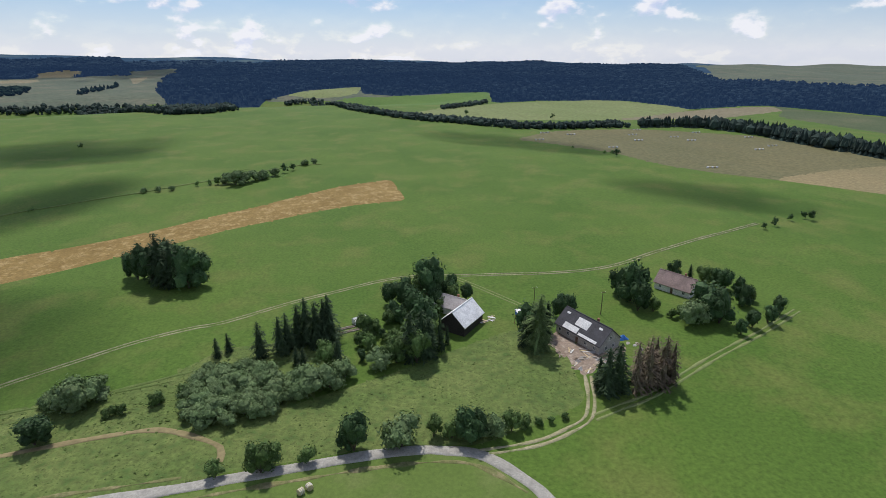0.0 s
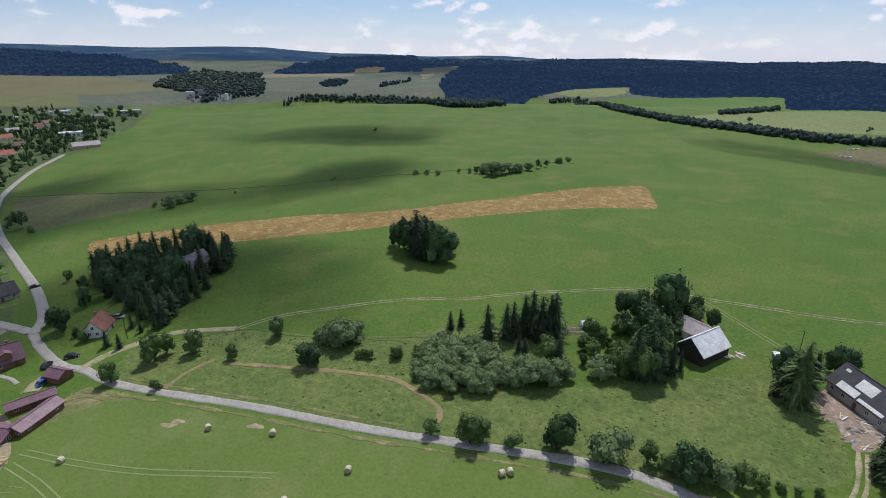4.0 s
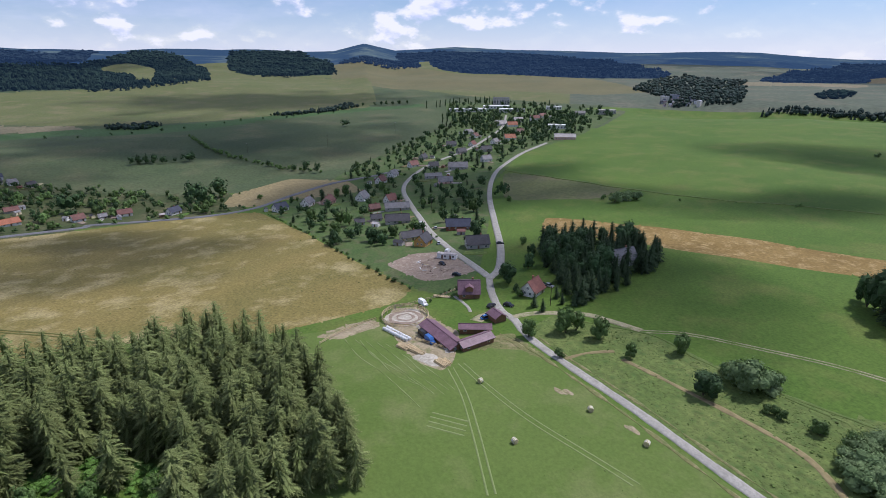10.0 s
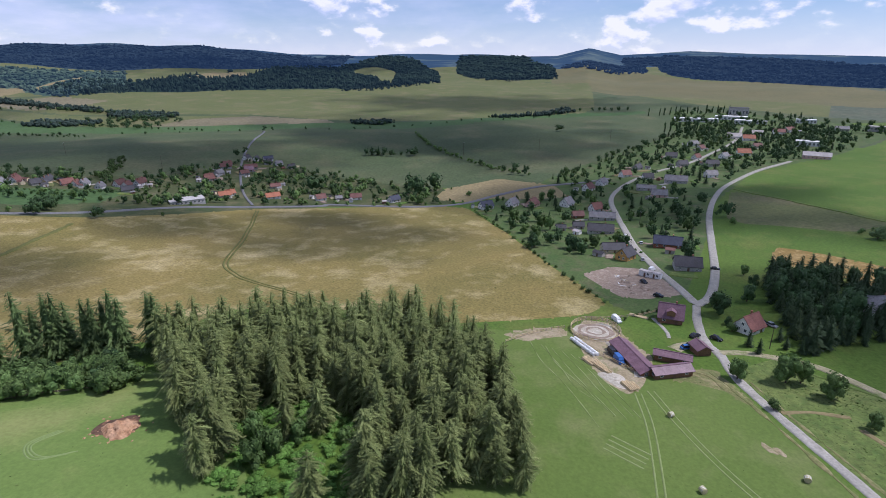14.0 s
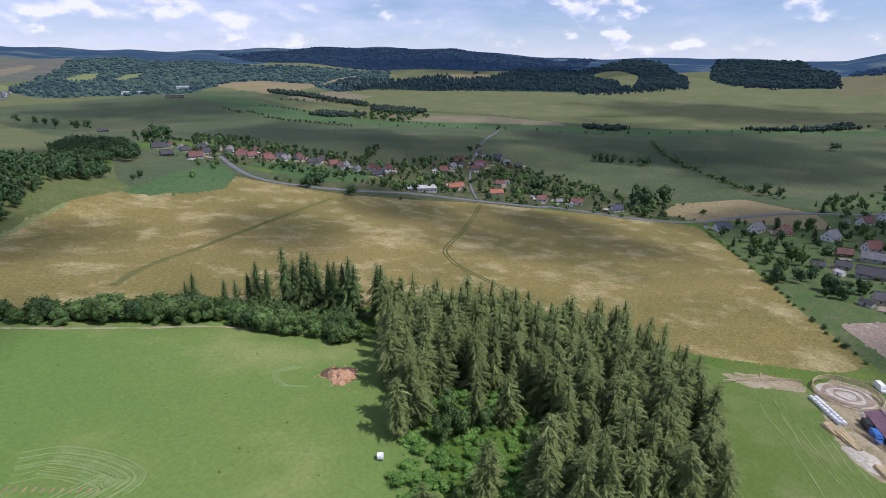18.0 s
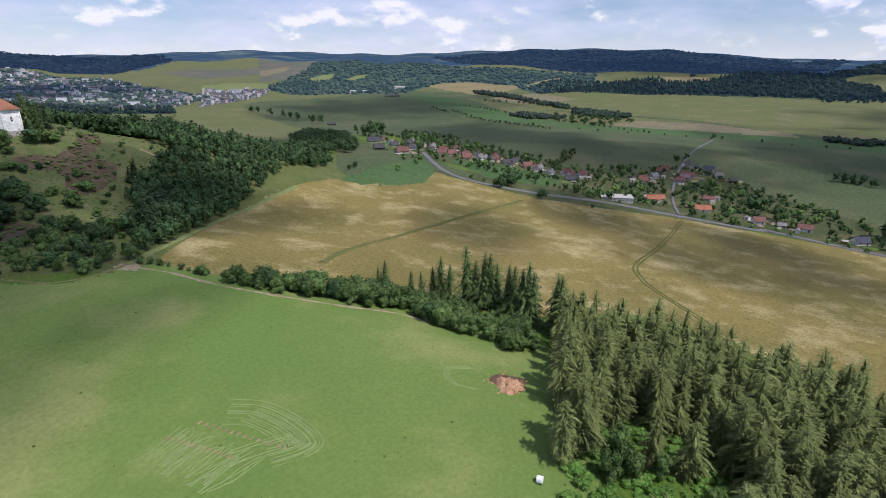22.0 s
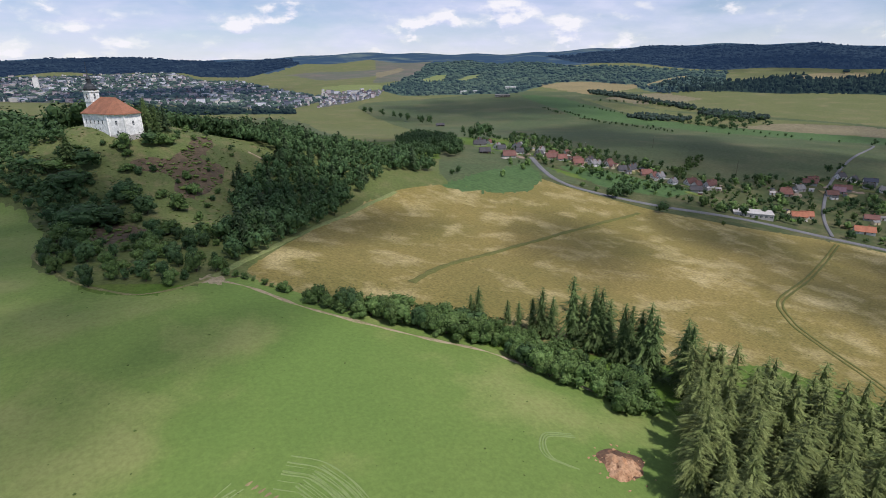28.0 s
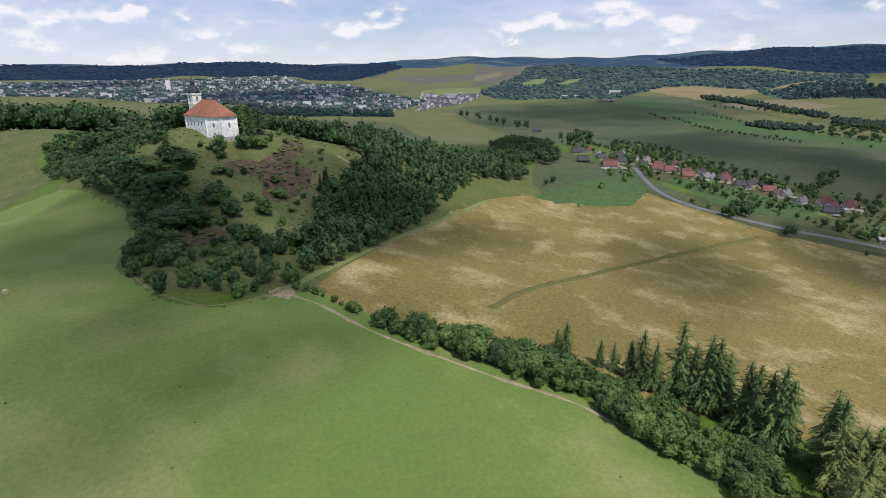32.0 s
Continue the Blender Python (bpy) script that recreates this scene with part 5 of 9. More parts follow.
GROVES["hill_back"] = [(75, -400), (45, -374), (26, -364), (14, -360), (0, -368), (-25, -366), (-55, -366), (-90, -366), (-120, -400), (-70, -430), (0, -440), (60, -430)]
GROVES["hedge"] = [(-38.9, -184.6), (-48.2, -168.5), (-61.5, -154.6), (-77.4, -140.7), (-89.5, -129.3), (-95.6, -116.4), (-102.1, -102.1), (-104.8, -93.8), (-116.4, -92.5), (-114.5, -102.5), (-107.1, -115.6), (-101.7, -130.9), (-90.2, -147), (-77.2, -154.6), (-63.4, -160.7), (-47.3, -171.8)]
GROVES["hedge_b"] = [(-57.3, -159.7), (-67.9, -156), (-87.4, -140.4), (-102.5, -121.4), (-116.6, -100.5), (-123.1, -108.4), (-107.9, -127.4), (-91.9, -143.9), (-69, -161.4)]
GROVES["copse"] = [(-193.2, -428.7), (-249.6, -550), (-326.9, -660.8), (-326.1, -569.1), (-259.9, -431.4), (-214.6, -409.1)]
GROVES["copse_b"] = [(-876.2, -668.4), (-983.6, -720.2), (-1016.1, -609.3), (-946.9, -556.9), (-848.8, -578.9), (-838.7, -699.7)]
GROVES["spinney"] = [(-452, -358.5), (-504.7, -388.6), (-547.5, -400.8), (-515, -376.8), (-465.9, -353.9), (-444.7, -344.8)]
GROVES["street_wood"] = [(-306.1, -301.3), (-340.1, -320.3), (-337.7, -306.2), (-308.1, -294.9)]
plant("dark_broadleaf_tree", -127.5, 205.2, 13.4, group="clump in the meadow")
plant("dark_broadleaf_tree", -120.1, 202.1, 16.9, group="clump in the meadow")
plant("dark_spruce", -113.2, 197.6, 23.5, group="clump in the meadow")
plant("dark_spruce", -108.6, 197.6, 20.8, group="clump in the meadow")
plant("dark_broadleaf_tree", -102.3, 196.5, 18.9, group="clump in the meadow")
plant("dark_broadleaf_tree", -99.6, 200.8, 15.0, group="clump in the meadow")
plant("dark_broadleaf_tree", -132.3, 208.3, 8.7, group="clump in the meadow")
plant("dark_broadleaf_tree", -110.4, 206.6, 15.3, group="clump in the meadow")
plant("dark_broadleaf_tree", -102.1, 209.4, 10.6, group="clump in the meadow")
plant("dark_spruce", -120.3, 209.7, 16.6, group="clump in the meadow")
plant("dark_broadleaf_tree", -114.4, 204.9, 17.1, group="clump in the meadow")
plant("dark_spruce", -70.0, 143.9, 6.8)
plant("dark_spruce", -67.6, 147.2, 6.7)
plant("dark_spruce", -56.2, 143.5, 12.3, group="spruces by the farm garden")
plant("dark_spruce", -50.6, 145.5, 13.0, group="spruces by the farm garden")
plant("dark_spruce", -48.7, 147.7, 13.0, group="spruces by the farm garden")
plant("dark_spruce", -46.4, 149.7, 14.7, group="spruces by the farm garden")
plant("dark_spruce", -43.6, 150.9, 16.5, group="spruces by the farm garden")
plant("dark_spruce", -40.1, 149.4, 16.2, group="spruces by the farm garden")
plant("dark_spruce", -36.6, 152.9, 16.5, group="spruces by the farm garden")
plant("dark_spruce", -38.4, 151.5, 15.6, group="spruces by the farm garden")
plant("dark_spruce", -41.2, 135.9, 7.6, group="spruces by the farm garden")
plant("dark_spruce", -30.9, 136.4, 10.4, group="spruces by the farm garden")
plant("dark_spruce", -44.1, 139.0, 6.3, group="spruces by the farm garden")
plant("broadleaf_tree", -34.8, 137.7, 8.8, group="spruces by the farm garden")
plant("dark_broadleaf_tree", -5.7, 182.1, 17.6, 0.97)
plant("dark_broadleaf_tree", -14.3, 176.5, 12.4)
plant("dark_broadleaf_tree", -19.3, 178.9, 9.2)
plant("dark_broadleaf_tree", -10.2, 169.9, 11.0)
plant("dark_broadleaf_tree", -2.5, 176.1, 8.0)
plant("dark_broadleaf_tree", 8.8, 183.0, 7.0)
plant("dark_broadleaf_tree", 3.5, 184.4, 7.5)
plant("dark_broadleaf_tree", 0.2, 185.4, 7.1)
plant("dark_broadleaf_tree", -6.9, 160.9, 14.2)
plant("dark_spruce", -10.2, 141.4, 16.8)
plant("broadleaf_tree", -7.9, 139.8, 12.0)
plant("dark_spruce", -4.7, 143.1, 14.1)
plant("dark_spruce", -6.8, 143.1, 16.9)
plant("broadleaf_tree", -14.0, 139.6, 9.1)
plant("broadleaf_tree", -17.3, 138.6, 6.8)
plant("willow_shrub", -18.9, 137.0, 6.7)
plant("broadleaf_tree", -22.9, 146.0, 6.4)
plant("green_shrub", -26.0, 149.4, 5.1)
plant("green_shrub", -22.4, 156.8, 5.3)
plant("green_shrub", -17.1, 150.3, 5.1)
plant("broadleaf_tree", -11.9, 154.1, 6.3)
plant("broadleaf_tree", -4.4, 154.2, 6.3)
plant("dark_broadleaf_tree", -14.6, 165.8, 6.6)
plant("edge_spruce", 29.7, 147.4, 19.4, 1.22)
plant("dark_spruce", 26.0, 149.2, 10.5)
plant("dark_broadleaf_tree", 28.5, 153.5, 13.2)
plant("dark_broadleaf_tree", 41.5, 168.5, 9.2)
plant("dark_broadleaf_tree", 43.9, 169.2, 8.7)
plant("dark_spruce", 34.1, 157.3, 12.4)
plant("dark_spruce", 44.5, 123.2, 14.7)
plant("dark_spruce", 47.9, 124.2, 15.3)
plant("dark_spruce", 43.9, 127.8, 9.0)
plant("withered_spruce", 52.7, 124.4, 15.9, group="withered spruces")
plant("withered_spruce", 56.3, 124.4, 17.2, group="withered spruces")
plant("withered_spruce", 60.1, 126.3, 16.5, group="withered spruces")
plant("withered_spruce", 63.9, 127.6, 14.0, group="withered spruces")
plant("withered_spruce", 56.3, 129.1, 13.3, group="withered spruces")
plant("withered_spruce", 60.0, 130.5, 14.2, group="withered spruces")
plant("withered_spruce", 63.0, 129.8, 13.6, group="withered spruces")
plant("dark_broadleaf_tree", 70.1, 180.9, 17.7, 0.90, group="trees round the old farmhouse")
plant("dark_broadleaf_tree", 67.5, 186.0, 12.4, group="trees round the old farmhouse")
plant("dark_broadleaf_tree", 69.9, 172.4, 10.9, group="trees round the old farmhouse")
plant("broadleaf_tree", 75.1, 171.4, 5.9, group="trees round the old farmhouse")
plant("dark_broadleaf_tree", 95.5, 203.4, 8.1, group="trees round the old farmhouse")
plant("dark_spruce", 101.5, 202.1, 6.4, group="trees round the old farmhouse")
plant("broadleaf_tree", 103.9, 196.3, 8.1, group="trees round the old farmhouse")
plant("dark_broadleaf_tree", 108.5, 196.2, 7.6, group="trees round the old farmhouse")
plant("dark_broadleaf_tree", 110.3, 190.7, 8.6, group="trees round the old farmhouse")
plant("dark_broadleaf_tree", 114.0, 188.0, 7.3, group="trees round the old farmhouse")
plant("dark_broadleaf_tree", 92.3, 167.2, 13.6, 1.30, group="trees round the old farmhouse")
plant("dark_broadleaf_tree", 94.6, 163.0, 13.7, group="trees round the old farmhouse")
plant("willow_shrub", 84.9, 162.8, 9.7, group="trees round the old farmhouse")
plant("dark_broadleaf_tree", 109.1, 175.8, 9.5, group="trees round the old farmhouse")
plant("broadleaf_tree", 114.3, 180.4, 6.0, group="trees round the old farmhouse")
plant("green_shrub", 80.0, 167.0, 3.6, group="trees round the old farmhouse")
plant("broadleaf_tree", 87.0, 161.6, 6.2, group="trees round the old farmhouse")
plant("dark_broadleaf_tree", 97.9, 155.0, 5.8, group="trees round the old farmhouse")
plant("dark_broadleaf_tree", 104.2, 159.8, 6.5, group="trees round the old farmhouse")
plant("dark_broadleaf_tree", 111.1, 162.9, 7.0, group="trees round the old farmhouse")
plant("dark_broadleaf_tree", 118.9, 169.0, 7.1, group="trees round the old farmhouse")
plant("green_shrub", 83.7, 167.9, 4.3, group="trees round the old farmhouse")
plant("dark_broadleaf_tree", 166.7, 264.6, 4.2)
plant("dark_broadleaf_tree", 175.5, 269.6, 5.5)
plant("dark_broadleaf_tree", 190.6, 280.9, 4.4)
plant("dark_broadleaf_tree", 200.2, 284.8, 4.7)
plant("dark_broadleaf_tree", 202.0, 281.7, 6.3)
plant("broadleaf_tree", -40.7, 94.7, 8.6, group="shrubs along the road")
plant("green_shrub", -39.1, 96.8, 6.1, group="shrubs along the road")
plant("green_shrub", -31.1, 98.2, 4.6, group="shrubs along the road")
plant("dark_broadleaf_tree", -21.0, 101.8, 10.2, group="shrubs along the road")
plant("dark_broadleaf_tree", -23.0, 102.2, 5.7, group="shrubs along the road")
plant("willow_shrub", -9.7, 102.8, 8.9, group="shrubs along the road")
plant("broadleaf_tree", -11.3, 102.9, 7.3, group="shrubs along the road")
plant("broadleaf_tree", -2.2, 106.3, 6.2, group="shrubs along the road")
plant("dark_broadleaf_tree", 6.3, 105.3, 10.1, group="shrubs along the road")
plant("dark_broadleaf_tree", 9.1, 105.7, 8.7, group="shrubs along the road")
plant("willow_shrub", 11.6, 106.4, 6.1, group="shrubs along the road")
plant("broadleaf_tree", 17.0, 108.6, 6.2, group="shrubs along the road")
plant("green_shrub", 20.7, 109.7, 3.7, group="shrubs along the road")
plant("broadleaf_tree", 3.9, 106.3, 6.2, group="shrubs along the road")
plant("green_shrub", -50.4, 93.4, 4.4, group="shrubs along the road")
plant("green_shrub", -77.0, 120.1, 4.2, group="shrubs along the road")
plant("dark_broadleaf_tree", -99.8, 105.8, 7.3, 1.58, group="shrubs along the road")
plant("green_shrub", -86.5, 117.2, 2.8, group="shrubs along the road")
plant("green_shrub", 2.2, 105.7, 5.0, group="shrubs along the road")
plant("green_shrub", 23.9, 110.7, 2.4, group="shrubs along the road")
plant("green_shrub", 27.4, 111.6, 2.0, group="shrubs along the road")
plant("green_shrub", 31.2, 112.8, 2.1, group="shrubs along the road")
plant("willow_shrub", -99.9, 120.4, 8.9)
plant("willow_shrub", -105.5, 121.8, 5.3)
plant("willow_shrub", -97.5, 125.2, 5.8)
plant("willow_shrub", -100.3, 124.6, 6.8)
plant("willow_shrub", -104.3, 123.6, 5.0)
plant("willow_shrub", -107.7, 121.7, 4.3)
plant("willow_shrub", -35.2, 125.5, 9.3)
plant("willow_shrub", -31.5, 126.7, 7.6)
plant("willow_shrub", -28.4, 131.8, 6.2)
plant("willow_shrub", -38.5, 126.1, 7.2)
plant("green_shrub", -71.0, 122.8, 4.3)
plant("willow_shrub", -200.3, 348.4, 4.2, group="hedge island in the meadow")
plant("willow_shrub", -191.8, 350.5, 4.2, group="hedge island in the meadow")
plant("willow_shrub", -183.2, 352.5, 3.8, group="hedge island in the meadow")
plant("green_shrub", -171.3, 364.9, 4.0, group="hedge island in the meadow")
plant("green_shrub", -164.2, 368.6, 4.4, group="hedge island in the meadow")
plant("willow_shrub", -154.2, 371.7, 8.4, group="hedge island in the meadow")
plant("willow_shrub", -145.6, 368.1, 11.2, group="hedge island in the meadow")
plant("willow_shrub", -140.8, 373.8, 9.7, group="hedge island in the meadow")
plant("willow_shrub", -136.0, 380.1, 8.2, group="hedge island in the meadow")
plant("willow_shrub", -130.8, 387.0, 7.1, group="hedge island in the meadow")
plant("willow_shrub", -125.8, 394.3, 6.8, group="hedge island in the meadow")
plant("dark_broadleaf_tree", -121.2, 405.1, 7.8, group="hedge island in the meadow")
plant("dark_broadleaf_tree", -117.3, 412.0, 6.2, group="hedge island in the meadow")
plant("willow_shrub", -111.8, 429.5, 5.5, group="hedge island in the meadow")
plant("willow_shrub", -106.1, 436.7, 4.7, group="hedge island in the meadow")
plant("green_shrub", -159.6, 370.3, 6.0, group="hedge island in the meadow")
plant("willow_shrub", -131.7, 383.4, 6.6, group="hedge island in the meadow")
plant("broadleaf_tree", -349.5, 518.3, 5.9)
plant("green_shrub", -249.6, 309.8, 2.0)
plant("dark_broadleaf_tree", 31.8, 752.5, 7.6)
plant("dark_broadleaf_tree", 142.2, 712.3, 7.9)
plant("dark_broadleaf_tree", 150.9, 465.4, 7.8)
plant("green_shrub", 151.8, 479.8, 4.0)
plant("green_shrub", 145.0, 479.2, 3.0)
plant("green_shrub", 122.3, 506.5, 2.6)
plant("green_shrub", -354.4, 521.8, 3.2)
plant("willow_shrub", -308.8, 217.0, 8.5)
plant("willow_shrub", -310.9, 227.2, 7.6)
plant("willow_shrub", -307.9, 233.8, 6.9)
plant("green_shrub", -321.1, 215.7, 4.1)
plant("broadleaf_tree", -404.3, 172.4, 4.8)
plant("dark_broadleaf_tree", -370.4, 155.1, 9.5)
plant("green_shrub", -347.8, 154.1, 4.3)
plant("broadleaf_tree", -146.2, 88.3, 10.0, group="shrubs beside the farm track")
plant("broadleaf_tree", -138.7, 96.7, 8.8, group="shrubs beside the farm track")
plant("broadleaf_tree", -146.7, 74.5, 7.5, group="shrubs beside the farm track")
plant("broadleaf_tree", -124.0, 99.4, 5.4, group="shrubs beside the farm track")
plant("broadleaf_tree", -121.3, 115.9, 7.5, group="shrubs beside the farm track")
plant("dark_broadleaf_tree", -99.6, 107.9, 6.7, group="shrubs beside the farm track")
plant("broadleaf_tree", -76.4, 120.2, 3.8, group="shrubs beside the farm track")
plant("green_shrub", -130.7, 77.5, 3.5, group="shrubs beside the farm track")
plant("green_shrub", -84.6, 116.9, 3.0, group="shrubs beside the farm track")
plant("green_shrub", -88.2, 115.6, 2.7, group="shrubs beside the farm track")
plant("willow_shrub", -98.1, 119.5, 9.3, group="shrubs beside the farm track")
plant("willow_shrub", -96.8, 123.8, 7.5, group="shrubs beside the farm track")
plant("willow_shrub", -104.8, 120.6, 5.8, group="shrubs beside the farm track")
plant("willow_shrub", -97.0, 127.4, 5.6, group="shrubs beside the farm track")
plant("broadleaf_tree", -146.3, 92.6, 7.9, group="shrubs beside the farm track")
plant("dark_broadleaf_tree", -198.4, 89.4, 10.5)
plant("dark_broadleaf_tree", -207.2, 90.8, 6.4)
plant("dark_broadleaf_tree", -188.9, 88.6, 4.0)
plant("dark_spruce", -170.1, 87.9, 6.6)
plant("dark_spruce", -164.5, 88.7, 6.0)
plant("green_shrub", -182.3, 87.4, 3.9)
plant("dark_spruce", -165.6, 102.7, 6.6)
plant("dark_spruce", -168.5, 99.2, 5.0)
plant("dark_spruce", -174.7, 100.1, 5.8)
plant("dark_broadleaf_tree", -212.1, 105.3, 8.6)
plant("dark_broadleaf_tree", -230.7, 116.0, 6.2)
plant("broadleaf_tree", -246.8, 118.8, 5.8)
plant("dark_broadleaf_tree", -367.3, 159.2, 12.0)
plant("green_shrub", -356.0, 158.0, 3.5)
plant("dark_broadleaf_tree", -909.7, 106.9, 12.5, 2.00)
plant("dark_broadleaf_tree", -659.8, -159.5, 10.4)
plant("dark_broadleaf_tree", -663.7, -153.8, 10.5)
plant("dark_broadleaf_tree", -663.2, -146.7, 10.5)
plant("dark_broadleaf_tree", -662.3, -138.9, 7.1)
plant("dark_broadleaf_tree", -663.4, -130.9, 7.7)
plant("dark_broadleaf_tree", -668.5, -117.5, 6.6)
plant("dark_broadleaf_tree", -670.9, -104.4, 10.4, 1.98)
plant("green_shrub", -554.7, -169.9, 4.4)
plant("green_shrub", -528.5, -136.0, 5.7)
plant("dark_spruce", -664.0, -154.4, 11.3)
plant("dark_spruce", -666.3, -146.3, 12.0)
plant("dark_broadleaf_tree", -668.5, -138.1, 11.3)
plant("dark_broadleaf_tree", -664.9, -128.1, 9.9)
plant("dark_broadleaf_tree", -681.3, -111.3, 7.2)
plant("dark_broadleaf_tree", -683.9, -100.7, 10.1)
plant("dark_broadleaf_tree", -489.8, -77.2, 20.0, 1.21)
plant("dark_broadleaf_tree", -502.4, -58.6, 19.3, 1.28)
plant("dark_broadleaf_tree", -478.3, -67.5, 18.5)
plant("dark_broadleaf_tree", -479.7, -166.5, 18.2, 1.36)
plant("dark_broadleaf_tree", -477.0, -149.6, 12.3)
plant("dark_broadleaf_tree", -580.3, 21.6, 14.2)
plant("dark_broadleaf_tree", -572.6, 33.5, 12.2)
plant("dark_broadleaf_tree", -595.1, 10.7, 8.3)
plant("green_shrub", -606.5, -3.3, 7.1)
plant("dark_broadleaf_tree", -628.9, -16.8, 8.0)
plant("dark_broadleaf_tree", -839.9, -368.4, 10.5)
plant("green_shrub", -480.3, -23.1, 5.3)
plant("green_shrub", -507.8, -41.0, 2.8)
plant("green_shrub", -566.7, -169.2, 3.7)
plant("green_shrub", -508.3, -141.7, 5.7)
plant("broadleaf_tree", -498.5, -155.8, 9.4)
plant("dark_broadleaf_tree", -599.9, -300.9, 10.3)
plant("dark_broadleaf_tree", -619.6, -299.7, 9.3)
plant("broadleaf_tree", -536.8, -265.6, 7.7)
plant("dark_broadleaf_tree", -418.8, -1103.9, 15.9, group="avenue along the ridge road")
plant("dark_broadleaf_tree", -427.1, -1089.8, 15.8, group="avenue along the ridge road")
plant("dark_broadleaf_tree", -436.5, -1049.0, 16.5, group="avenue along the ridge road")
plant("dark_broadleaf_tree", -447.8, -1015.6, 15.1, group="avenue along the ridge road")
plant("dark_broadleaf_tree", -447.8, -985.8, 14.8, group="avenue along the ridge road")
plant("dark_broadleaf_tree", -447.1, -951.2, 18.5, group="avenue along the ridge road")
plant("dark_broadleaf_tree", -451.8, -905.8, 18.9, group="avenue along the ridge road")
plant("dark_broadleaf_tree", -465.5, -901.3, 18.9, group="avenue along the ridge road")
plant("dark_broadleaf_tree", -373.6, -582.8, 21.0, 1.52)
plant("dark_broadleaf_tree", -364.3, -586.1, 15.6)
plant("dark_broadleaf_tree", -404.1, -611.7, 17.9)
plant("dark_broadleaf_tree", -400.3, -668.6, 12.3)
plant("dark_broadleaf_tree", -323.4, -265.4, 9.2, 1.43)
plant("broadleaf_tree", -349.3, -236.5, 3.9)
plant("dark_broadleaf_tree", -326.5, -307.1, 6.5)
plant("dark_broadleaf_tree", -326.9, -300.6, 9.5)
plant("dark_broadleaf_tree", -323.4, -309.9, 5.7)
plant("green_shrub", -305.1, -327.7, 4.4)
plant("green_shrub", -309.7, -317.0, 4.4)
plant("green_shrub", -249.2, -354.2, 6.1)
plant("green_shrub", -281.5, -372.6, 5.6)
plant("dark_broadleaf_tree", -205.2, -355.0, 5.8)
plant("dark_broadleaf_tree", -215.1, -362.3, 6.7)
plant("edge_spruce", -17.3, -332.1, 16.3)
plant("edge_spruce", -21.4, -330.8, 14.5)
plant("dark_spruce", -25.4, -336.4, 12.5)
plant("edge_spruce", 15.1, -309.9, 11.1, 2.04)
plant("dark_broadleaf_tree", 8.9, -304.2, 8.3)
plant("dark_broadleaf_tree", 5.3, -301.8, 7.5)
plant("dark_broadleaf_tree", 18.7, -310.7, 5.8)
plant("dark_spruce", -53.2, -304.4, 8.4)
plant("dark_spruce", -79.9, -325.5, 13.8)
plant("edge_spruce", -99.5, -151.2, 10.0, group="spruces in the hedge")
plant("edge_spruce", -97.4, -152.1, 7.3, group="spruces in the hedge")
plant("edge_spruce", -105.8, -144.3, 8.1, group="spruces in the hedge")
plant("edge_spruce", -108.9, -142.2, 8.5, group="spruces in the hedge")
plant("edge_spruce", -111.8, -135.4, 15.9, group="spruces in the hedge")
plant("edge_spruce", -111.1, -138.6, 11.1, group="spruces in the hedge")
plant("edge_spruce", -113.3, -132.7, 14.2, group="spruces in the hedge")
plant("edge_spruce", -118.9, -128.8, 21.8, group="spruces in the hedge")
plant("edge_spruce", -120.0, -127.1, 17.2, group="spruces in the hedge")
plant("edge_spruce", -121.6, -124.0, 20.6, group="spruces in the hedge")
plant("edge_spruce", -123.2, -122.3, 20.8, group="spruces in the hedge")
plant("edge_spruce", -125.4, -121.5, 17.5, group="spruces in the hedge")
plant("edge_spruce", -125.2, -116.1, 19.0, group="spruces in the hedge")
plant("edge_spruce", -125.4, -113.1, 19.1, group="spruces in the hedge")
plant("edge_spruce", -127.6, -109.9, 21.8, group="spruces in the hedge")
plant("edge_spruce", -127.6, -111.9, 18.6, group="spruces in the hedge")
plant("edge_spruce", -128.3, -108.0, 19.2, group="spruces in the hedge")
plant("edge_spruce", -132.9, -101.3, 20.8, group="spruces in the hedge")
plant("edge_spruce", -132.2, -98.9, 20.6, group="spruces in the hedge")
plant("edge_spruce", -133.5, -95.5, 15.0, group="spruces in the hedge")
plant("edge_spruce", -135.1, -93.8, 17.5, group="spruces in the hedge")
plant("dark_broadleaf_tree", 7.8, -303.5, 8.8, 2.38, group="bushes on the hill")
plant("dark_broadleaf_tree", 12.8, -290.6, 7.8, 3.00, group="bushes on the hill")
plant("dark_broadleaf_tree", 18.2, -293.3, 5.9, 3.00, group="bushes on the hill")
plant("dark_broadleaf_tree", -3.9, -280.3, 8.5, 2.31, group="bushes on the hill")
plant("green_shrub", -7.5, -278.3, 7.4, 1.31, group="bushes on the hill")
plant("dark_broadleaf_tree", -11.6, -267.4, 7.9, 1.64, group="bushes on the hill")
plant("green_shrub", -23.1, -270.4, 7.8, 1.09, group="bushes on the hill")
plant("green_shrub", -7.0, -314.8, 7.2, 1.35, group="bushes on the hill")
plant("dark_broadleaf_tree", -18.4, -319.3, 8.0, 2.03, group="bushes on the hill")
plant("green_shrub", -21.8, -320.4, 5.9, 1.40, group="bushes on the hill")
plant("green_shrub", -6.4, -299.3, 3.5, 2.21, group="bushes on the hill")
plant("edge_spruce", 16.0, -310.3, 10.5, group="bushes on the hill")
plant("dark_spruce", -54.3, -303.3, 11.3, group="bushes on the hill")
plant("dark_spruce", -50.4, -299.2, 8.3, group="bushes on the hill")
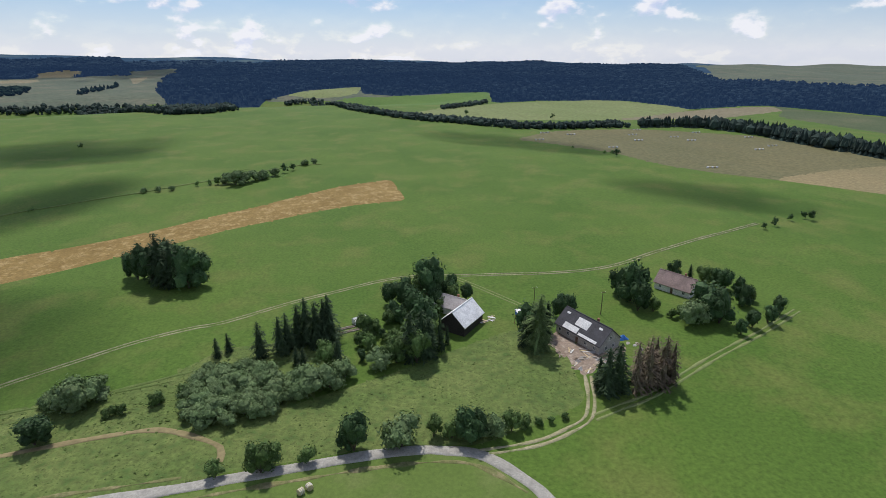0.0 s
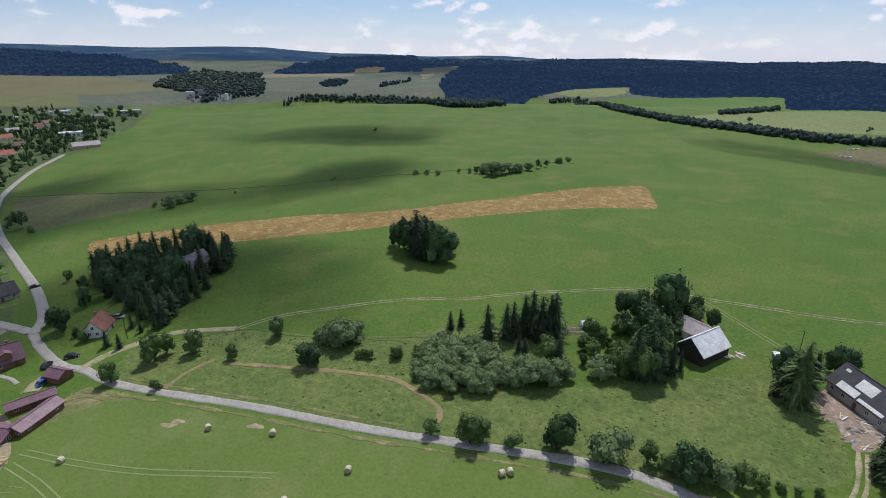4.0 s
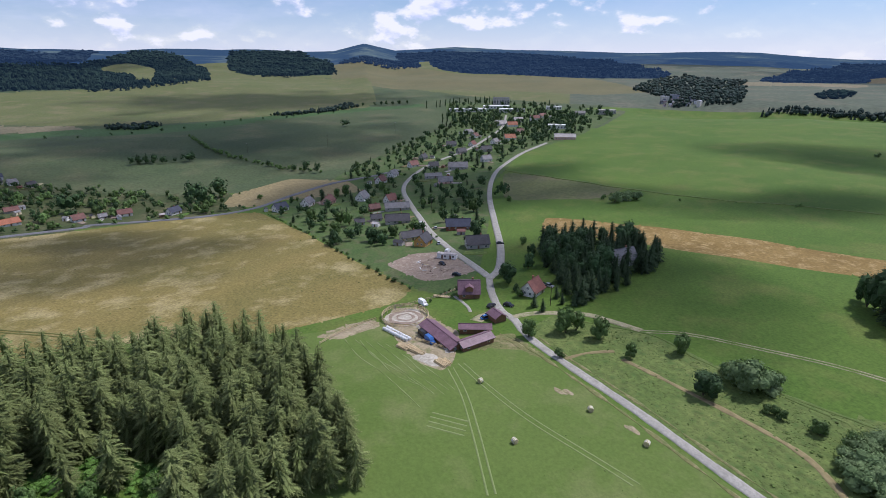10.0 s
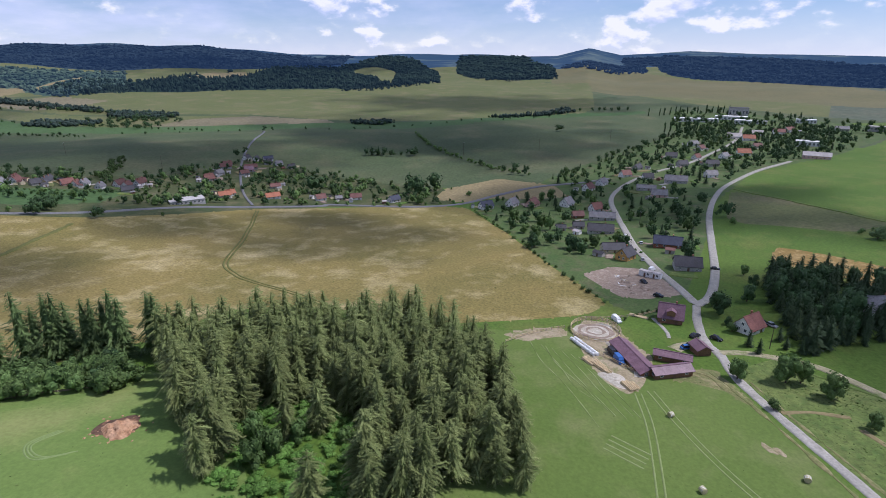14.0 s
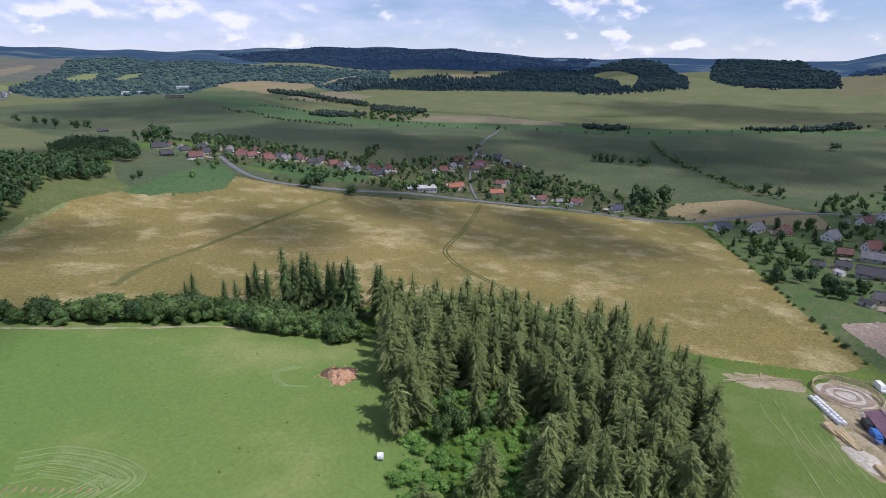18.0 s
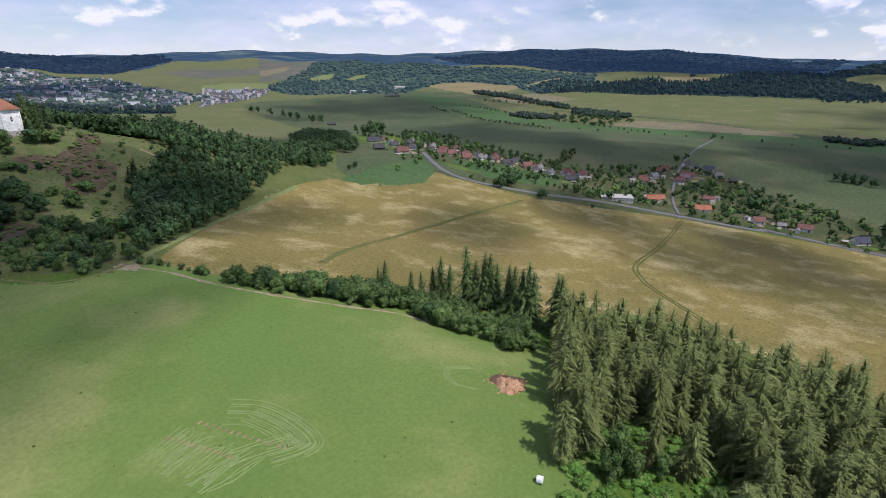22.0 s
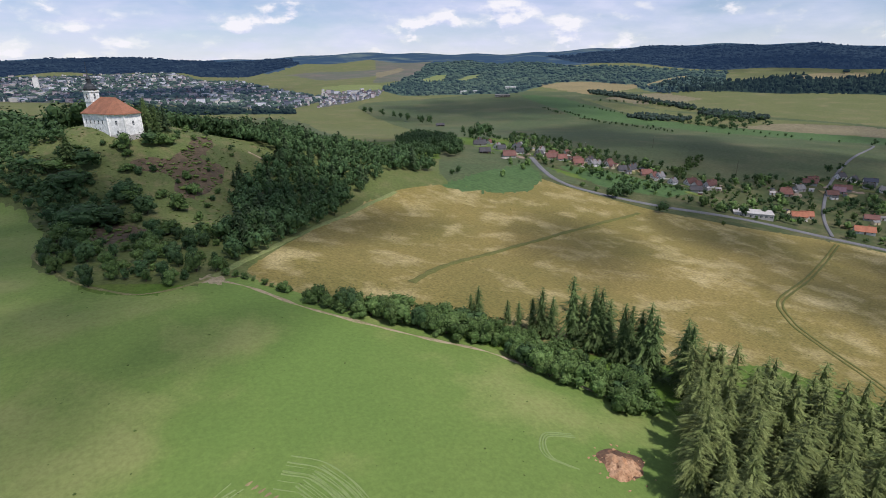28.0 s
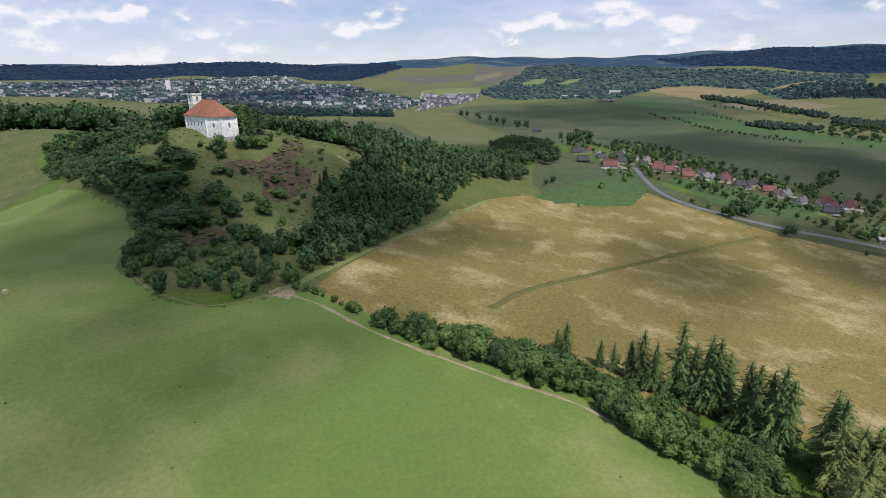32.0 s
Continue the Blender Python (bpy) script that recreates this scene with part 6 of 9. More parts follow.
plant("dark_broadleaf_tree", 9.6, -257.2, 8.6, 2.70, group="bushes on the hill")
plant("dark_broadleaf_tree", 3.3, -257.0, 7.6, 2.60, group="bushes on the hill")
plant("dark_broadleaf_tree", 15.2, -261.2, 7.1, 2.86, group="bushes on the hill")
plant("green_shrub", -0.4, -259.4, 5.5, 1.63, group="bushes on the hill")
plant("green_shrub", 20.4, -305.5, 4.8, 2.76, group="bushes on the hill")
plant("dark_broadleaf_tree", 28.9, -309.9, 6.0, 3.00, group="bushes on the hill")
plant("green_shrub", -18.1, -242.7, 5.5, 1.54, group="bushes on the hill")
plant("green_shrub", -18.7, -281.1, 3.7, 1.71, group="bushes on the hill")
plant("green_shrub", -31.4, -285.8, 5.2, 1.44, group="bushes on the hill")
plant("green_shrub", -1.8, -315.0, 1.8, 2.12, group="bushes on the hill")
plant("green_shrub", -29.5, -330.3, 2.0, 2.32, group="bushes on the hill")
plant("edge_spruce", -17.7, -338.4, 15.2, group="spruces behind the church")
plant("dark_spruce", -20.5, -343.6, 11.9, group="spruces behind the church")
plant("dark_spruce", -23.9, -347.6, 9.8, group="spruces behind the church")
plant("dark_spruce", -52.0, -1091.6, 25.8, group="spruces behind the church")
plant("dark_spruce", -14.8, -340.1, 10.3, group="spruces behind the church")
plant("dark_spruce", 98.4, -1210.1, 30.0, group="spruces behind the church")
plant("dark_spruce", 109.0, -1214.1, 29.4, group="spruces behind the church")
plant("dark_broadleaf_tree", -70.5, -1097.6, 22.3, group="spruces behind the church")
plant("dark_broadleaf_tree", -91.1, -1069.4, 21.1, group="spruces behind the church")


# ---------------------------------------------------------------- woods and groves
NEAR = GROVES["near_forest"]
grove(NEAR, 5.3, ["spruce"], 11.5, 20.0, 11, avoid=[GROVES["clearing"]], group="spruce plantation")
spots, g4 = scatter(GROVES["clearing"], 3.3, 5)
for k, (x, y) in enumerate(spots):
    if k % 29 == 11:
        plant("spruce", x, y, g4.uniform(11, 16), 1.1, "spruce plantation")
    elif k % 13 == 3:
        plant("broadleaf_tree", x, y, g4.uniform(4, 8), 0.9, "undergrowth of the clearing")
    else:
        plant("bright_shrub", x, y, g4.uniform(0.7, 2.2), 1.7, "undergrowth of the clearing")
for x, y, h in ((-3.5, 146, 11), (-0.8, 147.5, 12.5), (1.2, 150.5, 7), (-22, 160, 4.5)):
    plant("dark_spruce", x, y, h, 0.7, "trees of the farm garden", "slim dark conifer before the barn")
grove(GROVES["farm_garden"], 7.0, ["broadleaf_tree", "dark_broadleaf_tree", "green_shrub"], 3.0, 8.5, 20, group="trees of the farm garden", keep=0.55)
grove(GROVES["willow_thicket"], 4.3, ["willow_shrub"], 4.0, 6.0, 21, group="willow thicket", wide=1.15)
grove(GROVES["house_wood"], 6.0, ["dark_spruce", "dark_spruce", "dark_broadleaf_tree"], 8, 14, 22, avoid=[GROVES["house_gap"]], group="dark wood by the house")
mass("slope_wood", GROVES["slope_wood"], 6.6, ["dark_broadleaf_tree", "dark_broadleaf_tree", "dark_spruce"], 7, 12, 23, "dense dark wood on the hill slope", 1.1)
grove(GROVES["hill_foot"], 5.6, ["dark_broadleaf_tree", "green_shrub", "dark_broadleaf_tree", "broadleaf_tree"], 2.5, 6.5, 24, avoid=[FIELDS["hill_rock_b"]], group="bushes at the hill foot", wide=1.15, keep=0.72)
mass("slope_spruces", GROVES["slope_wood"], 15.0, ["dark_spruce"], 9, 15, 34, "dark spruces rising from the slope wood", 1.1)
mass("flank_bushes", GROVES["hill_flank"], 5.6, ["dark_broadleaf_tree"], 3.5, 7.0, 25, "dense bushes on the flank of the church hill", 1.35)
mass("field_wood", GROVES["field_wood"], 9.5, ["dark_broadleaf_tree"], 16, 23, 35, "tall dark wood behind the yellow field", 1.1)
mass("field_wood_spruces", GROVES["field_wood"], 17.0, ["dark_spruce"], 13, 18, 36, "dark spruces in the wood behind the field", 1.1)
mass("hill_wood", GROVES["hill_back"], 8.0, ["dark_broadleaf_tree", "dark_broadleaf_tree", "dark_spruce"], 13, 19, 26, "dark wood behind the church", 1.15)
grove(FIELDS["hill_turf"], 10.0, ["green_shrub", "dark_broadleaf_tree"], 1.6, 4.4, 27, group="bushes on the hill", wide=1.3, keep=0.55)
grove(GROVES["hedge"], 3.7, ["broadleaf_tree", "broadleaf_tree", "dark_broadleaf_tree", "green_shrub"], 3.4, 7.5, 28, group="hedge along the field", wide=1.2)
grove(GROVES["hedge_b"], 4.6, ["broadleaf_tree", "green_shrub", "dark_broadleaf_tree"], 3.0, 6.5, 29, group="hedge along the field", wide=1.1)
grove(GROVES["copse"], 10.0, ["dark_broadleaf_tree"], 8, 12, 30, group="copse below the ridge", wide=1.2)
grove(GROVES["copse_b"], 15.0, ["dark_broadleaf_tree"], 6, 10, 31, group="bushes by the stream", wide=1.4, keep=0.6)
grove(GROVES["spinney"], 8.0, ["broadleaf_tree"], 5, 8, 32, group="row of bushes", wide=1.2)
grove(GROVES["street_wood"], 7.0, ["dark_broadleaf_tree"], 8, 11, 33, wide=1.1)

open_fields = [FIELDS[k] for k in FIELDS if k.startswith("far_field") and k[10:] not in ("hazy_a", "hazy_c", "slope", "stream_meadow", "brown_slope")]
WOOD_WORDS = {
    "north_ridge": ("dark forest on the low northern ridge", 0.7, 9), "north": ("broad dark forest over the northern hills", 0.7, 9), "copse_n": ("dark copse on the grey-green slope", 0.5, 9),
    "copse_n2": ("dark copse between distant fields", 0.5, 9), "ridge_east": ("dark forest ridge behind the far village", 0.7, 11), "ridge_north_east": ("dark forest ridge over the valley", 0.7, 10),
    "slope_wood_far": ("small wood on the far slope", 0.7, 12), "knoll_wood": ("dark wood on the far knoll", 0.7, 12), "west_knoll": ("dark forest over the western pasture", 0.7, 12),
    "valley_trees": ("trees in the valley beyond the village", 0.3, 8), "valley_wood": ("mixed green woodland in the valley", 0.45, 10), "range_west": ("dark forest on the western range", 0.7, 11),
    "front_wood": ("dark spruce forest edge above the fields", 0.85, 13), "right_wood": ("dark forest ridge over the pasture", 0.7, 13), "town_hills": ("forest on the hills behind the town", 0.7, 10),
    "town_rim": ("trees at the edge of the town", 0.3, 9), "valley_belt": ("belt of trees behind the meadow crest", 0.4, 9), "hedge_belt": ("belt of bushes and trees between fields", 0.25, 7),
    "field_belt": ("short tree line between two meadows", 0.3, 6), "spruce_belt": ("dark spruce belt between the fields", 0.9, 11), "stream_belt": ("dark bushes along the valley stream", 0.1, 9),
    "stream_copse": ("round bushes beside the stream", 0.0, 7), "stream_copse_b": ("round bushes beside the stream", 0.0, 8), "strip_bushes": ("dark bushes along the valley road", 0.1, 7),
    "strip_bushes_b": ("dark trees along the valley road", 0.3, 8),
}
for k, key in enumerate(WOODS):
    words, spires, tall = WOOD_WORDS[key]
    # all but the nearer belts carry haze as blue emission
    mat = "hazy_valley_woods" if key == "valley_wood" else "hazy_far_woods" if key.endswith(GREEN_WOODS) else "woods" if "belt" in key or "bushes" in key or "stream" in key or key == "valley_trees" else "hazy_range_woods"
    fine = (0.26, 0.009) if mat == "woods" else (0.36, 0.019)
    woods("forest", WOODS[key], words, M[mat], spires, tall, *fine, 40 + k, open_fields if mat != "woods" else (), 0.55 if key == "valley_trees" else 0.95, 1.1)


def tussocks(name, outline, count, seed, low, high, mat, label):
    """Small weedy tufts strewn over a field, as one thing."""
    g = np.random.default_rng(seed)
    p = np.array(outline)
    lo, hi = p.min(0), p.max(0)
    x, y = g.uniform(lo[0], hi[0], count * 4), g.uniform(lo[1], hi[1], count * 4)
    ok = inside(x, y, outline)
    x, y = x[ok][:count], y[ok][:count]
    tv, tf = low_leafy()
    h = g.uniform(low, high, len(x)) * np.where(g.uniform(size=len(x)) < 0.1, 1.8, 1.0)
    px = tv[:, 0] * h[:, None] * 3.2 * g.uniform(0.6, 1.3, (len(x), len(tv))) + x[:, None]
    py = tv[:, 1] * h[:, None] * 3.2 * g.uniform(0.6, 1.3, (len(x), len(tv))) + y[:, None]
    pz = tv[:, 2] * h[:, None] * g.uniform(0.8, 1.2, (len(x), len(tv))) + ground_z(x, y)[:, None] - 0.05
    sheet(name, np.stack([px, py, pz], -1).reshape(-1, 3), (tf[None] + (np.arange(len(x)) * len(tv))[:, None, None]).reshape(-1, 3), mat, label, "grass", "stuff", smooth=False)


tussocks("weed_tufts", FIELDS["dry_field"], 1300, 81, 0.08, 0.2, M["weeds"], "small dark weed tufts over the dry field")
tussocks("grass_tufts", FIELDS["south_meadow"], 1100, 82, 0.05, 0.15, M["tuft"], "low dark grass tufts over the pasture")
tussocks("grass_tufts", FIELDS["mown_meadow"], 500, 83, 0.05, 0.13, M["tuft"], "low dark grass tufts over the mown meadow")
tussocks("weed_tufts", FIELDS["rough_upper"], 2000, 88, 0.07, 0.24, M["tuft"], "coarse weed tufts below the farm track")
tussocks("weed_tufts", FIELDS["rough_meadow"], 4200, 84, 0.05, 0.18, M["tuft"], "coarse weed tufts over the rough meadow")
tussocks("weed_tufts", FIELDS["hill_turf"], 900, 85, 0.2, 0.5, M["tuft"], "coarse tufts over the dry hill turf")
tussocks("weed_tufts", FIELDS["hill_rock"], 160, 86, 0.3, 0.8, M["tuft"], "coarse weeds on the bare quarry face")
tussocks("weed_tufts", FIELDS["hill_rock_b"], 60, 87, 0.3, 0.8, M["tuft"], "coarse weeds on the rock outcrop")
# ---------------------------------------------------------------- buildings
def plain(name, col, rough=0.8, small=3.0, big=0.5, relief=0.15, metal=0.0, spread=0.12, spec=0.3):
    a = tuple(c * (1 - spread) for c in col)
    b = tuple(c * (1 + spread) for c in col)
    return material(name, a, b, big, small, rough, relief, metal, spec=spec, per_object=0.06)


def tiled(name, col, rough=0.7):
    """Roof covering in courses: a fine wave across the slope breaks up the colour and the relief."""
    m = plain(name, col, rough, 2.5, 0.35, 0.3, spread=0.16)
    return m


WALLS = {"white": plain("white_render", (0.72, 0.70, 0.66)), "pink": plain("pinkish_render", (0.55, 0.36, 0.29)), "beige": plain("beige_render", (0.58, 0.50, 0.34)),
         "ochre": plain("ochre_render", (0.55, 0.31, 0.10)), "brownwood": plain("brown_boards", (0.20, 0.11, 0.06)), "darkwood": plain("dark_boards", (0.045, 0.038, 0.032)),
         "greyplaster": plain("grey_plaster", (0.38, 0.36, 0.33)), "rustwood": plain("rust_red_boards", (0.23, 0.085, 0.05)), "brick": plain("red_brick", (0.30, 0.14, 0.09))}
ROOFS = {"navy": tiled("blue_black_tiles", (0.042, 0.048, 0.075)), "grey": tiled("weathered_grey_roofing", (0.20, 0.19, 0.19)), "brownred": tiled("brown_red_tiles", (0.150, 0.070, 0.058)),
         "red": tiled("red_tiles", (0.185, 0.078, 0.062)), "orange": tiled("orange_tiles", (0.33, 0.125, 0.070)), "dark": tiled("dark_slate", (0.058, 0.056, 0.062)),
         "maroon": tiled("maroon_sheet_roofing", (0.185, 0.105, 0.128), 0.5), "whitemetal": plain("pale_sheet_roofing", (0.80, 0.79, 0.77), 0.5), "old": tiled("old_brown_tiles", (0.23, 0.165, 0.145)), "pale": tiled("pale_roofing", (0.42, 0.38, 0.36))}
ROOF_WORD = {"navy": "blue-black tiled", "grey": "weathered grey", "brownred": "brown-red tiled", "red": "bright red tiled", "orange": "orange tiled", "dark": "dark slate",
             "maroon": "maroon sheet", "whitemetal": "pale metal", "pale": "pale grey", "old": "faded brown"}
WALL_WORD = {"white": "white-rendered", "pink": "pinkish", "beige": "beige", "ochre": "orange-ochre", "brownwood": "brown timber", "darkwood": "dark timber",
             "greyplaster": "grey-plastered", "rustwood": "rust-red timber", "brick": "brick"}
GLASS = plain("window_glass", (0.05, 0.06, 0.07), 0.08, spec=0.6, relief=0.0)
TRIM = plain("white_trim", (0.70, 0.69, 0.66), 0.6)
DOOR = plain("brown_door", (0.14, 0.08, 0.05), 0.6)
CONCRETE = plain("raw_concrete", (0.42, 0.40, 0.38), 0.85)


def window_mesh():
    bm = boxes((-0.55, -0.05, 0.0, 0.55, 0.04, 0.09), (-0.55, -0.05, 1.16, 0.55, 0.04, 1.25), (-0.55, -0.05, 0.09, -0.46, 0.04, 1.16),
               (0.46, -0.05, 0.09, 0.55, 0.04, 1.16), (-0.04, -0.05, 0.09, 0.04, 0.03, 1.16))
    frame_me = bpy.data.meshes.new("window_frame")
    bm.to_mesh(frame_me), bm.free()
    frame_me.materials.append(TRIM)
    bm = boxes((-0.46, -0.03, 0.09, 0.46, 0.0, 1.16))
    pane_me = bpy.data.meshes.new("pane")
    bm.to_mesh(pane_me), bm.free()
    pane_me.materials.append(GLASS)
    return frame_me, pane_me


FRAME_ME, PANE_ME = window_mesh()


def put_window(parent, x, y, z, turn, sx=1.0, sz=1.0, near=False):
    w = part("window", FRAME_ME, None, parent)
    w.matrix_basis = pose(x, y, z, 0, 0, turn) @ Matrix.Diagonal((sx, 1, sz, 1))
    part("pane", PANE_ME, None, w)
    return w


def gable_walls(L, W, h, rh, sink=1.2):
    """Four walls with gables, ridge along x."""
    bm = bmesh.new()
    v = [bm.verts.new(p) for p in ((-L / 2, -W / 2, -sink), (L / 2, -W / 2, -sink), (L / 2, W / 2, -sink), (-L / 2, W / 2, -sink),
                                   (-L / 2, -W / 2, h), (L / 2, -W / 2, h), (L / 2, W / 2, h), (-L / 2, W / 2, h), (-L / 2, 0, h + rh), (L / 2, 0, h + rh))]
    for f in ((0, 1, 5, 4), (2, 3, 7, 6), (1, 2, 6, 9, 5), (3, 0, 4, 8, 7), (0, 3, 2, 1), (4, 5, 9, 8), (6, 7, 8, 9)):
        bm.faces.new([v[i] for i in f])
    return bm


def roof_slab(L, W, h, rh, side, over=0.5, thick=0.22):
    """One slope of a gable roof, with thickness and eaves."""
    bm = bmesh.new()
    k = rh / (W / 2)
    ye, ze = side * (W / 2 + over), h - k * over
    x0, x1 = -L / 2 - over, L / 2 + over
    pts = []
    for x in (x0, x1):
        pts += [(x, 0, h + rh + 0.05), (x, ye, ze + 0.05), (x, ye, ze + 0.05 + thick), (x, 0, h + rh + 0.05 + thick)]
    v = [bm.verts.new(p) for p in pts]
    for f in ((0, 1, 2, 3), (7, 6, 5, 4), (0, 4, 5, 1), (1, 5, 6, 2), (2, 6, 7, 3), (3, 7, 4, 0)):
        bm.faces.new([v[i] for i in f])
    bmesh.ops.recalc_face_normals(bm, faces=bm.faces)
    return bm


house_spots = []


def house(x, y, turn, L, W, h, rh, wall, roof, where, group="", label="", name="house", chimney=True, windows=True):
    words = label or "%s house with %s roof %s" % (WALL_WORD[wall], ROOF_WORD[roof], where)
    e = thing(name, x, y, turn, words, "house", group)
    part("wall", gable_walls(L, W, h, rh), WALLS[wall], e)
    for side in (-1, 1):
        part("roof", roof_slab(L, W, h, rh, side), ROOFS[roof], e)
    bm = boxes((-L / 2 - 0.45, -0.16, h + rh + 0.2, L / 2 + 0.45, 0.16, h + rh + 0.38))
    part("ridge_cap", bm, ROOFS[roof], e)
    if chimney:
        bm = boxes((L * 0.18 - 0.3, 0.5, h + rh * 0.55, L * 0.18 + 0.3, 1.1, h + rh + 0.9), (L * 0.18 - 0.36, 0.44, h + rh + 0.9, L * 0.18 + 0.36, 1.16, h + rh + 1.02))
        part("chimney", bm, WALLS["brick"], e)
    if windows:
        n = max(2, int(L / 3.6))
        for side in (-1, 1):
            for i in range(n):
                px = -L / 2 + (i + 0.5) * L / n
                if side < 0 and i == n // 2:
                    d = part("door", boxes((px - 0.5, -W / 2 - 0.06, 0.0, px + 0.5, -W / 2 + 0.1, 2.05)), DOOR, e)
                    continue
                put_window(e, px, side * (W / 2 + 0.01), 0.95, 0 if side < 0 else 180)
        for side in (-1, 1):
            put_window(e, side * (L / 2 + 0.01), -W * 0.18, 0.95, side * 90)
            put_window(e, side * (L / 2 + 0.01), W * 0.18, 0.95, side * 90)
            if rh > 3.4:
                put_window(e, side * (L / 2 + 0.01), 0, h + 0.55, side * 90)
    house_spots.append((x, y, max(L, W) * 0.62))
    return e


house(-426.5, -6.2, 121, 10.4, 7.8, 2.8, 3.5, "white", "navy", "by the village street", "houses of the village")
house(-432.7, 15.3, 148, 9.6, 7.8, 3, 3.9, "white", "grey", "by the village street", "houses of the village")
house(-429.2, 31.7, 146, 9.6, 7.8, 2.8, 3.9, "pink", "brownred", "by the village street", "houses of the village")
house(-424.1, 58.7, 142, 9.6, 7.8, 3, 4.3, "white", "grey", "by the village street", "houses of the village")
house(-403.8, 77.9, 119, 8.7, 7.4, 2.6, 3.9, "white", "red", "by the village street", "houses of the village")
house(-381.8, 61.0, 101, 7.8, 6.1, 2.3, 2.6, "brownwood", "brownred", "by the village street", "houses of the village")
house(-373.3, 76.6, 83, 17.4, 7, 2.6, 3, "greyplaster", "grey", "by the village street", "houses of the village")
house(-335.1, 68.6, 83, 15.7, 7.8, 2.6, 3.5, "greyplaster", "dark", "by the village street", "houses of the village")
house(-350.1, 56.9, 91, 7, 5.2, 2.3, 2.2, "greyplaster", "dark", "by the village street", "houses of the village")
house(-345.3, 44.8, 92, 6.1, 4.3, 2.2, 1.7, "greyplaster", "dark", "by the village street", "houses of the village")
house(-288.3, 66.6, 97, 12.2, 7.4, 2.6, 2.6, "beige", "dark", "by the village street", "houses of the village")
house(-272.9, 70.1, 137, 8.7, 7, 3, 3.5, "ochre", "dark", "by the village street", "houses of the village")
house(-297.6, 98.8, 76, 14.8, 7.8, 2.8, 3.5, "rustwood", "navy", "by the village street", "houses of the village")
house(-256.8, 96.1, 81, 12.2, 8.7, 2.8, 3.5, "greyplaster", "dark", "by the village street", "houses of the village")
house(-552.5, 132.8, 116, 10.4, 7.8, 2.8, 3.9, "white", "red", "in the far village", "houses of the far village")
house(-511.7, 102.2, 139, 9.6, 7.8, 3, 3.5, "white", "grey", "in the far village", "houses of the far village")
house(-490.0, 86.2, 140, 9.6, 7.8, 2.8, 3.9, "white", "brownred", "in the far village", "houses of the far village")
house(-507.3, 168.1, 77, 19.1, 10.4, 3.1, 3.9, "greyplaster", "grey", "in the far village", "houses of the far village")
house(-449.9, 137.2, 83, 12.2, 7.8, 2.6, 3.5, "pink", "grey", "in the far village", "houses of the far village")
house(-478.1, 134.0, 82, 15.7, 6.1, 2.4, 2.2, "greyplaster", "grey", "in the far village", "houses of the far village")
house(-593.6, 231.9, 89, 12.2, 8.7, 3, 3.5, "greyplaster", "dark", "in the far village", "houses of the far village")
house(-530.5, 207.7, 99, 10.4, 7.8, 3, 3.5, "white", "grey", "in the far village", "houses of the far village")
house(-661.7, 291.9, 81, 13.9, 9.6, 3.5, 4.3, "white", "orange", "in the far village", "houses of the far village")
house(-797.8, 355.4, 81, 15.7, 9.6, 3.5, 4.3, "white", "orange", "in the far village", "houses of the far village")
house(-861.3, 425.7, 79, 15.7, 10.4, 4.3, 4.3, "white", "red", "in the far village", "houses of the far village")
house(-891.6, 455.7, 103, 13.9, 9.6, 4.3, 4.3, "white", "red", "in the far village", "houses of the far village")
house(-617.7, 349.2, 65, 26.1, 10.4, 3.5, 3.5, "pink", "pale", "in the far village", "houses of the far village")
house(-658.6, 209.2, 82, 12.2, 8.7, 3, 3.5, "greyplaster", "dark", "in the far village", "houses of the far village")
house(-761.9, 268.8, 111, 12.2, 8.7, 3, 3.5, "white", "grey", "in the far village", "houses of the far village")
house(-829.7, 348.7, 77, 19.1, 10.4, 3.9, 4.3, "white", "pale", "in the far village", "houses of the far village")
house(-858.3, 393.2, 85, 15.7, 9.6, 3.9, 4.3, "white", "pale", "in the far village", "houses of the far village")
house(-714.8, 262.4, 130, 10.4, 7.8, 3, 3.5, "white", "brownred", "in the far village", "houses of the far village")
house(-598.9, 202.9, 101, 10.4, 7.8, 2.8, 3.5, "greyplaster", "dark", "in the far village", "houses of the far village")
house(-647.3, 264.8, 128, 10.4, 7.8, 2.8, 3.5, "white", "grey", "in the far village", "houses of the far village")
house(-718.3, 331.9, 95, 10.4, 7.8, 3, 3.5, "white", "brownred", "in the far village", "houses of the far village")
house(-887.8, 529.8, 69, 17.4, 10.4, 3.5, 3.5, "greyplaster", "grey", "in the far village", "houses of the far village")
house(-532.6, 149.8, 94, 9.6, 7, 2.6, 3.5, "white", "dark", "in the far village", "houses of the far village")
house(-589.2, 153.6, 135, 9.6, 7, 2.6, 3.5, "greyplaster", "dark", "in the far village", "houses of the far village")
house(-646.5, 233.9, 130, 9.6, 7, 2.6, 3.5, "white", "red", "in the far village", "houses of the far village")
house(-591.8, -284.7, 166, 7.7, 6.3, 2.4, 3.1, "white", "dark", "along the western road", "houses along the western road")
house(-598.3, -262.2, 124, 10.5, 6.3, 2.4, 2.4, "white", "navy", "along the western road", "houses along the western road")
house(-554.1, -263.6, 125, 12.6, 7, 2.4, 2.8, "greyplaster", "brownred", "along the western road", "houses along the western road")
house(-528.3, -258.9, 136, 8.4, 6.3, 2.2, 2.8, "greyplaster", "brownred", "along the western road", "houses along the western road")
house(-448.1, -196.3, 125, 11.9, 7.7, 2.2, 2.8, "white", "orange", "along the western road", "houses along the western road")
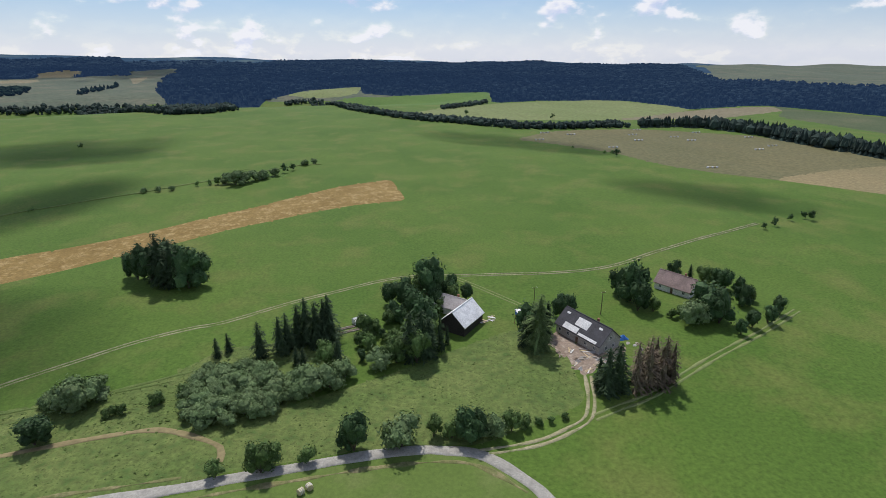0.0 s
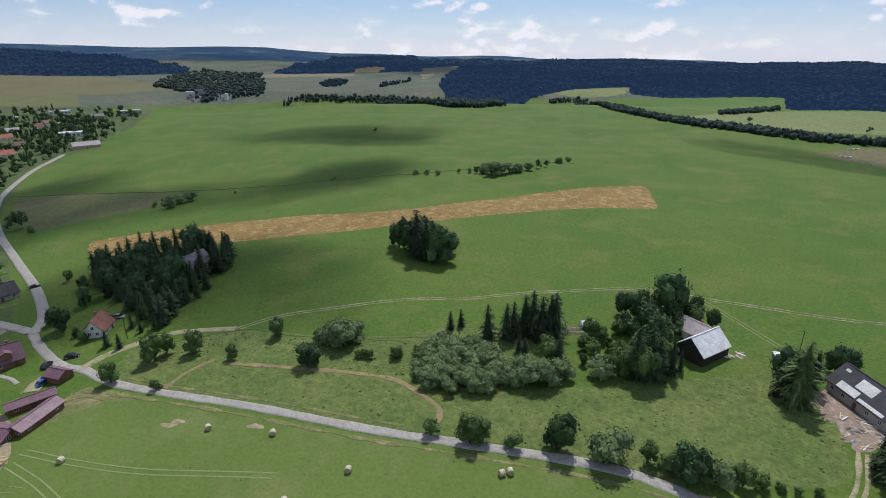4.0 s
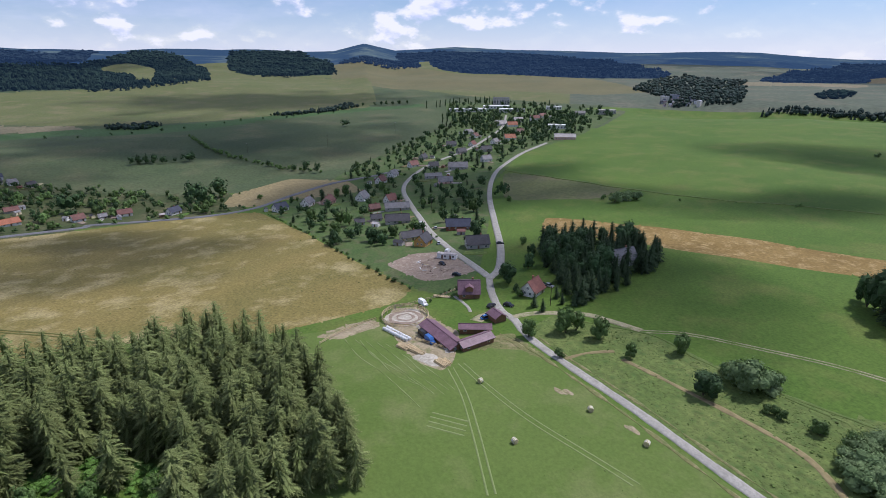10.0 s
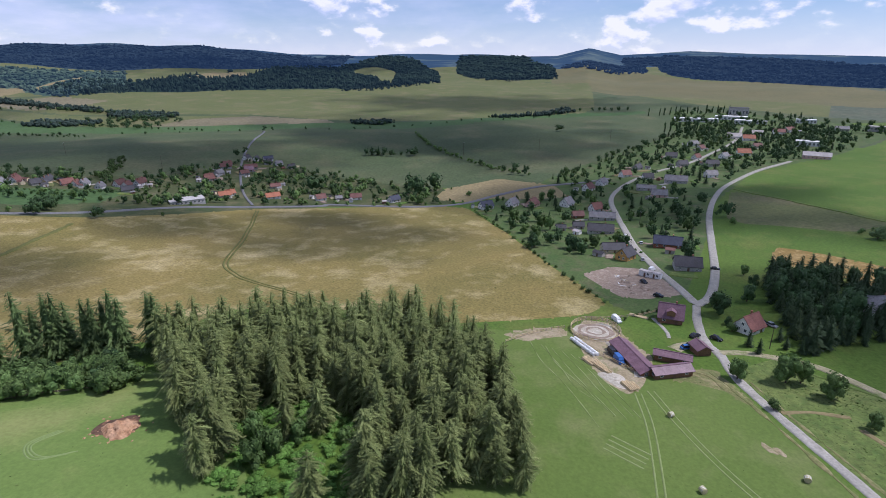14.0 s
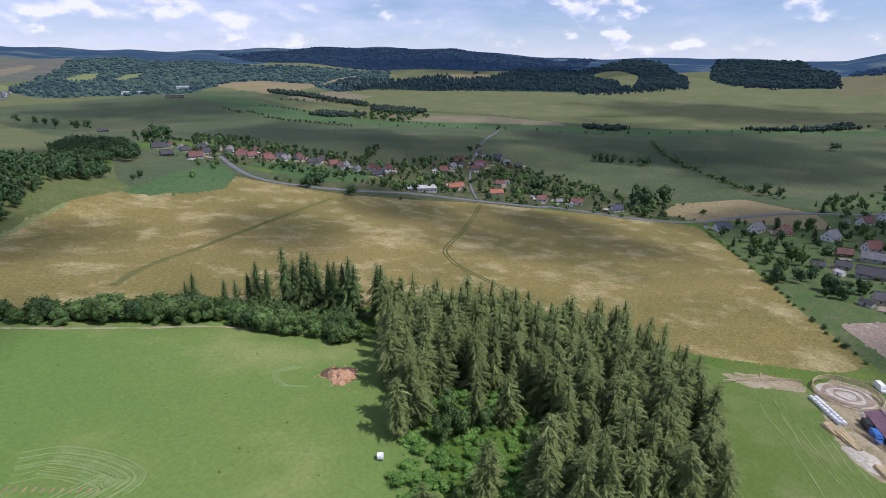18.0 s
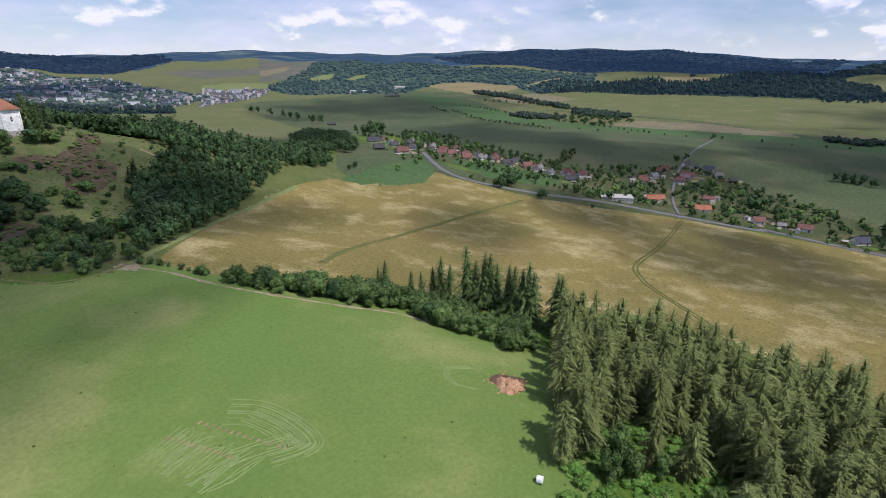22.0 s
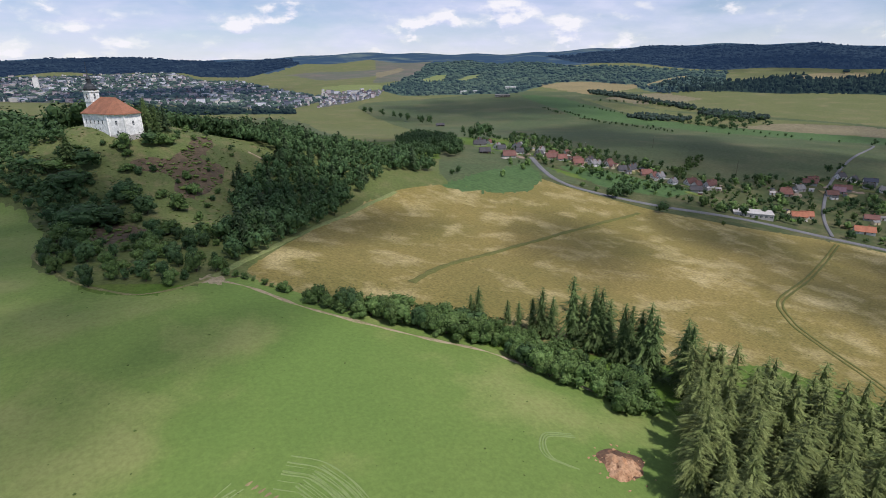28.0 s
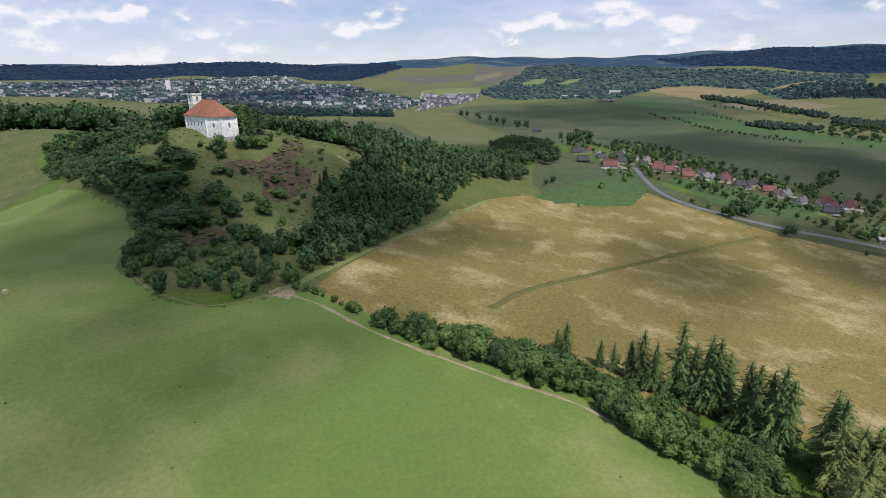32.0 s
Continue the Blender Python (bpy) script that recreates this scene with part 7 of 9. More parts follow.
house(-486.9, -209.6, 123, 9.1, 6.3, 2.1, 2.4, "greyplaster", "brownred", "along the western road", "houses along the western road")
house(-451.4, -153.7, 129, 8.4, 6.3, 2.4, 3.1, "white", "brownred", "along the western road", "houses along the western road")
house(-461.9, -124.4, 110, 9.8, 7, 2.5, 2.8, "white", "brownred", "along the western road", "houses along the western road")
house(-455.4, -88.1, 141, 9.8, 7, 2.5, 3.1, "white", "navy", "along the western road", "houses along the western road")
house(-457.5, -138.9, 117, 5.6, 4.2, 1.8, 1.8, "greyplaster", "grey", "along the western road", "houses along the western road")
house(-444.3, -233.9, 138, 8.4, 6.3, 2.1, 2.8, "white", "orange", "along the western road", "houses along the western road")
house(-300.4, -418.7, 159, 11.2, 7, 2.2, 3.1, "greyplaster", "brownred", "along the western road", "houses along the western road")
house(-348.3, -472.6, 13, 8.4, 6.3, 2.4, 3.1, "white", "dark", "along the western road", "houses along the western road")
house(-339.2, -424.8, 11, 7.7, 6.3, 2.2, 2.8, "greyplaster", "dark", "along the western road", "houses along the western road")
house(-343.9, -413.6, 160, 9.1, 6.3, 2.2, 3.1, "beige", "brownred", "along the western road", "houses along the western road")
house(-353.9, -409.2, 159, 8.4, 6.3, 2.2, 3.5, "white", "red", "along the western road", "houses along the western road")
house(-359.3, -393.1, 157, 9.1, 6.3, 2.2, 3.5, "pink", "red", "along the western road", "houses along the western road")
house(-374.6, -390.0, 16, 8.4, 6.3, 2.4, 3.5, "white", "grey", "along the western road", "houses along the western road")
house(-393.5, -388.4, 14, 8.4, 6.3, 2.4, 3.5, "white", "brownred", "along the western road", "houses along the western road")
house(-403.5, -371.6, 12, 8.4, 6.3, 2.2, 3.5, "beige", "dark", "along the western road", "houses along the western road")
house(-407.3, -355.6, 151, 9.1, 6.3, 2.2, 3.5, "pink", "red", "along the western road", "houses along the western road")
house(-413.5, -345.7, 10, 8.4, 6.3, 2.2, 3.5, "white", "grey", "along the western road", "houses along the western road")
house(-429.2, -325.2, 167, 9.1, 7, 2.4, 3.5, "white", "brownred", "along the western road", "houses along the western road")
house(-440.6, -315.5, 5, 8.4, 6.3, 2.4, 3.5, "white", "brownred", "along the western road", "houses along the western road")
house(-413.3, -307.3, 136, 9.1, 6.3, 2.2, 2.8, "greyplaster", "dark", "along the western road", "houses along the western road")
house(-488.9, -276.1, 139, 9.1, 7, 2.4, 3.1, "greyplaster", "red", "along the western road", "houses along the western road")
house(-437.5, -235.4, 128, 9.8, 7, 2.1, 2.8, "beige", "orange", "along the western road", "houses along the western road")
house(-545.7, -287.7, 128, 11.2, 7, 2.5, 3.1, "greyplaster", "brownred", "along the western road", "houses along the western road")
house(-516.5, -280.3, 168, 8.4, 6.3, 2.4, 3.1, "greyplaster", "grey", "along the western road", "houses along the western road")
house(-320.5, -500.2, 158, 12.6, 7, 2.2, 3.5, "greyplaster", "dark", "at the road bend", "houses along the western road")
house(-289.0, -441.4, 157, 9.8, 6.3, 2.1, 3.1, "darkwood", "dark", "at the road bend", "houses along the western road")
house(-322.8, -470.8, 26, 7.7, 6.3, 2.4, 3.1, "white", "grey", "at the road bend", "houses along the western road")
house(-302.9, -423.0, 155, 9.8, 7, 2.2, 3.1, "beige", "brownred", "at the road bend", "houses along the western road")
house(-354.8, -477.2, 23, 7.7, 6.3, 2.5, 3.5, "white", "grey", "at the road bend", "houses along the western road")
house(-471.2, -868.8, 162, 14, 7, 2.1, 2.8, "darkwood", "dark", "at the road bend", "houses along the western road")
house(-353.2, -440.5, 21, 7.7, 6.3, 2.4, 3.1, "white", "grey", "at the road bend", "houses along the western road")
house(-353.2, -421.3, 150, 8.4, 6.3, 2.2, 3.1, "white", "red", "at the road bend", "houses along the western road")
house(-341.5, -535.9, 28, 7, 5.6, 2.1, 2.8, "white", "dark", "along the western road", "houses along the western road")
house(-343.8, -516.9, 26, 6.3, 5.6, 2.1, 2.8, "white", "brownred", "along the western road", "houses along the western road")
house(-319.9, -459.7, 165, 7.7, 6.3, 2.1, 2.8, "greyplaster", "dark", "along the western road", "houses along the western road")
house(-326.0, -437.9, 163, 7, 5.6, 2.1, 3.1, "white", "dark", "along the western road", "houses along the western road")
house(-363.0, -451.5, 21, 7, 5.6, 2.1, 3.1, "white", "grey", "along the western road", "houses along the western road")
house(-358.5, -429.3, 160, 6.3, 5.6, 2.1, 3.1, "beige", "brownred", "along the western road", "houses along the western road")
house(-384.5, -438.6, 19, 7, 6.3, 2.1, 3.1, "white", "brownred", "along the western road", "houses along the western road")
house(-368.0, -404.3, 158, 7.7, 6.3, 2.1, 3.1, "pink", "brownred", "along the western road", "houses along the western road")
house(-386.0, -406.0, 16, 7, 5.6, 2.1, 3.1, "white", "dark", "along the western road", "houses along the western road")
house(-381.2, -390.4, 16, 7, 5.6, 2.1, 3.1, "white", "grey", "along the western road", "houses along the western road")
house(-403.2, -398.2, 15, 7, 5.6, 2.1, 3.1, "white", "brownred", "along the western road", "houses along the western road")
house(-393.7, -371.8, 153, 7, 5.6, 2.1, 3.1, "greyplaster", "dark", "along the western road", "houses along the western road")
house(-414.4, -377.6, 12, 6.3, 5.6, 2.1, 3.1, "white", "dark", "along the western road", "houses along the western road")
house(-408.5, -348.7, 10, 7, 5.6, 2.1, 3.1, "white", "brownred", "along the western road", "houses along the western road")
house(-412.3, -330.6, 8, 7, 5.6, 2.1, 3.1, "white", "grey", "along the western road", "houses along the western road")
house(-429.3, -319.1, 6, 7.7, 6.3, 2.1, 3.1, "white", "brownred", "along the western road", "houses along the western road")
house(-448.8, -318.7, 145, 7, 5.6, 2.1, 3.1, "greyplaster", "brownred", "along the western road", "houses along the western road")
house(-497.0, -280.9, 139, 7.7, 6.3, 2.1, 3.1, "greyplaster", "red", "along the western road", "houses along the western road")
house(-557.5, -291.4, 137, 8.4, 6.3, 2.1, 3.1, "greyplaster", "brownred", "along the western road", "houses along the western road")
house(-544.0, -261.6, 125, 9.1, 6.3, 2.1, 3.1, "greyplaster", "maroon", "along the western road", "houses along the western road")
house(-591.5, -273.4, 174, 7, 5.6, 2.1, 3.1, "white", "dark", "along the western road", "houses along the western road")
house(-582.7, -256.1, 123, 8.4, 5.6, 2.1, 2.8, "white", "dark", "along the western road", "houses along the western road")
house(-581.7, -243.2, 142, 7.7, 5.6, 2.1, 2.8, "white", "grey", "along the western road", "houses along the western road")
house(-572.4, -225.0, 141, 7.7, 5.6, 2.1, 2.8, "greyplaster", "dark", "along the western road", "houses along the western road")
house(-183.5, 93.6, 125, 8.3, 7, 2.6, 3.8, "white", "red", "between dark spruces", "houses of the village")
house(-200.3, 148.1, 94, 11.3, 8.7, 3.1, 4.3, "white", "grey", "in the dark wood", "houses of the village")


# barn with pale roof, and its dwelling wing
barn = house(6.5, 163.0, 57.7, 12.6, 9.2, 3.5, 4.1, "darkwood", "whitemetal", "", "", "dark timber barn with bright pale metal roof", "barn", False, False)
part("door", boxes((-6.4, -1.6, 0, -6.25, 1.6, 3.0)), WALLS["darkwood"], barn, "wide dark barn door")
for s in (-0.5, -0.25, 0.0, 0.25, 0.5):
    part("batten", boxes((-6.37, s * 8.4 - 0.06, 0, -6.29, s * 8.4 + 0.06, 3.5 + (0.5 - abs(s)) * 6)), WALLS["darkwood"], barn)
house(3.5, 173.5, 57.7 - 90, 10.5, 6.8, 2.8, 2.9, "white", "pale", "", "", "old white farmhouse wing with pale grey roof", "farmhouse")
# the house being rebuilt
reno = house(47.0, 153.8, -56.6, 18.5, 9.5, 3.2, 4.3, "greyplaster", "dark", "", "", "farmhouse under repair with new dark roof", "farmhouse")
slope = math.atan2(4.3, 4.75)


def on_slope(parent, side, x0, x1, d0, d1, mat, name, W, h, rh, lift=0.30, thick=0.05, label=""):
    """A flat piece lying on a roof slope, between two distances down from the ridge."""
    bm = bmesh.new()
    k = rh / (W / 2)
    c = []
    for x in (x0, x1):
        for d in (d0, d1):
            for t in (0, thick):
                c.append(bm.verts.new((x, side * d, h + rh - k * d + lift + t)))
    for f in ((0, 1, 3, 2), (4, 6, 7, 5), (0, 4, 5, 1), (2, 3, 7, 6), (1, 5, 7, 3), (0, 2, 6, 4)):
        bm.faces.new([c[i] for i in f])
    bmesh.ops.recalc_face_normals(bm, faces=bm.faces)
    return part(name, bm, mat, parent, label)


on_slope(reno, -1, -2.8, 2.4, 1.0, 3.2, TRIM, "tarpaulin", 9.5, 3.2, 4.3, label="crumpled white sheet on the roof")
on_slope(reno, -1, -6.3, -0.2, 3.6, 5.1, TRIM, "fascia_sheet", 9.5, 3.2, 4.3, label="white boarding along the eaves")
on_slope(reno, -1, 0.4, 7.8, 4.5, 5.15, TRIM, "fascia_sheet", 9.5, 3.2, 4.3, label="white boarding along the eaves")
on_slope(reno, -1, -8.0, -6.6, 1.0, 1.5, TRIM, "roof_window", 9.5, 3.2, 4.3)
on_slope(reno, -1, 5.6, 7.0, 1.0, 1.5, TRIM, "roof_window", 9.5, 3.2, 4.3)
on_slope(reno, 1, -5.0, 5.0, 0.3, 0.9, TRIM, "ridge_sheet", 9.5, 3.2, 4.3)
house(91.0, 190.2, -48.5, 14.0, 8.0, 2.8, 3.8, "white", "old", "", "", "old white farmhouse with weathered grey roof among trees", "farmhouse")
# stables round the yard
house(-155.2, 45.7, 15.2, 20.0, 5.8, 2.0, 1.3, "brownwood", "maroon", "", "stable buildings", "long timber stable with maroon sheet roof", "stable", False)
house(-147.2, 54.8, 106.5, 12.5, 4.6, 2.0, 1.1, "brownwood", "maroon", "", "stable buildings", "timber stable wing with maroon sheet roof", "stable", False)
house(-157.3, 58.6, 72.0, 11.0, 3.8, 2.1, 0.9, "brownwood", "maroon", "", "stable buildings", "open timber shed with maroon sheet roof", "shed", False)
house(-164.3, 69.8, 10.6, 5.4, 4.6, 2.3, 1.3, "brownwood", "maroon", "", "stable buildings", "timber garage with maroon roof by the junction", "garage", False, False)
brown = house(-191.7, 68.4, 73.5, 8.6, 7.4, 2.6, 4.2, "brownwood", "maroon", "", "", "brown timber house with maroon roof and dormer", "house")
d = part("dormer", gable_walls(3.0, 3.0, 1.6, 0.8, 0.0), WALLS["brownwood"], brown)
d.matrix_basis = pose(0, -2.3, 3.4, 0, 0, 90)
for sgn in (-1, 1):
    q = part("roof", roof_slab(3.0, 3.0, 1.6, 0.8, sgn, 0.3, 0.12), ROOFS["maroon"], d)
part("porch", boxes((-3.4, -5.2, -0.3, 3.4, -3.7, 0.12)), WALLS["ochre"], brown)
# flat-roofed shells and halls
def flat_hall(x, y, turn, L, W, h, wall, label, group="", name="hall", roof_mat=None, bays=0):
    e = thing(name, x, y, turn, label, "building", group)
    part("wall", boxes((-L / 2, -W / 2, -1.5, L / 2, W / 2, h)), wall, e)
    part("roof", boxes((-L / 2 - 0.3, -W / 2 - 0.3, h, L / 2 + 0.3, W / 2 + 0.3, h + 0.35)), roof_mat or ROOFS["pale"], e)
    for side in (-1, 1):
        for i in range(bays):
            put_window(e, -L / 2 + (i + 0.5) * L / bays, side * (W / 2 + 0.01), h * 0.25, 0 if side < 0 else 180, L / bays * 0.55, h * 0.4)
    return e


flat_hall(-403.2, -250.4, 130, 26, 14, 3.2, CONCRETE, "unfinished concrete building shell by the western road", "", "building_shell", CONCRETE, bays=8)
flat_hall(-1060.8, 372.8, 75, 75, 20, 6, TRIM, "long white farm hall beyond the poplars", "halls of the far village", "hall", TRIM, bays=10)
flat_hall(-1080.5, 443.2, 72, 55, 18, 6, TRIM, "white farm hall in the far village", "halls of the far village", "hall", TRIM, bays=8)
flat_hall(-1009.4, 447.8, 70, 50, 18, 6, TRIM, "white farm hall in the far village", "halls of the far village", "hall", TRIM, bays=8)
flat_hall(-1116.3, 469.3, 71, 34, 20, 17, WALLS["greyplaster"], "dark tall silo block in the far village", "", "silo_block", ROOFS["dark"], bays=6)
flat_hall(-999.3, 535.0, 66, 30, 14, 6, TRIM, "white hall at the village end", "halls of the far village", "hall", TRIM, bays=6)
flat_hall(-724.6, 395.1, 65, 26, 14, 6, TRIM, "white hall at the village end", "halls of the far village", "hall", TRIM, bays=6)
flat_hall(-871.1, 574.5, 67, 30, 14, 7, WALLS["greyplaster"], "pale hall at the end of the village", "halls of the far village", "hall", ROOFS["pale"], bays=6)
flat_hall(-861.6, -1416.4, 153, 50, 14, 6, TRIM, "white distant works hall", "distant halls", "hall", TRIM, bays=8)
flat_hall(-1016.6, -1419.1, 148, 40, 16, 8, TRIM, "white distant works hall", "distant halls", "hall", TRIM, bays=8)
flat_hall(-870.4, -1257.6, 149, 40, 16, 6, WALLS["darkwood"], "dark distant barn with grey roof", "distant halls", "hall", ROOFS["grey"], bays=8)


# ---------------------------------------------------------------- the church on its hill
def church(x, y, turn):
    e = thing("church", x, y, turn, "white baroque church with orange-brown hipped roof and dark-domed tower", "church", size=0.86, dz=-3.6)
    L, W, h, rh = 25.0, 18.0, 12.0, 8.6
    white = plain("old_white_render", (0.84, 0.83, 0.80), 0.85, 0.8, 0.08)
    rust = tiled("orange_brown_tiles", (0.285, 0.125, 0.072))
    domec = plain("dark_copper", (0.05, 0.055, 0.06), 0.5, metal=0.3)
    foot = [(L / 2, -W / 2), (L / 2, W / 2), (-L / 2 + 4, W / 2), (-L / 2 - 4.5, W * 0.27), (-L / 2 - 4.5, -W * 0.27), (-L / 2 + 4, -W / 2)]

    def prism(z0, z1, out0=0.0, out1=0.0):
        bm = bmesh.new()
        rings_ = []
        for z, o in ((z0, out0), (z1, out1)):
            rings_.append([bm.verts.new((px * (1 + o / 12), py * (1 + o / 9), z)) for px, py in foot])
        n = len(foot)
        for i in range(n):
            bm.faces.new((rings_[0][i], rings_[0][(i + 1) % n], rings_[1][(i + 1) % n], rings_[1][i]))
        bm.faces.new(rings_[0][::-1]), bm.faces.new(rings_[1])
        bmesh.ops.recalc_face_normals(bm, faces=bm.faces)
        return bm

    part("wall", prism(-3, h), white, e)
    part("cornice", prism(h - 0.5, h + 0.15, 0.35, 0.7), white, e)
    part("plinth", prism(-3, 0.8, 0.12, 0.12), WALLS["greyplaster"], e)
    bm = bmesh.new()
    eave = [bm.verts.new((px * 1.07, py * 1.09, h + 0.15)) for px, py in foot]
    under = [bm.verts.new((px * 1.07, py * 1.09, h - 0.1)) for px, py in foot]
    a, b = bm.verts.new((L * 0.30, 0, h + rh)), bm.verts.new((-L * 0.22, 0, h + rh))
    n = len(foot)
    for i in range(n):
        bm.faces.new((under[i], under[(i + 1) % n], eave[(i + 1) % n], eave[i]))
    bm.faces.new((eave[0], eave[1], a)), bm.faces.new((eave[1], eave[2], b, a)), bm.faces.new((eave[2], eave[3], b)), bm.faces.new((eave[3], eave[4], b))
    bm.faces.new((eave[4], eave[5], b)), bm.faces.new((eave[5], eave[0], a, b)), bm.faces.new(under[::-1])
    bmesh.ops.recalc_face_normals(bm, faces=bm.faces)
    part("roof", bm, rust, e)
    for side in (-1, 1):
        for i in range(5):
            px = L / 2 - 2.2 - i * 3.6
            put_window(e, px, side * (W / 2 + 0.02), 6.4, 0 if side < 0 else 180, 1.0, 2.1)
            if i < 4:
                put_window(e, px - 0.6, side * (W / 2 + 0.02), 3.4, 0 if side < 0 else 180, 0.75, 0.75)
    put_window(e, -L / 2 - 4.52, 0, 5.6, -90, 1.1, 2.2)
    ang = math.degrees(math.atan2(8.5, W * 0.23))
    for side in (-1, 1):
        put_window(e, -L / 2 - 0.3, side * (W * 0.385 + 0.02), 6.0, -90 + side * -62 if side > 0 else -28, 1.1, 2.2)
        put_window(e, -L / 2 - 0.3, side * (W * 0.385 + 0.02), 2.0, -90 + side * -62 if side > 0 else -28, 0.8, 1.2)
    for px, py in foot:
        part("pilaster", boxes((px - 0.35, py - 0.35, -2, px + 0.35, py + 0.35, h - 0.4)), white, e)
    # tower
    tx = L / 2 + 3.0
    tower = part("tower", boxes((tx - 2.7, -2.7, -3, tx + 2.7, 2.7, 23.6), (tx - 3.1, -3.1, 23.1, tx + 3.1, 3.1, 23.9), (tx - 2.9, -2.9, 17.6, tx + 2.9, 2.9, 18.1)), white, e)
    for k in range(4):
        a2 = k * 90
        w2 = put_window(tower, tx + 2.72 * math.sin(radians(a2)), -2.72 * math.cos(radians(a2)), 19.2, a2, 1.1, 2.6)
    bm = bmesh.new()
    prof = [(3.9, 25.3), (4.1, 26.0), (3.6, 27.2), (2.3, 28.2), (1.5, 28.6), (1.4, 30.0), (1.8, 30.2), (1.4, 31.0), (0.6, 31.8), (0.25, 32.6), (0.1, 35.5), (0.02, 36.0)]
    loops_ = [[bm.verts.new((tx + 0.85 * r * math.cos(2 * math.pi * k / 12), 0.85 * r * math.sin(2 * math.pi * k / 12), 23.9 + 1.25 * (z - 25.3))) for k in range(12)] for r, z in prof]
    for i in range(len(prof) - 1):
        for k in range(12):
            bm.faces.new((loops_[i][k], loops_[i][(k + 1) % 12], loops_[i + 1][(k + 1) % 12], loops_[i + 1][k]))
    bm.faces.new(loops_[0][::-1]), bm.faces.new(loops_[-1])
    part("dome", bm, domec, tower, "dark onion dome with lantern and spire")
    part("cross", boxes((tx - 0.06, -0.06, 37.1, tx + 0.06, 0.06, 39.5), (tx - 0.06, -0.6, 38.6, tx + 0.06, 0.6, 38.75)), domec, tower)
    # scaffold at the side wall
    bm = bmesh.new()
    for px in (-13, -11.4, -9.8, -8.2):
        for py in (-W / 2 - 0.5, -W / 2 - 1.7):
            rod(bm, (px, py, -2), (px, py, 11.5), 0.11, n=5)
    for z in (1.5, 3.5, 5.5, 7.5, 9.5, 11):
        for py in (-W / 2 - 0.5, -W / 2 - 1.7):
            rod(bm, (-13.2, py, z), (-8.0, py, z), 0.06, n=5)
        box(bm, -13, -W / 2 - 1.7, z - 0.05, -8.2, -W / 2 - 0.5, z + 0.03)
    part("scaffold", bm, WALLS["darkwood"], e, "dark scaffold against the wall")
    house_spots.append((x, y, 16))
    return e


church(-3.5, -335.0, -55.0)


# ---------------------------------------------------------------- the riding yard
WOODC = plain("pale_cut_wood", (0.55, 0.43, 0.25), 0.8, 6.0, 1.0)
WOODG = plain("weathered_rails", (0.42, 0.37, 0.30), 0.85)
WRAP = plain("white_bale_wrap", (0.72, 0.72, 0.70), 0.45)
STRAW = plain("straw", (0.46, 0.40, 0.22), 0.9, 5.0, 1.0, 0.6)
RED_SOIL = material("red_soil", (0.36, 0.200, 0.110), (0.50, 0.315, 0.190), 0.6, 2.5, c=(0.13, 0.065, 0.038), mid=0.9, relief=1.0)
SCORCHED = material("scorched_soil", (0.085, 0.050, 0.034), (0.125, 0.078, 0.050), 0.5, 2.5, c=(0.22, 0.12, 0.07), mid=0.8, relief=0.8)
RUBBER = plain("black_rubber", (0.02, 0.02, 0.02), 0.8)


def lumpy(name, x, y, rx, ry, h, mat, label, category, seed, rough_=0.25, turn=0.0):
    """A heap of loose material, uneven all over, with a foot that runs out into the ground."""
    g = np.random.default_rng(seed)
    n_r, n_a = 9, 26
    ph = g.uniform(0, 6.28, 6)
    v, f = [], []
    for j in range(n_r):
        s = j / (n_r - 1)
        for k in range(n_a):
            a = 2 * math.pi * k / n_a
            wob = 1 + 0.13 * math.sin(3 * a + ph[0]) + 0.08 * math.sin(5 * a + ph[1])
            px, py = rx * s * wob * math.cos(a), ry * s * wob * math.sin(a)
            z = h * (1 - s * s) ** 1.2 * (1 + rough_ * math.sin(2.2 * px + ph[2]) * math.sin(2.6 * py + ph[3])) + g.uniform(-0.12, 0.12) * h * (1 - s)
            q = Matrix.Rotation(radians(turn), 2) @ Vector((px, py))
            v.append((x + q.x, y + q.y, float(ground_z(x + q.x, y + q.y)) + z - 0.15 * (j == n_r - 1)))
    for j in range(n_r - 1):
        for k in range(n_a):
            f.append((j * n_a + k, j * n_a + (k + 1) % n_a, (j + 1) * n_a + (k + 1) % n_a, (j + 1) * n_a + k)[::-1])
    return tagged(new(name, pydata(name, v, f, mat, True)), label, category)


PEN = (-178.4, 38.0)
lumpy("riding_sand", PEN[0], PEN[1], 8.6, 8.6, 0.10, M["pale_sand"], "round raked sand floor of the riding pen", "riding ground", 3, 0.0)
ring = new("sand_ring")
ring.matrix_basis = pose(PEN[0], PEN[1], float(ground_z(*PEN)))
tagged(ring, "trodden hoof ring in the pale riding pen", "riding ground")
for r0, r1 in ((2.6, 3.6), (5.0, 6.6)):
    v, f = [], []
    for k in range(56):
        a = 2 * math.pi * k / 56
        for r in (r0 + 0.25 * math.sin(3 * a), 0.5 * (r0 + r1), r1 + 0.3 * math.sin(5 * a + 1)):
            px, py = r * math.cos(a), r * math.sin(a)
            v.append((px, py, float(ground_z(PEN[0] + px, PEN[1] + py) - ground_z(*PEN)) + 0.15))
    for k in range(56):
        for j in (0, 1):
            p, q = 3 * k + j, 3 * ((k + 1) % 56) + j
            f.append((p, p + 1, q + 1, q))
    part("trodden_track", pydata("trodden_track", v, f, M["soil"]), None, ring)
pen = thing("round_pen_fence", PEN[0], PEN[1], 0, "round riding pen fence of pale wooden rails", "fence")
post_me = bpy.data.meshes.new("post")
bm = bmesh.new()
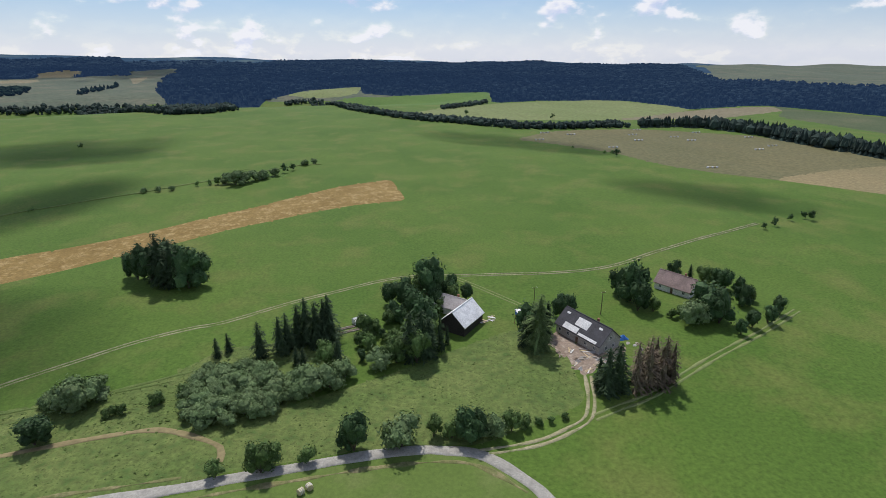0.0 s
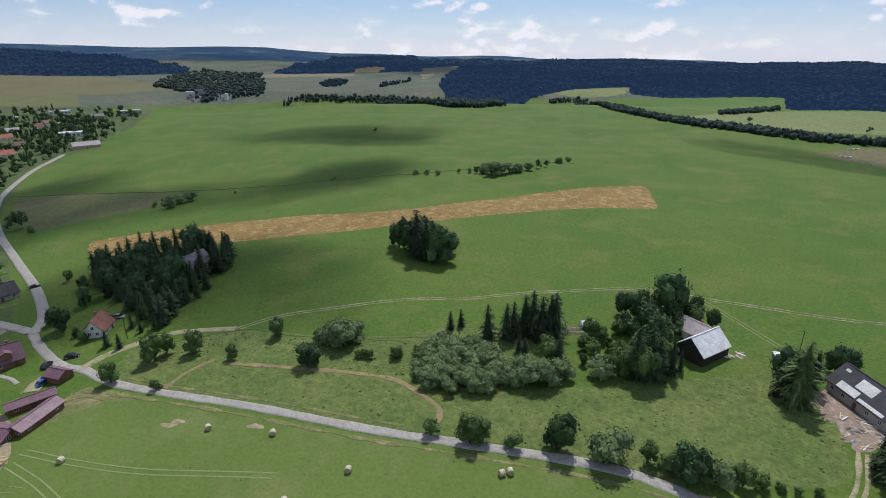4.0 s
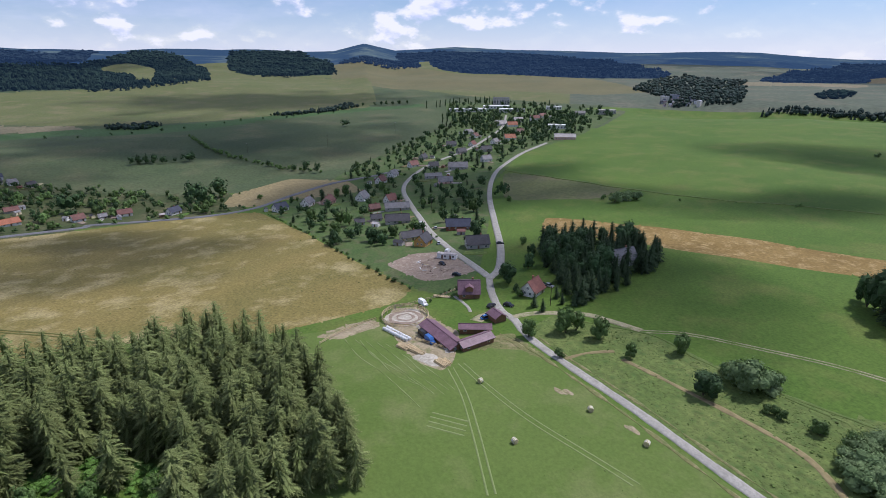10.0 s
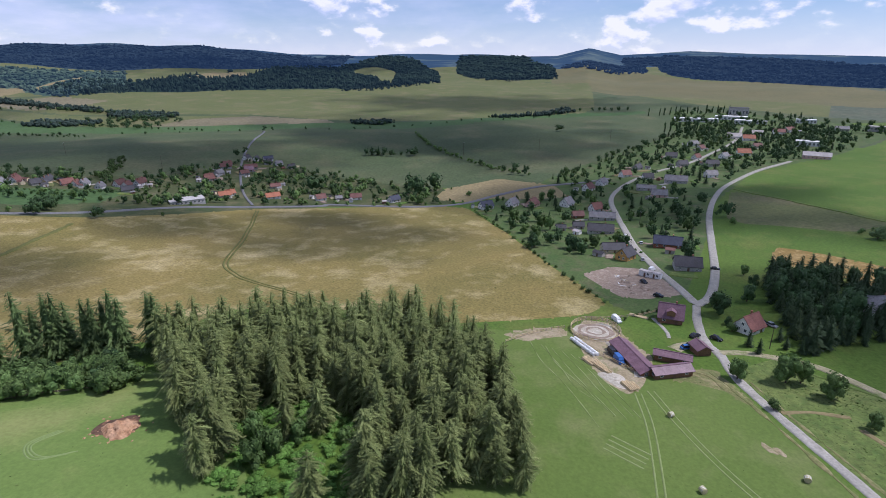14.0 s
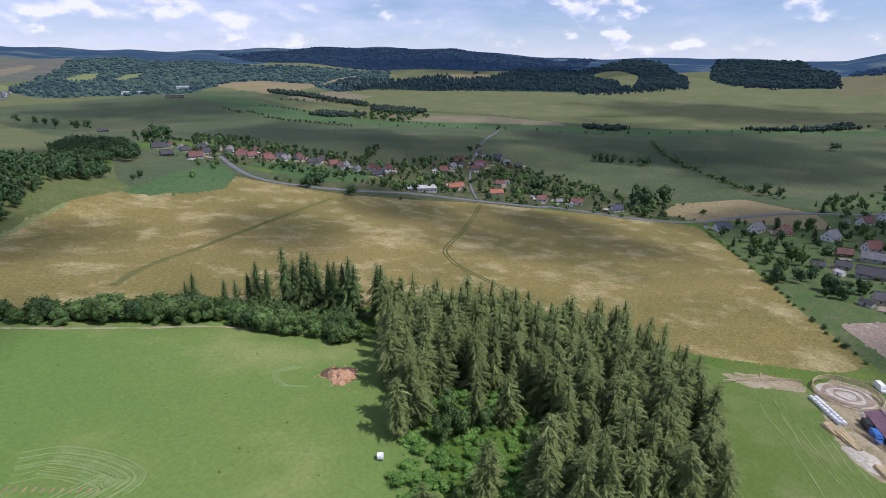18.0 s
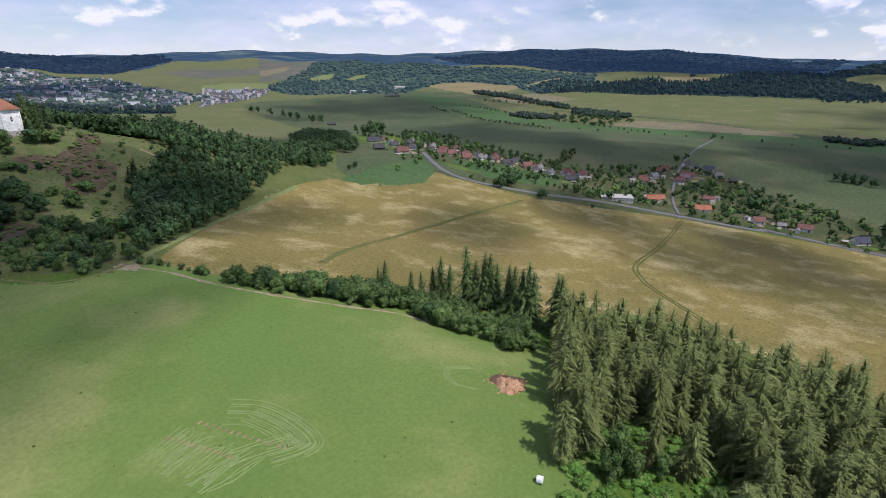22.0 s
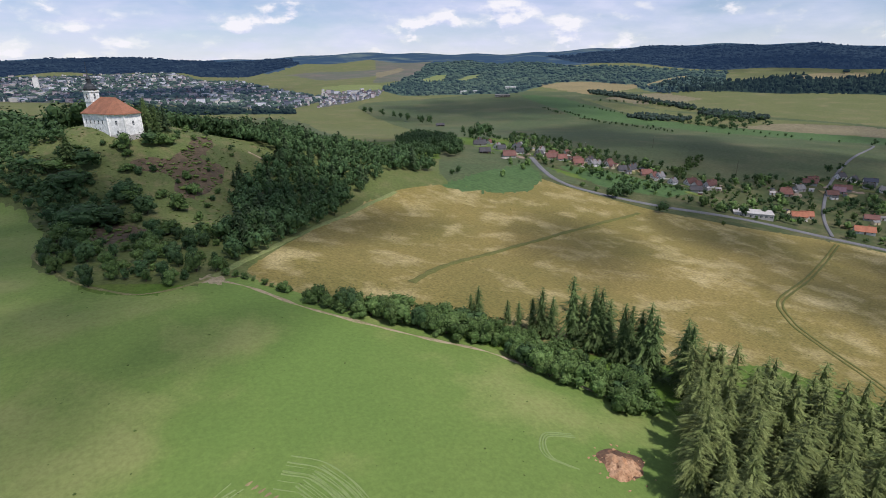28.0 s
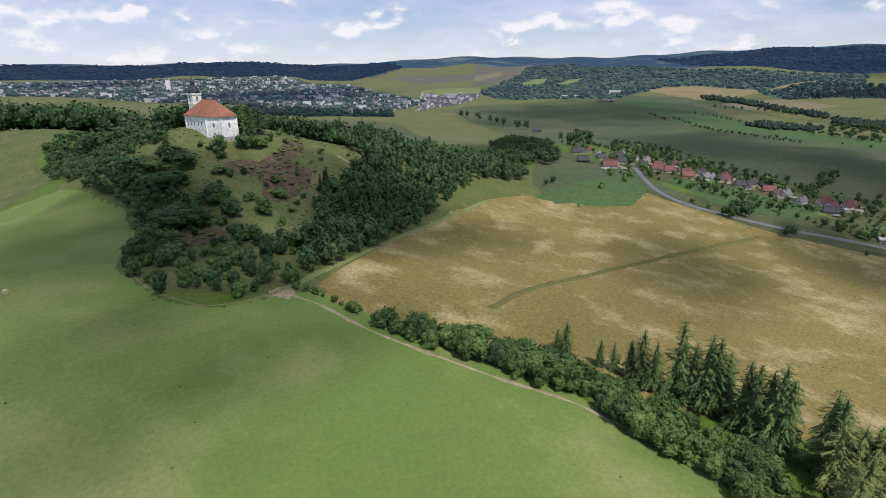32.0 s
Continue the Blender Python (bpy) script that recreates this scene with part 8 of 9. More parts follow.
rod(bm, (0, 0, -0.8), (0, 0, 1.75), 0.09, n=6)
bm.to_mesh(post_me), bm.free()
post_me.materials.append(WOODG)
rail_me = bpy.data.meshes.new("rail")
bm = boxes((-1.02, -0.04, -0.14, 1.02, 0.04, 0.14))
bm.to_mesh(rail_me), bm.free()
rail_me.materials.append(WOODC)
RP = 8.9
for k in range(28):
    a = 2 * math.pi * k / 28
    p = part("post", post_me, None, pen)
    p.matrix_basis = pose(RP * math.cos(a), RP * math.sin(a), 0)
    b = a + math.pi / 28
    for z in (0.55, 1.05, 1.6):
        q = part("rail", rail_me, None, pen)
        q.matrix_basis = pose(RP * math.cos(b) * 0.995, RP * math.sin(b) * 0.995, z, 0, 0, math.degrees(b) + 90)


def fence(points, label, gap=2.5, tall=1.2, rails=(0.45, 0.95), group="fences"):
    """Post and rail fence along a line."""
    c = smooth_line(points, gap)
    e = thing("fence", c[0][0], c[0][1], 0, label, "fence", group)
    z0 = float(ground_z(*c[0]))
    for i, (x, y) in enumerate(c):
        p = part("post", post_me, None, e)
        z = float(ground_z(x, y))
        p.matrix_basis = Matrix.Translation((x - c[0][0], y - c[0][1], z - z0)) @ Matrix.Diagonal((1, 1, tall / 1.75, 1))
        if i:
            x1, y1 = c[i - 1]
            zz = float(ground_z(x1, y1))
            ln = math.hypot(x - x1, y - y1)
            for h in rails:
                q = part("rail", rail_me, None, e)
                q.matrix_basis = (Matrix.Translation(((x + x1) / 2 - c[0][0], (y + y1) / 2 - c[0][1], (z + zz) / 2 - z0 + h))
                                  @ pose(0, 0, 0, 0, -math.degrees(math.atan2(z - zz, ln)), math.degrees(math.atan2(y - y1, x - x1))) @ Matrix.Diagonal((ln / 2.04, 1, 0.7, 1)))
    return e


fence([(-164, 5), (-172, 13), (-178, 22), (-180, 27)], "pale wooden fence rail above the sandy bank", tall=1.2)
fence([(-189, 36), (-192, 48), (-196, 60), (-203, 70)], "wooden fence between the yard and the dry field", tall=1.3)
fence([(-169, 28), (-158, 37), (-148, 44)], "low wooden fence along the bale row", tall=1.1)


def bale(x, y, turn, label="round straw hay bale on the mown meadow", mat=None, r=0.75, ln=1.25, group="hay bales", dz=0.0, name="hay_bale"):
    e = thing(name, x, y, turn, label, "hay bale", group, dz=dz)
    bm = bmesh.new()
    n = 18
    prof = [(0.0, -ln / 2), (r * 0.55, -ln / 2 - 0.02), (r * 0.93, -ln / 2), (r, -ln / 2 + 0.09), (r * 1.01, 0), (r, ln / 2 - 0.09), (r * 0.93, ln / 2), (r * 0.55, ln / 2 + 0.02), (0.0, ln / 2)]
    rr = [[bm.verts.new((q * math.cos(2 * math.pi * k / n), y_, r - 0.06 + q * math.sin(2 * math.pi * k / n))) for k in range(n)] for q, y_ in prof[1:-1]]
    for i in range(len(rr) - 1):
        for k in range(n):
            bm.faces.new((rr[i][k], rr[i][(k + 1) % n], rr[i + 1][(k + 1) % n], rr[i + 1][k]))
    bm.faces.new(rr[0][::-1]), bm.faces.new(rr[-1])
    bmesh.ops.recalc_face_normals(bm, faces=bm.faces)
    part("roll", bm, mat or STRAW, e)
    bm = bmesh.new()
    for y_ in (-ln * 0.3, 0.0, ln * 0.3):
        for k in range(n):
            a0, a1 = 2 * math.pi * k / n, 2 * math.pi * (k + 1) / n
            pts = [(q * math.cos(a), y_ + o, r - 0.06 + q * math.sin(a)) for a, q, o in ((a0, r * 1.02, -0.05), (a1, r * 1.02, -0.05), (a1, r * 1.02, 0.05), (a0, r * 1.02, 0.05))]
            bm.faces.new([bm.verts.new(p) for p in pts])
    part("net_wrap", bm, WRAP, e)
    return e


first = None
for k, (x, y, turn) in enumerate(((-123.3, 47.8, 20), (-101.8, 71.0, 70), (-85.7, 76.6, 40), (-95.0, 45.9, 110), (-67.6, 61.0, 60), (-61.4, 74.5, 20), (-30.2, 88.5, 140), (-28.7, 89.8, 40), (42.2, -198, 30))):
    if first is None:
        first = bale(x, y, turn)
    else:
        copy_thing(first, pose(x, y, float(ground_z(x, y)), 0, 0, turn))
bale(-68.8, -53.9, 30, "white-wrapped bale at the forest edge", WRAP)
wrapped = None
for i in range(9):
    for j in range(2):
        x, y = -169.3 + i * 1.42 - j * 0.62, 28.3 + i * 0.66 + j * 1.35
        if wrapped is None:
            wrapped = bale(x, y, 25 + 90, "white-wrapped silage bale in a double row", WRAP, 0.62, 1.2, "silage bales", name="silage_bale")
        else:
            copy_thing(wrapped, pose(x, y, float(ground_z(x, y)), 0, 0, 115 + random.uniform(-4, 4)))
lumpy("bark_mound", -142.0, 37.2, 6.5, 3.4, 0.5, M["pale_sand"], "trodden heap of pale sawdust and bark", "heap", 8, 0.5, 25)
lumpy("sand_heap", -166.5, 42.5, 4.2, 2.6, 1.1, M["pale_sand"], "pale sand heap beside the riding pen", "heap", 9, 0.3, 30)


def bale_row(x, y):
    """Big straw bales set end to end on the far field."""
    e = thing("straw_bale_row", x, y, 8.0, "row of pale straw bales on the harvested field", "hay", "bale rows on the far field")
    for k in range(5):
        part("bale", boxes((-4.6 + 1.9 * k, -0.6, 0, -2.85 + 1.9 * k, 0.6, 1.15)), STRAW if k % 2 else WRAP, e)


for spot in ((111, 594), (138, 584), (98, 548), (205, 585), (199, 549), (222, 622), (244, 570), (281, 602), (253, 549), (325, 575), (295, 500), (320, 522), (214, 421), (162, 511)):
    bale_row(*spot)


def log_stack(x, y, turn, across, layers, ln, r, label):
    e = thing("log_stack", x, y, turn, label, "logs", "log stacks")
    me = bpy.data.meshes.new("log")
    bm = bmesh.new()
    rod(bm, (-ln / 2, 0, 0), (ln / 2, 0, 0), r, r * 0.85, 9)
    bm.to_mesh(me), bm.free()
    me.materials.append(WOODC)
    for j in range(layers):
        for i in range(across - j):
            o = part("log", me, None, e)
            o.matrix_basis = pose(random.uniform(-0.25, 0.25), (i + j * 0.5) * 2.05 * r, r + j * 1.75 * r, random.uniform(0, 90), random.uniform(-1, 1), random.uniform(-2, 2))
    return e


log_stack(-152.5, 30.5, 30, 7, 2, 5.0, 0.22, "stack of pale peeled logs")
log_stack(-150.0, 33.0, 30, 6, 2, 5.0, 0.24, "stack of pale peeled logs")
log_stack(-147.0, 34.6, 32, 5, 2, 4.6, 0.22, "loose stack of pale logs")
log_stack(-136.8, 39.2, 24, 6, 2, 4.8, 0.24, "stack of pale peeled logs")
log_stack(-138.0, 41.3, 20, 5, 1, 4.0, 0.2, "row of pale sawn timber")
log_stack(-193.5, 57.0, 60, 3, 1, 7.0, 0.3, "three long logs on the lawn")


# ---------------------------------------------------------------- vehicles
GLASSY = plain("dark_car_glass", (0.02, 0.025, 0.03), 0.1, spec=0.6, relief=0.0)
PAINT = {"white": plain("white_car_paint", (0.75, 0.75, 0.74), 0.25, relief=0.0), "blue": plain("blue_car_paint", (0.05, 0.14, 0.38), 0.25, relief=0.0),
         "dark": plain("dark_car_paint", (0.03, 0.03, 0.035), 0.25, relief=0.0), "grey": plain("silver_car_paint", (0.40, 0.41, 0.42), 0.3, relief=0.0)}


def car(x, y, turn, colour, label, van=False, group="parked cars"):
    e = thing("van" if van else "car", x, y, turn, label, "van" if van else "car", group, dz=0.08)
    L, W, hb, ht = (4.9, 1.9, 1.0, 2.1) if van else (4.3, 1.75, 0.85, 1.45)
    bm = boxes((-L / 2, -W / 2, 0.25, L / 2, W / 2, hb))
    bmesh.ops.bevel(bm, geom=bm.edges[:], offset=0.12, segments=2, affect="EDGES")
    part("body", bm, PAINT[colour], e)
    bm = bmesh.new()
    x0, x1, t0, t1 = (-L * 0.49, L * 0.36, -L * 0.47, L * 0.18) if van else (-L * 0.42, L * 0.24, -L * 0.30, L * 0.08)
    lo = [bm.verts.new(p) for p in ((x0, -W * 0.47, hb), (x1, -W * 0.47, hb), (x1, W * 0.47, hb), (x0, W * 0.47, hb))]
    hi = [bm.verts.new(p) for p in ((t0, -W * 0.41, ht), (t1, -W * 0.41, ht), (t1, W * 0.41, ht), (t0, W * 0.41, ht))]
    for i in range(4):
        bm.faces.new((lo[i], lo[(i + 1) % 4], hi[(i + 1) % 4], hi[i]))
    bm.faces.new(hi), bm.faces.new(lo[::-1])
    part("cabin", bm, PAINT[colour] if van else GLASSY, e)
    part("roof", boxes((t0 + 0.05, -W * 0.40, ht, t1 - 0.05, W * 0.40, ht + 0.05)), PAINT[colour], e)
    part("windscreen", boxes((L * 0.30 if van else L * 0.12, -W * 0.36, hb + 0.1, (L * 0.30 if van else L * 0.12) + 0.04, W * 0.36, hb + 0.5)), GLASSY, e)
    for sx in (-0.31, 0.31):
        for sy in (-1, 1):
            bm = bmesh.new()
            rod(bm, (L * sx, sy * W * 0.40, 0.3), (L * sx, sy * W * 0.50, 0.3), 0.31, n=12)
            wheel = part("wheel", bm, RUBBER, e)
            bm = bmesh.new()
            rod(bm, (L * sx, sy * W * 0.50, 0.3), (L * sx, sy * W * 0.512, 0.3), 0.19, n=10)
            part("rim", bm, PAINT["grey"], wheel)
    for sy in (-1, 1):
        part("headlight", boxes((L / 2 - 0.03, sy * W * 0.33 - 0.17, 0.58, L / 2 + 0.02, sy * W * 0.33 + 0.17, 0.72)), TRIM, e)
    return e


car(-166.8, 66.4, 100, "blue", "blue car parked by the garage")
car(-168.6, 68.6, 100, "white", "white car parked by the garage")
car(-175.0, 79.2, 40, "dark", "dark car standing at the junction")
car(-177.0, 72.6, 120, "dark", "dark car by the garden hedge")
car(-319.0, 80.6, 170, "white", "white van beside the village street", True)
car(-305.5, 86.6, 170, "grey", "pale car parked in the village street")
car(-269.8, 78.2, 165, "grey", "silver car by the building plot")
car(-252.2, 78.0, 140, "white", "white van by the building plot", True)
car(-235.0, 69.8, 20, "dark", "dark car on the building plot")
car(-216.8, 71.2, 60, "dark", "dark car at the plot entrance")
car(-189.5, 101.5, 30, "dark", "dark car beside the red-roofed house")
car(-187.5, 103.5, 30, "grey", "silver car beside the red-roofed house")
car(-255, 109, 70, "dark", "dark car on the hill road")
car(-159.5, 40.2, 15, "dark", "dark farm van in the stable yard", True)
car(-154.4, 41.2, 15, "blue", "blue loaded trailer van in the stable yard", True)
car(-188.6, 47.7, 20, "white", "white horse trailer by the pen", True)
for x, y, turn, words in ((-244.9, 73.2, 50, "white site cabin on the building plot"), (-242.5, 76.8, 50, "white site cabin by the plot edge")):
    e = thing("site_cabin", x, y, turn, words, "cabin", "site cabins")
    part("body", boxes((-3, -1.2, -0.3, 3, 1.2, 2.6)), TRIM, e)
    part("roof", boxes((-3.1, -1.3, 2.6, 3.1, 1.3, 2.75)), ROOFS["pale"], e)
    part("door", boxes((-0.5, -1.26, 0, 0.4, -1.2, 2.0)), DOOR, e)
    put_window(e, 1.6, -1.22, 0.9, 0)


# ---------------------------------------------------------------- heaps, rubble and garden things
lumpy("burnt_ring", -89.8, -81.6, 5.1, 4.9, 0.22, SCORCHED, "dark scorched soil round the heap", "soil", 5, 0.3)
lumpy("earth_mound", -89.0, -80.6, 4.1, 3.7, 1.5, RED_SOIL, "reddish heap of dug soil on the pasture", "heap", 4, 0.55)
lumpy("earth_mound", -86.4, -79.2, 1.9, 1.6, 0.8, RED_SOIL, "small reddish heap of dug soil beside the larger one", "heap", 6, 0.55)
for k in range(30):
    a, d = random.uniform(0, 6.28), random.uniform(2.0, 7.0)
    lumpy("clod", -89.4 + d * math.cos(a), -81.0 + d * math.sin(a), random.uniform(0.15, 0.5), random.uniform(0.12, 0.4), random.uniform(0.08, 0.25), RED_SOIL, "loose clod of reddish soil in the grass", "soil", 400 + k, 0.5)
for k in range(16):
    a, d = random.uniform(0, 6.28), random.uniform(0.3, 1.0)
    lumpy("rubble_heap", -232 + 13 * d * math.cos(a), 66 + 9 * d * math.sin(a), random.uniform(0.8, 2.2), random.uniform(0.6, 1.6), random.uniform(0.2, 0.7),
          M["soil"], "low heap of earth and rubble on the plot", "heap", 100 + k, 0.6, random.uniform(0, 180))
PLANK = plain("grey_old_boards", (0.36, 0.33, 0.30), 0.85)
for k in range(26):
    cx, cy, wx, wy = ((43, 141, 4, 6), (52, 140, 4, 4), (16, 165, 3, 5), (-236, 62, 8, 5))[k % 4]
    x, y = cx + random.uniform(-wx, wx), cy + random.uniform(-wy, wy)
    e = thing("board_pile", x, y, random.uniform(0, 180), "scattered pile of grey building boards", "boards", "building rubble")
    n = random.randint(2, 5)
    for i in range(n):
        o = part("board", boxes((-random.uniform(0.8, 2.0), -0.15, 0.02, random.uniform(0.8, 2.0), 0.15, 0.07)), (PLANK, TRIM, WOODC)[random.randint(0, 2)], e)
        o.matrix_basis = pose(random.uniform(-0.3, 0.3), random.uniform(-0.6, 0.6), 0.06 * i, random.uniform(-4, 4), random.uniform(-4, 4), random.uniform(-25, 25))
for k, (px, py) in enumerate(((-113, 68), (-112, 70), (-92, 77))):
    lumpy("bare_scrape", px, py, 2.6 - 0.5 * (k % 2), 1.1, 0.16, M["sand"], "bare sandy scrape in the mown meadow", "soil", 440 + k, 0.5, 20)
for k in range(22):
    cx, cy, wx, wy = ((43, 140, 4.5, 5), (51, 139.5, 5, 3), (60, 146, 3, 5))[k % 3]
    lumpy("rubble_heap", cx + random.uniform(-wx, wx), cy + random.uniform(-wy, wy), random.uniform(0.4, 1.3), random.uniform(0.3, 0.9), random.uniform(0.2, 0.7),
          (CONCRETE, M["soil"], PLANK, WOODG)[k % 4], "small heap of stones and old timber in the yard", "heap", 460 + k, 0.7, random.uniform(0, 180))
tarp = plain("blue_tarpaulin", (0.05, 0.17, 0.48), 0.5)
lumpy("tarpaulin_heap", 58.5, 153.0, 1.9, 1.3, 1.1, tarp, "heap under a blue tarpaulin behind the house", "tarpaulin", 61, 0.3)
stand = thing("raised_hide", 26.0, 163.0, 20, "small blue and white raised hide on posts", "hide")
for sx in (-1, 1):
    for sy in (-1, 1):
        bm = bmesh.new()
        rod(bm, (sx * 1.1, sy * 1.1, -0.5), (sx * 0.9, sy * 0.9, 4.0), 0.09, n=6)
        part("leg", bm, WALLS["brownwood"], stand)
part("cabin", boxes((-1.1, -1.1, 4.0, 1.1, 1.1, 5.4)), tarp, stand)
part("roof", boxes((-1.3, -1.3, 5.4, 1.3, 1.3, 5.55)), TRIM, stand)
# glasshouse and beds of the farm garden
gh = thing("greenhouse", -29.0, 165.0, 35, "small white-framed greenhouse in the farm garden", "greenhouse")
part("wall", gable_walls(4.5, 2.6, 1.6, 0.8, 0.2), TRIM, gh)
for sgn in (-1, 1):
    part("roof", roof_slab(4.5, 2.6, 1.6, 0.8, sgn, 0.1, 0.05), TRIM, gh)
bed_soil = plain("garden_soil", (0.13, 0.10, 0.07), 0.95)
for k in range(7):
    e = thing("garden_bed", -36.0 + 2.2 * (k % 4) + 0.6 * (k // 4), 156.0 + 3.4 * (k // 4) + 1.2 * (k % 4), 32, "narrow vegetable bed with wooden edging", "garden bed", "vegetable beds")
    part("soil", boxes((-1.6, -0.5, -0.2, 1.6, 0.5, 0.22)), bed_soil, e)
    part("edging", boxes((-1.7, -0.6, -0.2, 1.7, -0.5, 0.3), (-1.7, 0.5, -0.2, 1.7, 0.6, 0.3)), PLANK, e)


shed_rng = random.Random(12)
village_spots = [(x, y, r) for x, y, r in house_spots if inside(np.array([x]), np.array([y]), FIELDS["village_green"])[0] or inside(np.array([x]), np.array([y]), FIELDS["street_gardens"])[0]]


def shed(x, y, turn, L, W, h, wall, roof):
    e = thing("garden_shed", x, y, turn, "small %s garden shed with %s roof" % (WALL_WORD[wall], ROOF_WORD[roof]), "shed", "garden sheds")
    part("wall", gable_walls(L, W, h, W * 0.28, 0.0), WALLS[wall], e)
    for sgn in (-1, 1):
        part("roof", roof_slab(L, W, h, W * 0.28, sgn, 0.25, 0.1), ROOFS[roof], e)
    part("door", boxes((-0.5, -W / 2 - 0.05, 0, 0.4, -W / 2 + 0.05, 1.9)), DOOR, e)


for x, y, r in village_spots:
    a = shed_rng.uniform(0, 6.28)
    for _ in range(shed_rng.choice((0, 1, 1, 2))):
        a += shed_rng.uniform(1.2, 3.0)
        sx, sy = x + (r + 5) * math.cos(a), y + (r + 5) * math.sin(a)
        if any(math.hypot(sx - p, sy - q) < t + 3 for p, q, t in house_spots):
            continue
        if min(np.min(np.hypot(smooth_line(ROADS[k], 5.0)[:, 0] - sx, smooth_line(ROADS[k], 5.0)[:, 1] - sy)) for k in ROADS) < 6:
            continue
        shed(sx, sy, shed_rng.uniform(0, 180), shed_rng.uniform(3, 6), shed_rng.uniform(2.4, 3.6), shed_rng.uniform(1.9, 2.4), shed_rng.choice(("brownwood", "white", "greyplaster", "beige")), shed_rng.choice(("dark", "grey", "brownred", "pale")))
        house_spots.append((sx, sy, 3.5))
    b = shed_rng.uniform(0, 6.28)
    if shed_rng.random() < 0.75:
        ca, sa = math.cos(b), math.sin(b)
        ribbon("drive", [(x + ca * r * 0.9, y + sa * r * 0.9), (x + ca * (r + 4), y + sa * (r + 4)), (x + ca * (r + 8) - sa, y + sa * (r + 8) + ca)], shed_rng.uniform(2.2, 5.0), M[shed_rng.choice(("gravel", "asphalt", "soil"))], "pale drive beside a village house", "path", 0.05, wobble=0.3)
    if shed_rng.random() < 0.8:
        b += shed_rng.uniform(1.5, 4)
        ca, sa = math.cos(b), math.sin(b)
        ribbon("garden_plot", [(x + ca * (r + 4) - sa * 6, y + sa * (r + 4) + ca * 6), (x + ca * (r + 5), y + sa * (r + 5)), (x + ca * (r + 4) + sa * 6, y + sa * (r + 4) - ca * 6)], shed_rng.uniform(3, 7), M[shed_rng.choice(("bright", "olive", "tan", "rough", "soil"))], "garden plot behind a village house", "garden", 0.04, wobble=0.5)


def pole(x, y, h=9.0):
    e = thing("utility_pole", x, y, 15, "thin wooden utility pole with crossarm", "pole", "utility poles")
    bm = bmesh.new()
    rod(bm, (0, 0, -1), (0, 0, h), 0.16, 0.10, 7)
    part("mast", bm, M["bark"], e)
    part("crossarm", boxes((-0.9, -0.06, h - 0.6, 0.9, 0.06, h - 0.45)), M["bark"], e)
    for s in (-0.8, 0, 0.8):
        bm = bmesh.new()
        rod(bm, (s, 0, h - 0.45), (s, 0, h - 0.2), 0.06, n=6)
        part("insulator", bm, TRIM, e)


for x, y, h in ((-406.7, -435.5, 14), (-511.7, -337.6, 14), (-535, -460, 14), (-691, -40, 16), (-718.9, 58.4, 16), (-811.6, 168.3, 16), (-581, 268.5, 12), (-168.6, 94.1, 8.5), (33, 175, 9), (56, 170, 9), (-300, 98, 9), (-355, 98, 9)):
    pole(x, y, h)

# pale wheel marks and raked swaths on the meadows
MARK = M["mark"]
arc = [(-30.7, -106), (-36, -101.8), (-39.4, -94.5), (-40.7, -86.9), (-39.4, -83.5), (-35.6, -82.6), (-29.5, -83.6), (-23.6, -84.4)]
for k in range(18):
    ribbon("wheel_mark", arc[random.randint(0, 2):8 - random.randint(0, 2)], random.uniform(0.12, 0.42), MARK, "pale curved wheel mark in the pasture", "track", 0.035 + 0.001 * k, across=2, step=1.2, offset=-0.45 * k + random.uniform(-0.2, 0.2), wobble=0.15)
a0, a1, b0, b1 = [(-10.2, -99.2), (-17.8, -84.4), (-21.2, -102.6), (-30.7, -86.9)]
for k in range(38):
    u, d = k / 37, random.uniform(-1.2, 1.2)
    p0, p1 = Vector(a0).lerp(Vector(a1), u), Vector(b0).lerp(Vector(b1), u + random.uniform(-0.15, 0.15))
    q = p0.lerp(p1, 0.5) + Vector((d, d))
    ribbon("wheel_mark", [tuple(p0.lerp(p1, random.uniform(0, 0.3))), tuple(q), tuple(p0.lerp(p1, random.uniform(0.7, 1.0)))], random.uniform(0.15, 0.34), MARK, "pale wheel mark in the pasture", "track", 0.03 + 0.0006 * k, across=2, step=1.5)
for k in range(3):
    s = 0.6 * k
    ribbon("wheel_mark", [(-80 + s, -83 - s), (-77 + s, -88 - s), (-80, -93 - s), (-86, -91 - s)], 0.35, MARK, "pale curved wheel mark in the pasture", "track", 0.04, across=2, step=1.0)
for a, b in (((-22.5, -102.7), (-34.1, -86.1)), ((-16.4, -101.9), (-25.5, -89.3))):
    for i in range(14):
        u = (i + 0.2) / 14
        x, y = a[0] + (b[0] - a[0]) * u, a[1] + (b[1] - a[1]) * u
        lumpy("hay_tuft", x, y, 0.75, 0.32, 0.16, M["tan"], "raked tuft of dry hay in a row", "hay", 300 + i, 0.4, 20)
for k in range(7):
    o = k * 2.6 + random.uniform(-0.8, 0.8)
    d = random.uniform(-2, 2)
    ribbon("wheel_mark", [(-166 + o * 0.6, 14 + o * 0.9), (-150 + o * 0.3 + d, 18 + o * 0.9 + d), (-136 + d, 22 + o * 0.8), (-124 + random.uniform(-6, 10), 28 + o * 0.7)], 0.3, M["faint_mark"], "faint wheel mark in the mown meadow", "track", 0.05, across=2, wobble=0.3)
for k in range(4):
    ribbon("wheel_mark", [(-112 + k * 1.8, 30 - k), (-106 + k * 1.8, 38 - k)], 0.6, M["faint_mark"], "pale rake mark in the mown meadow", "track", 0.05, across=2, step=1.0)
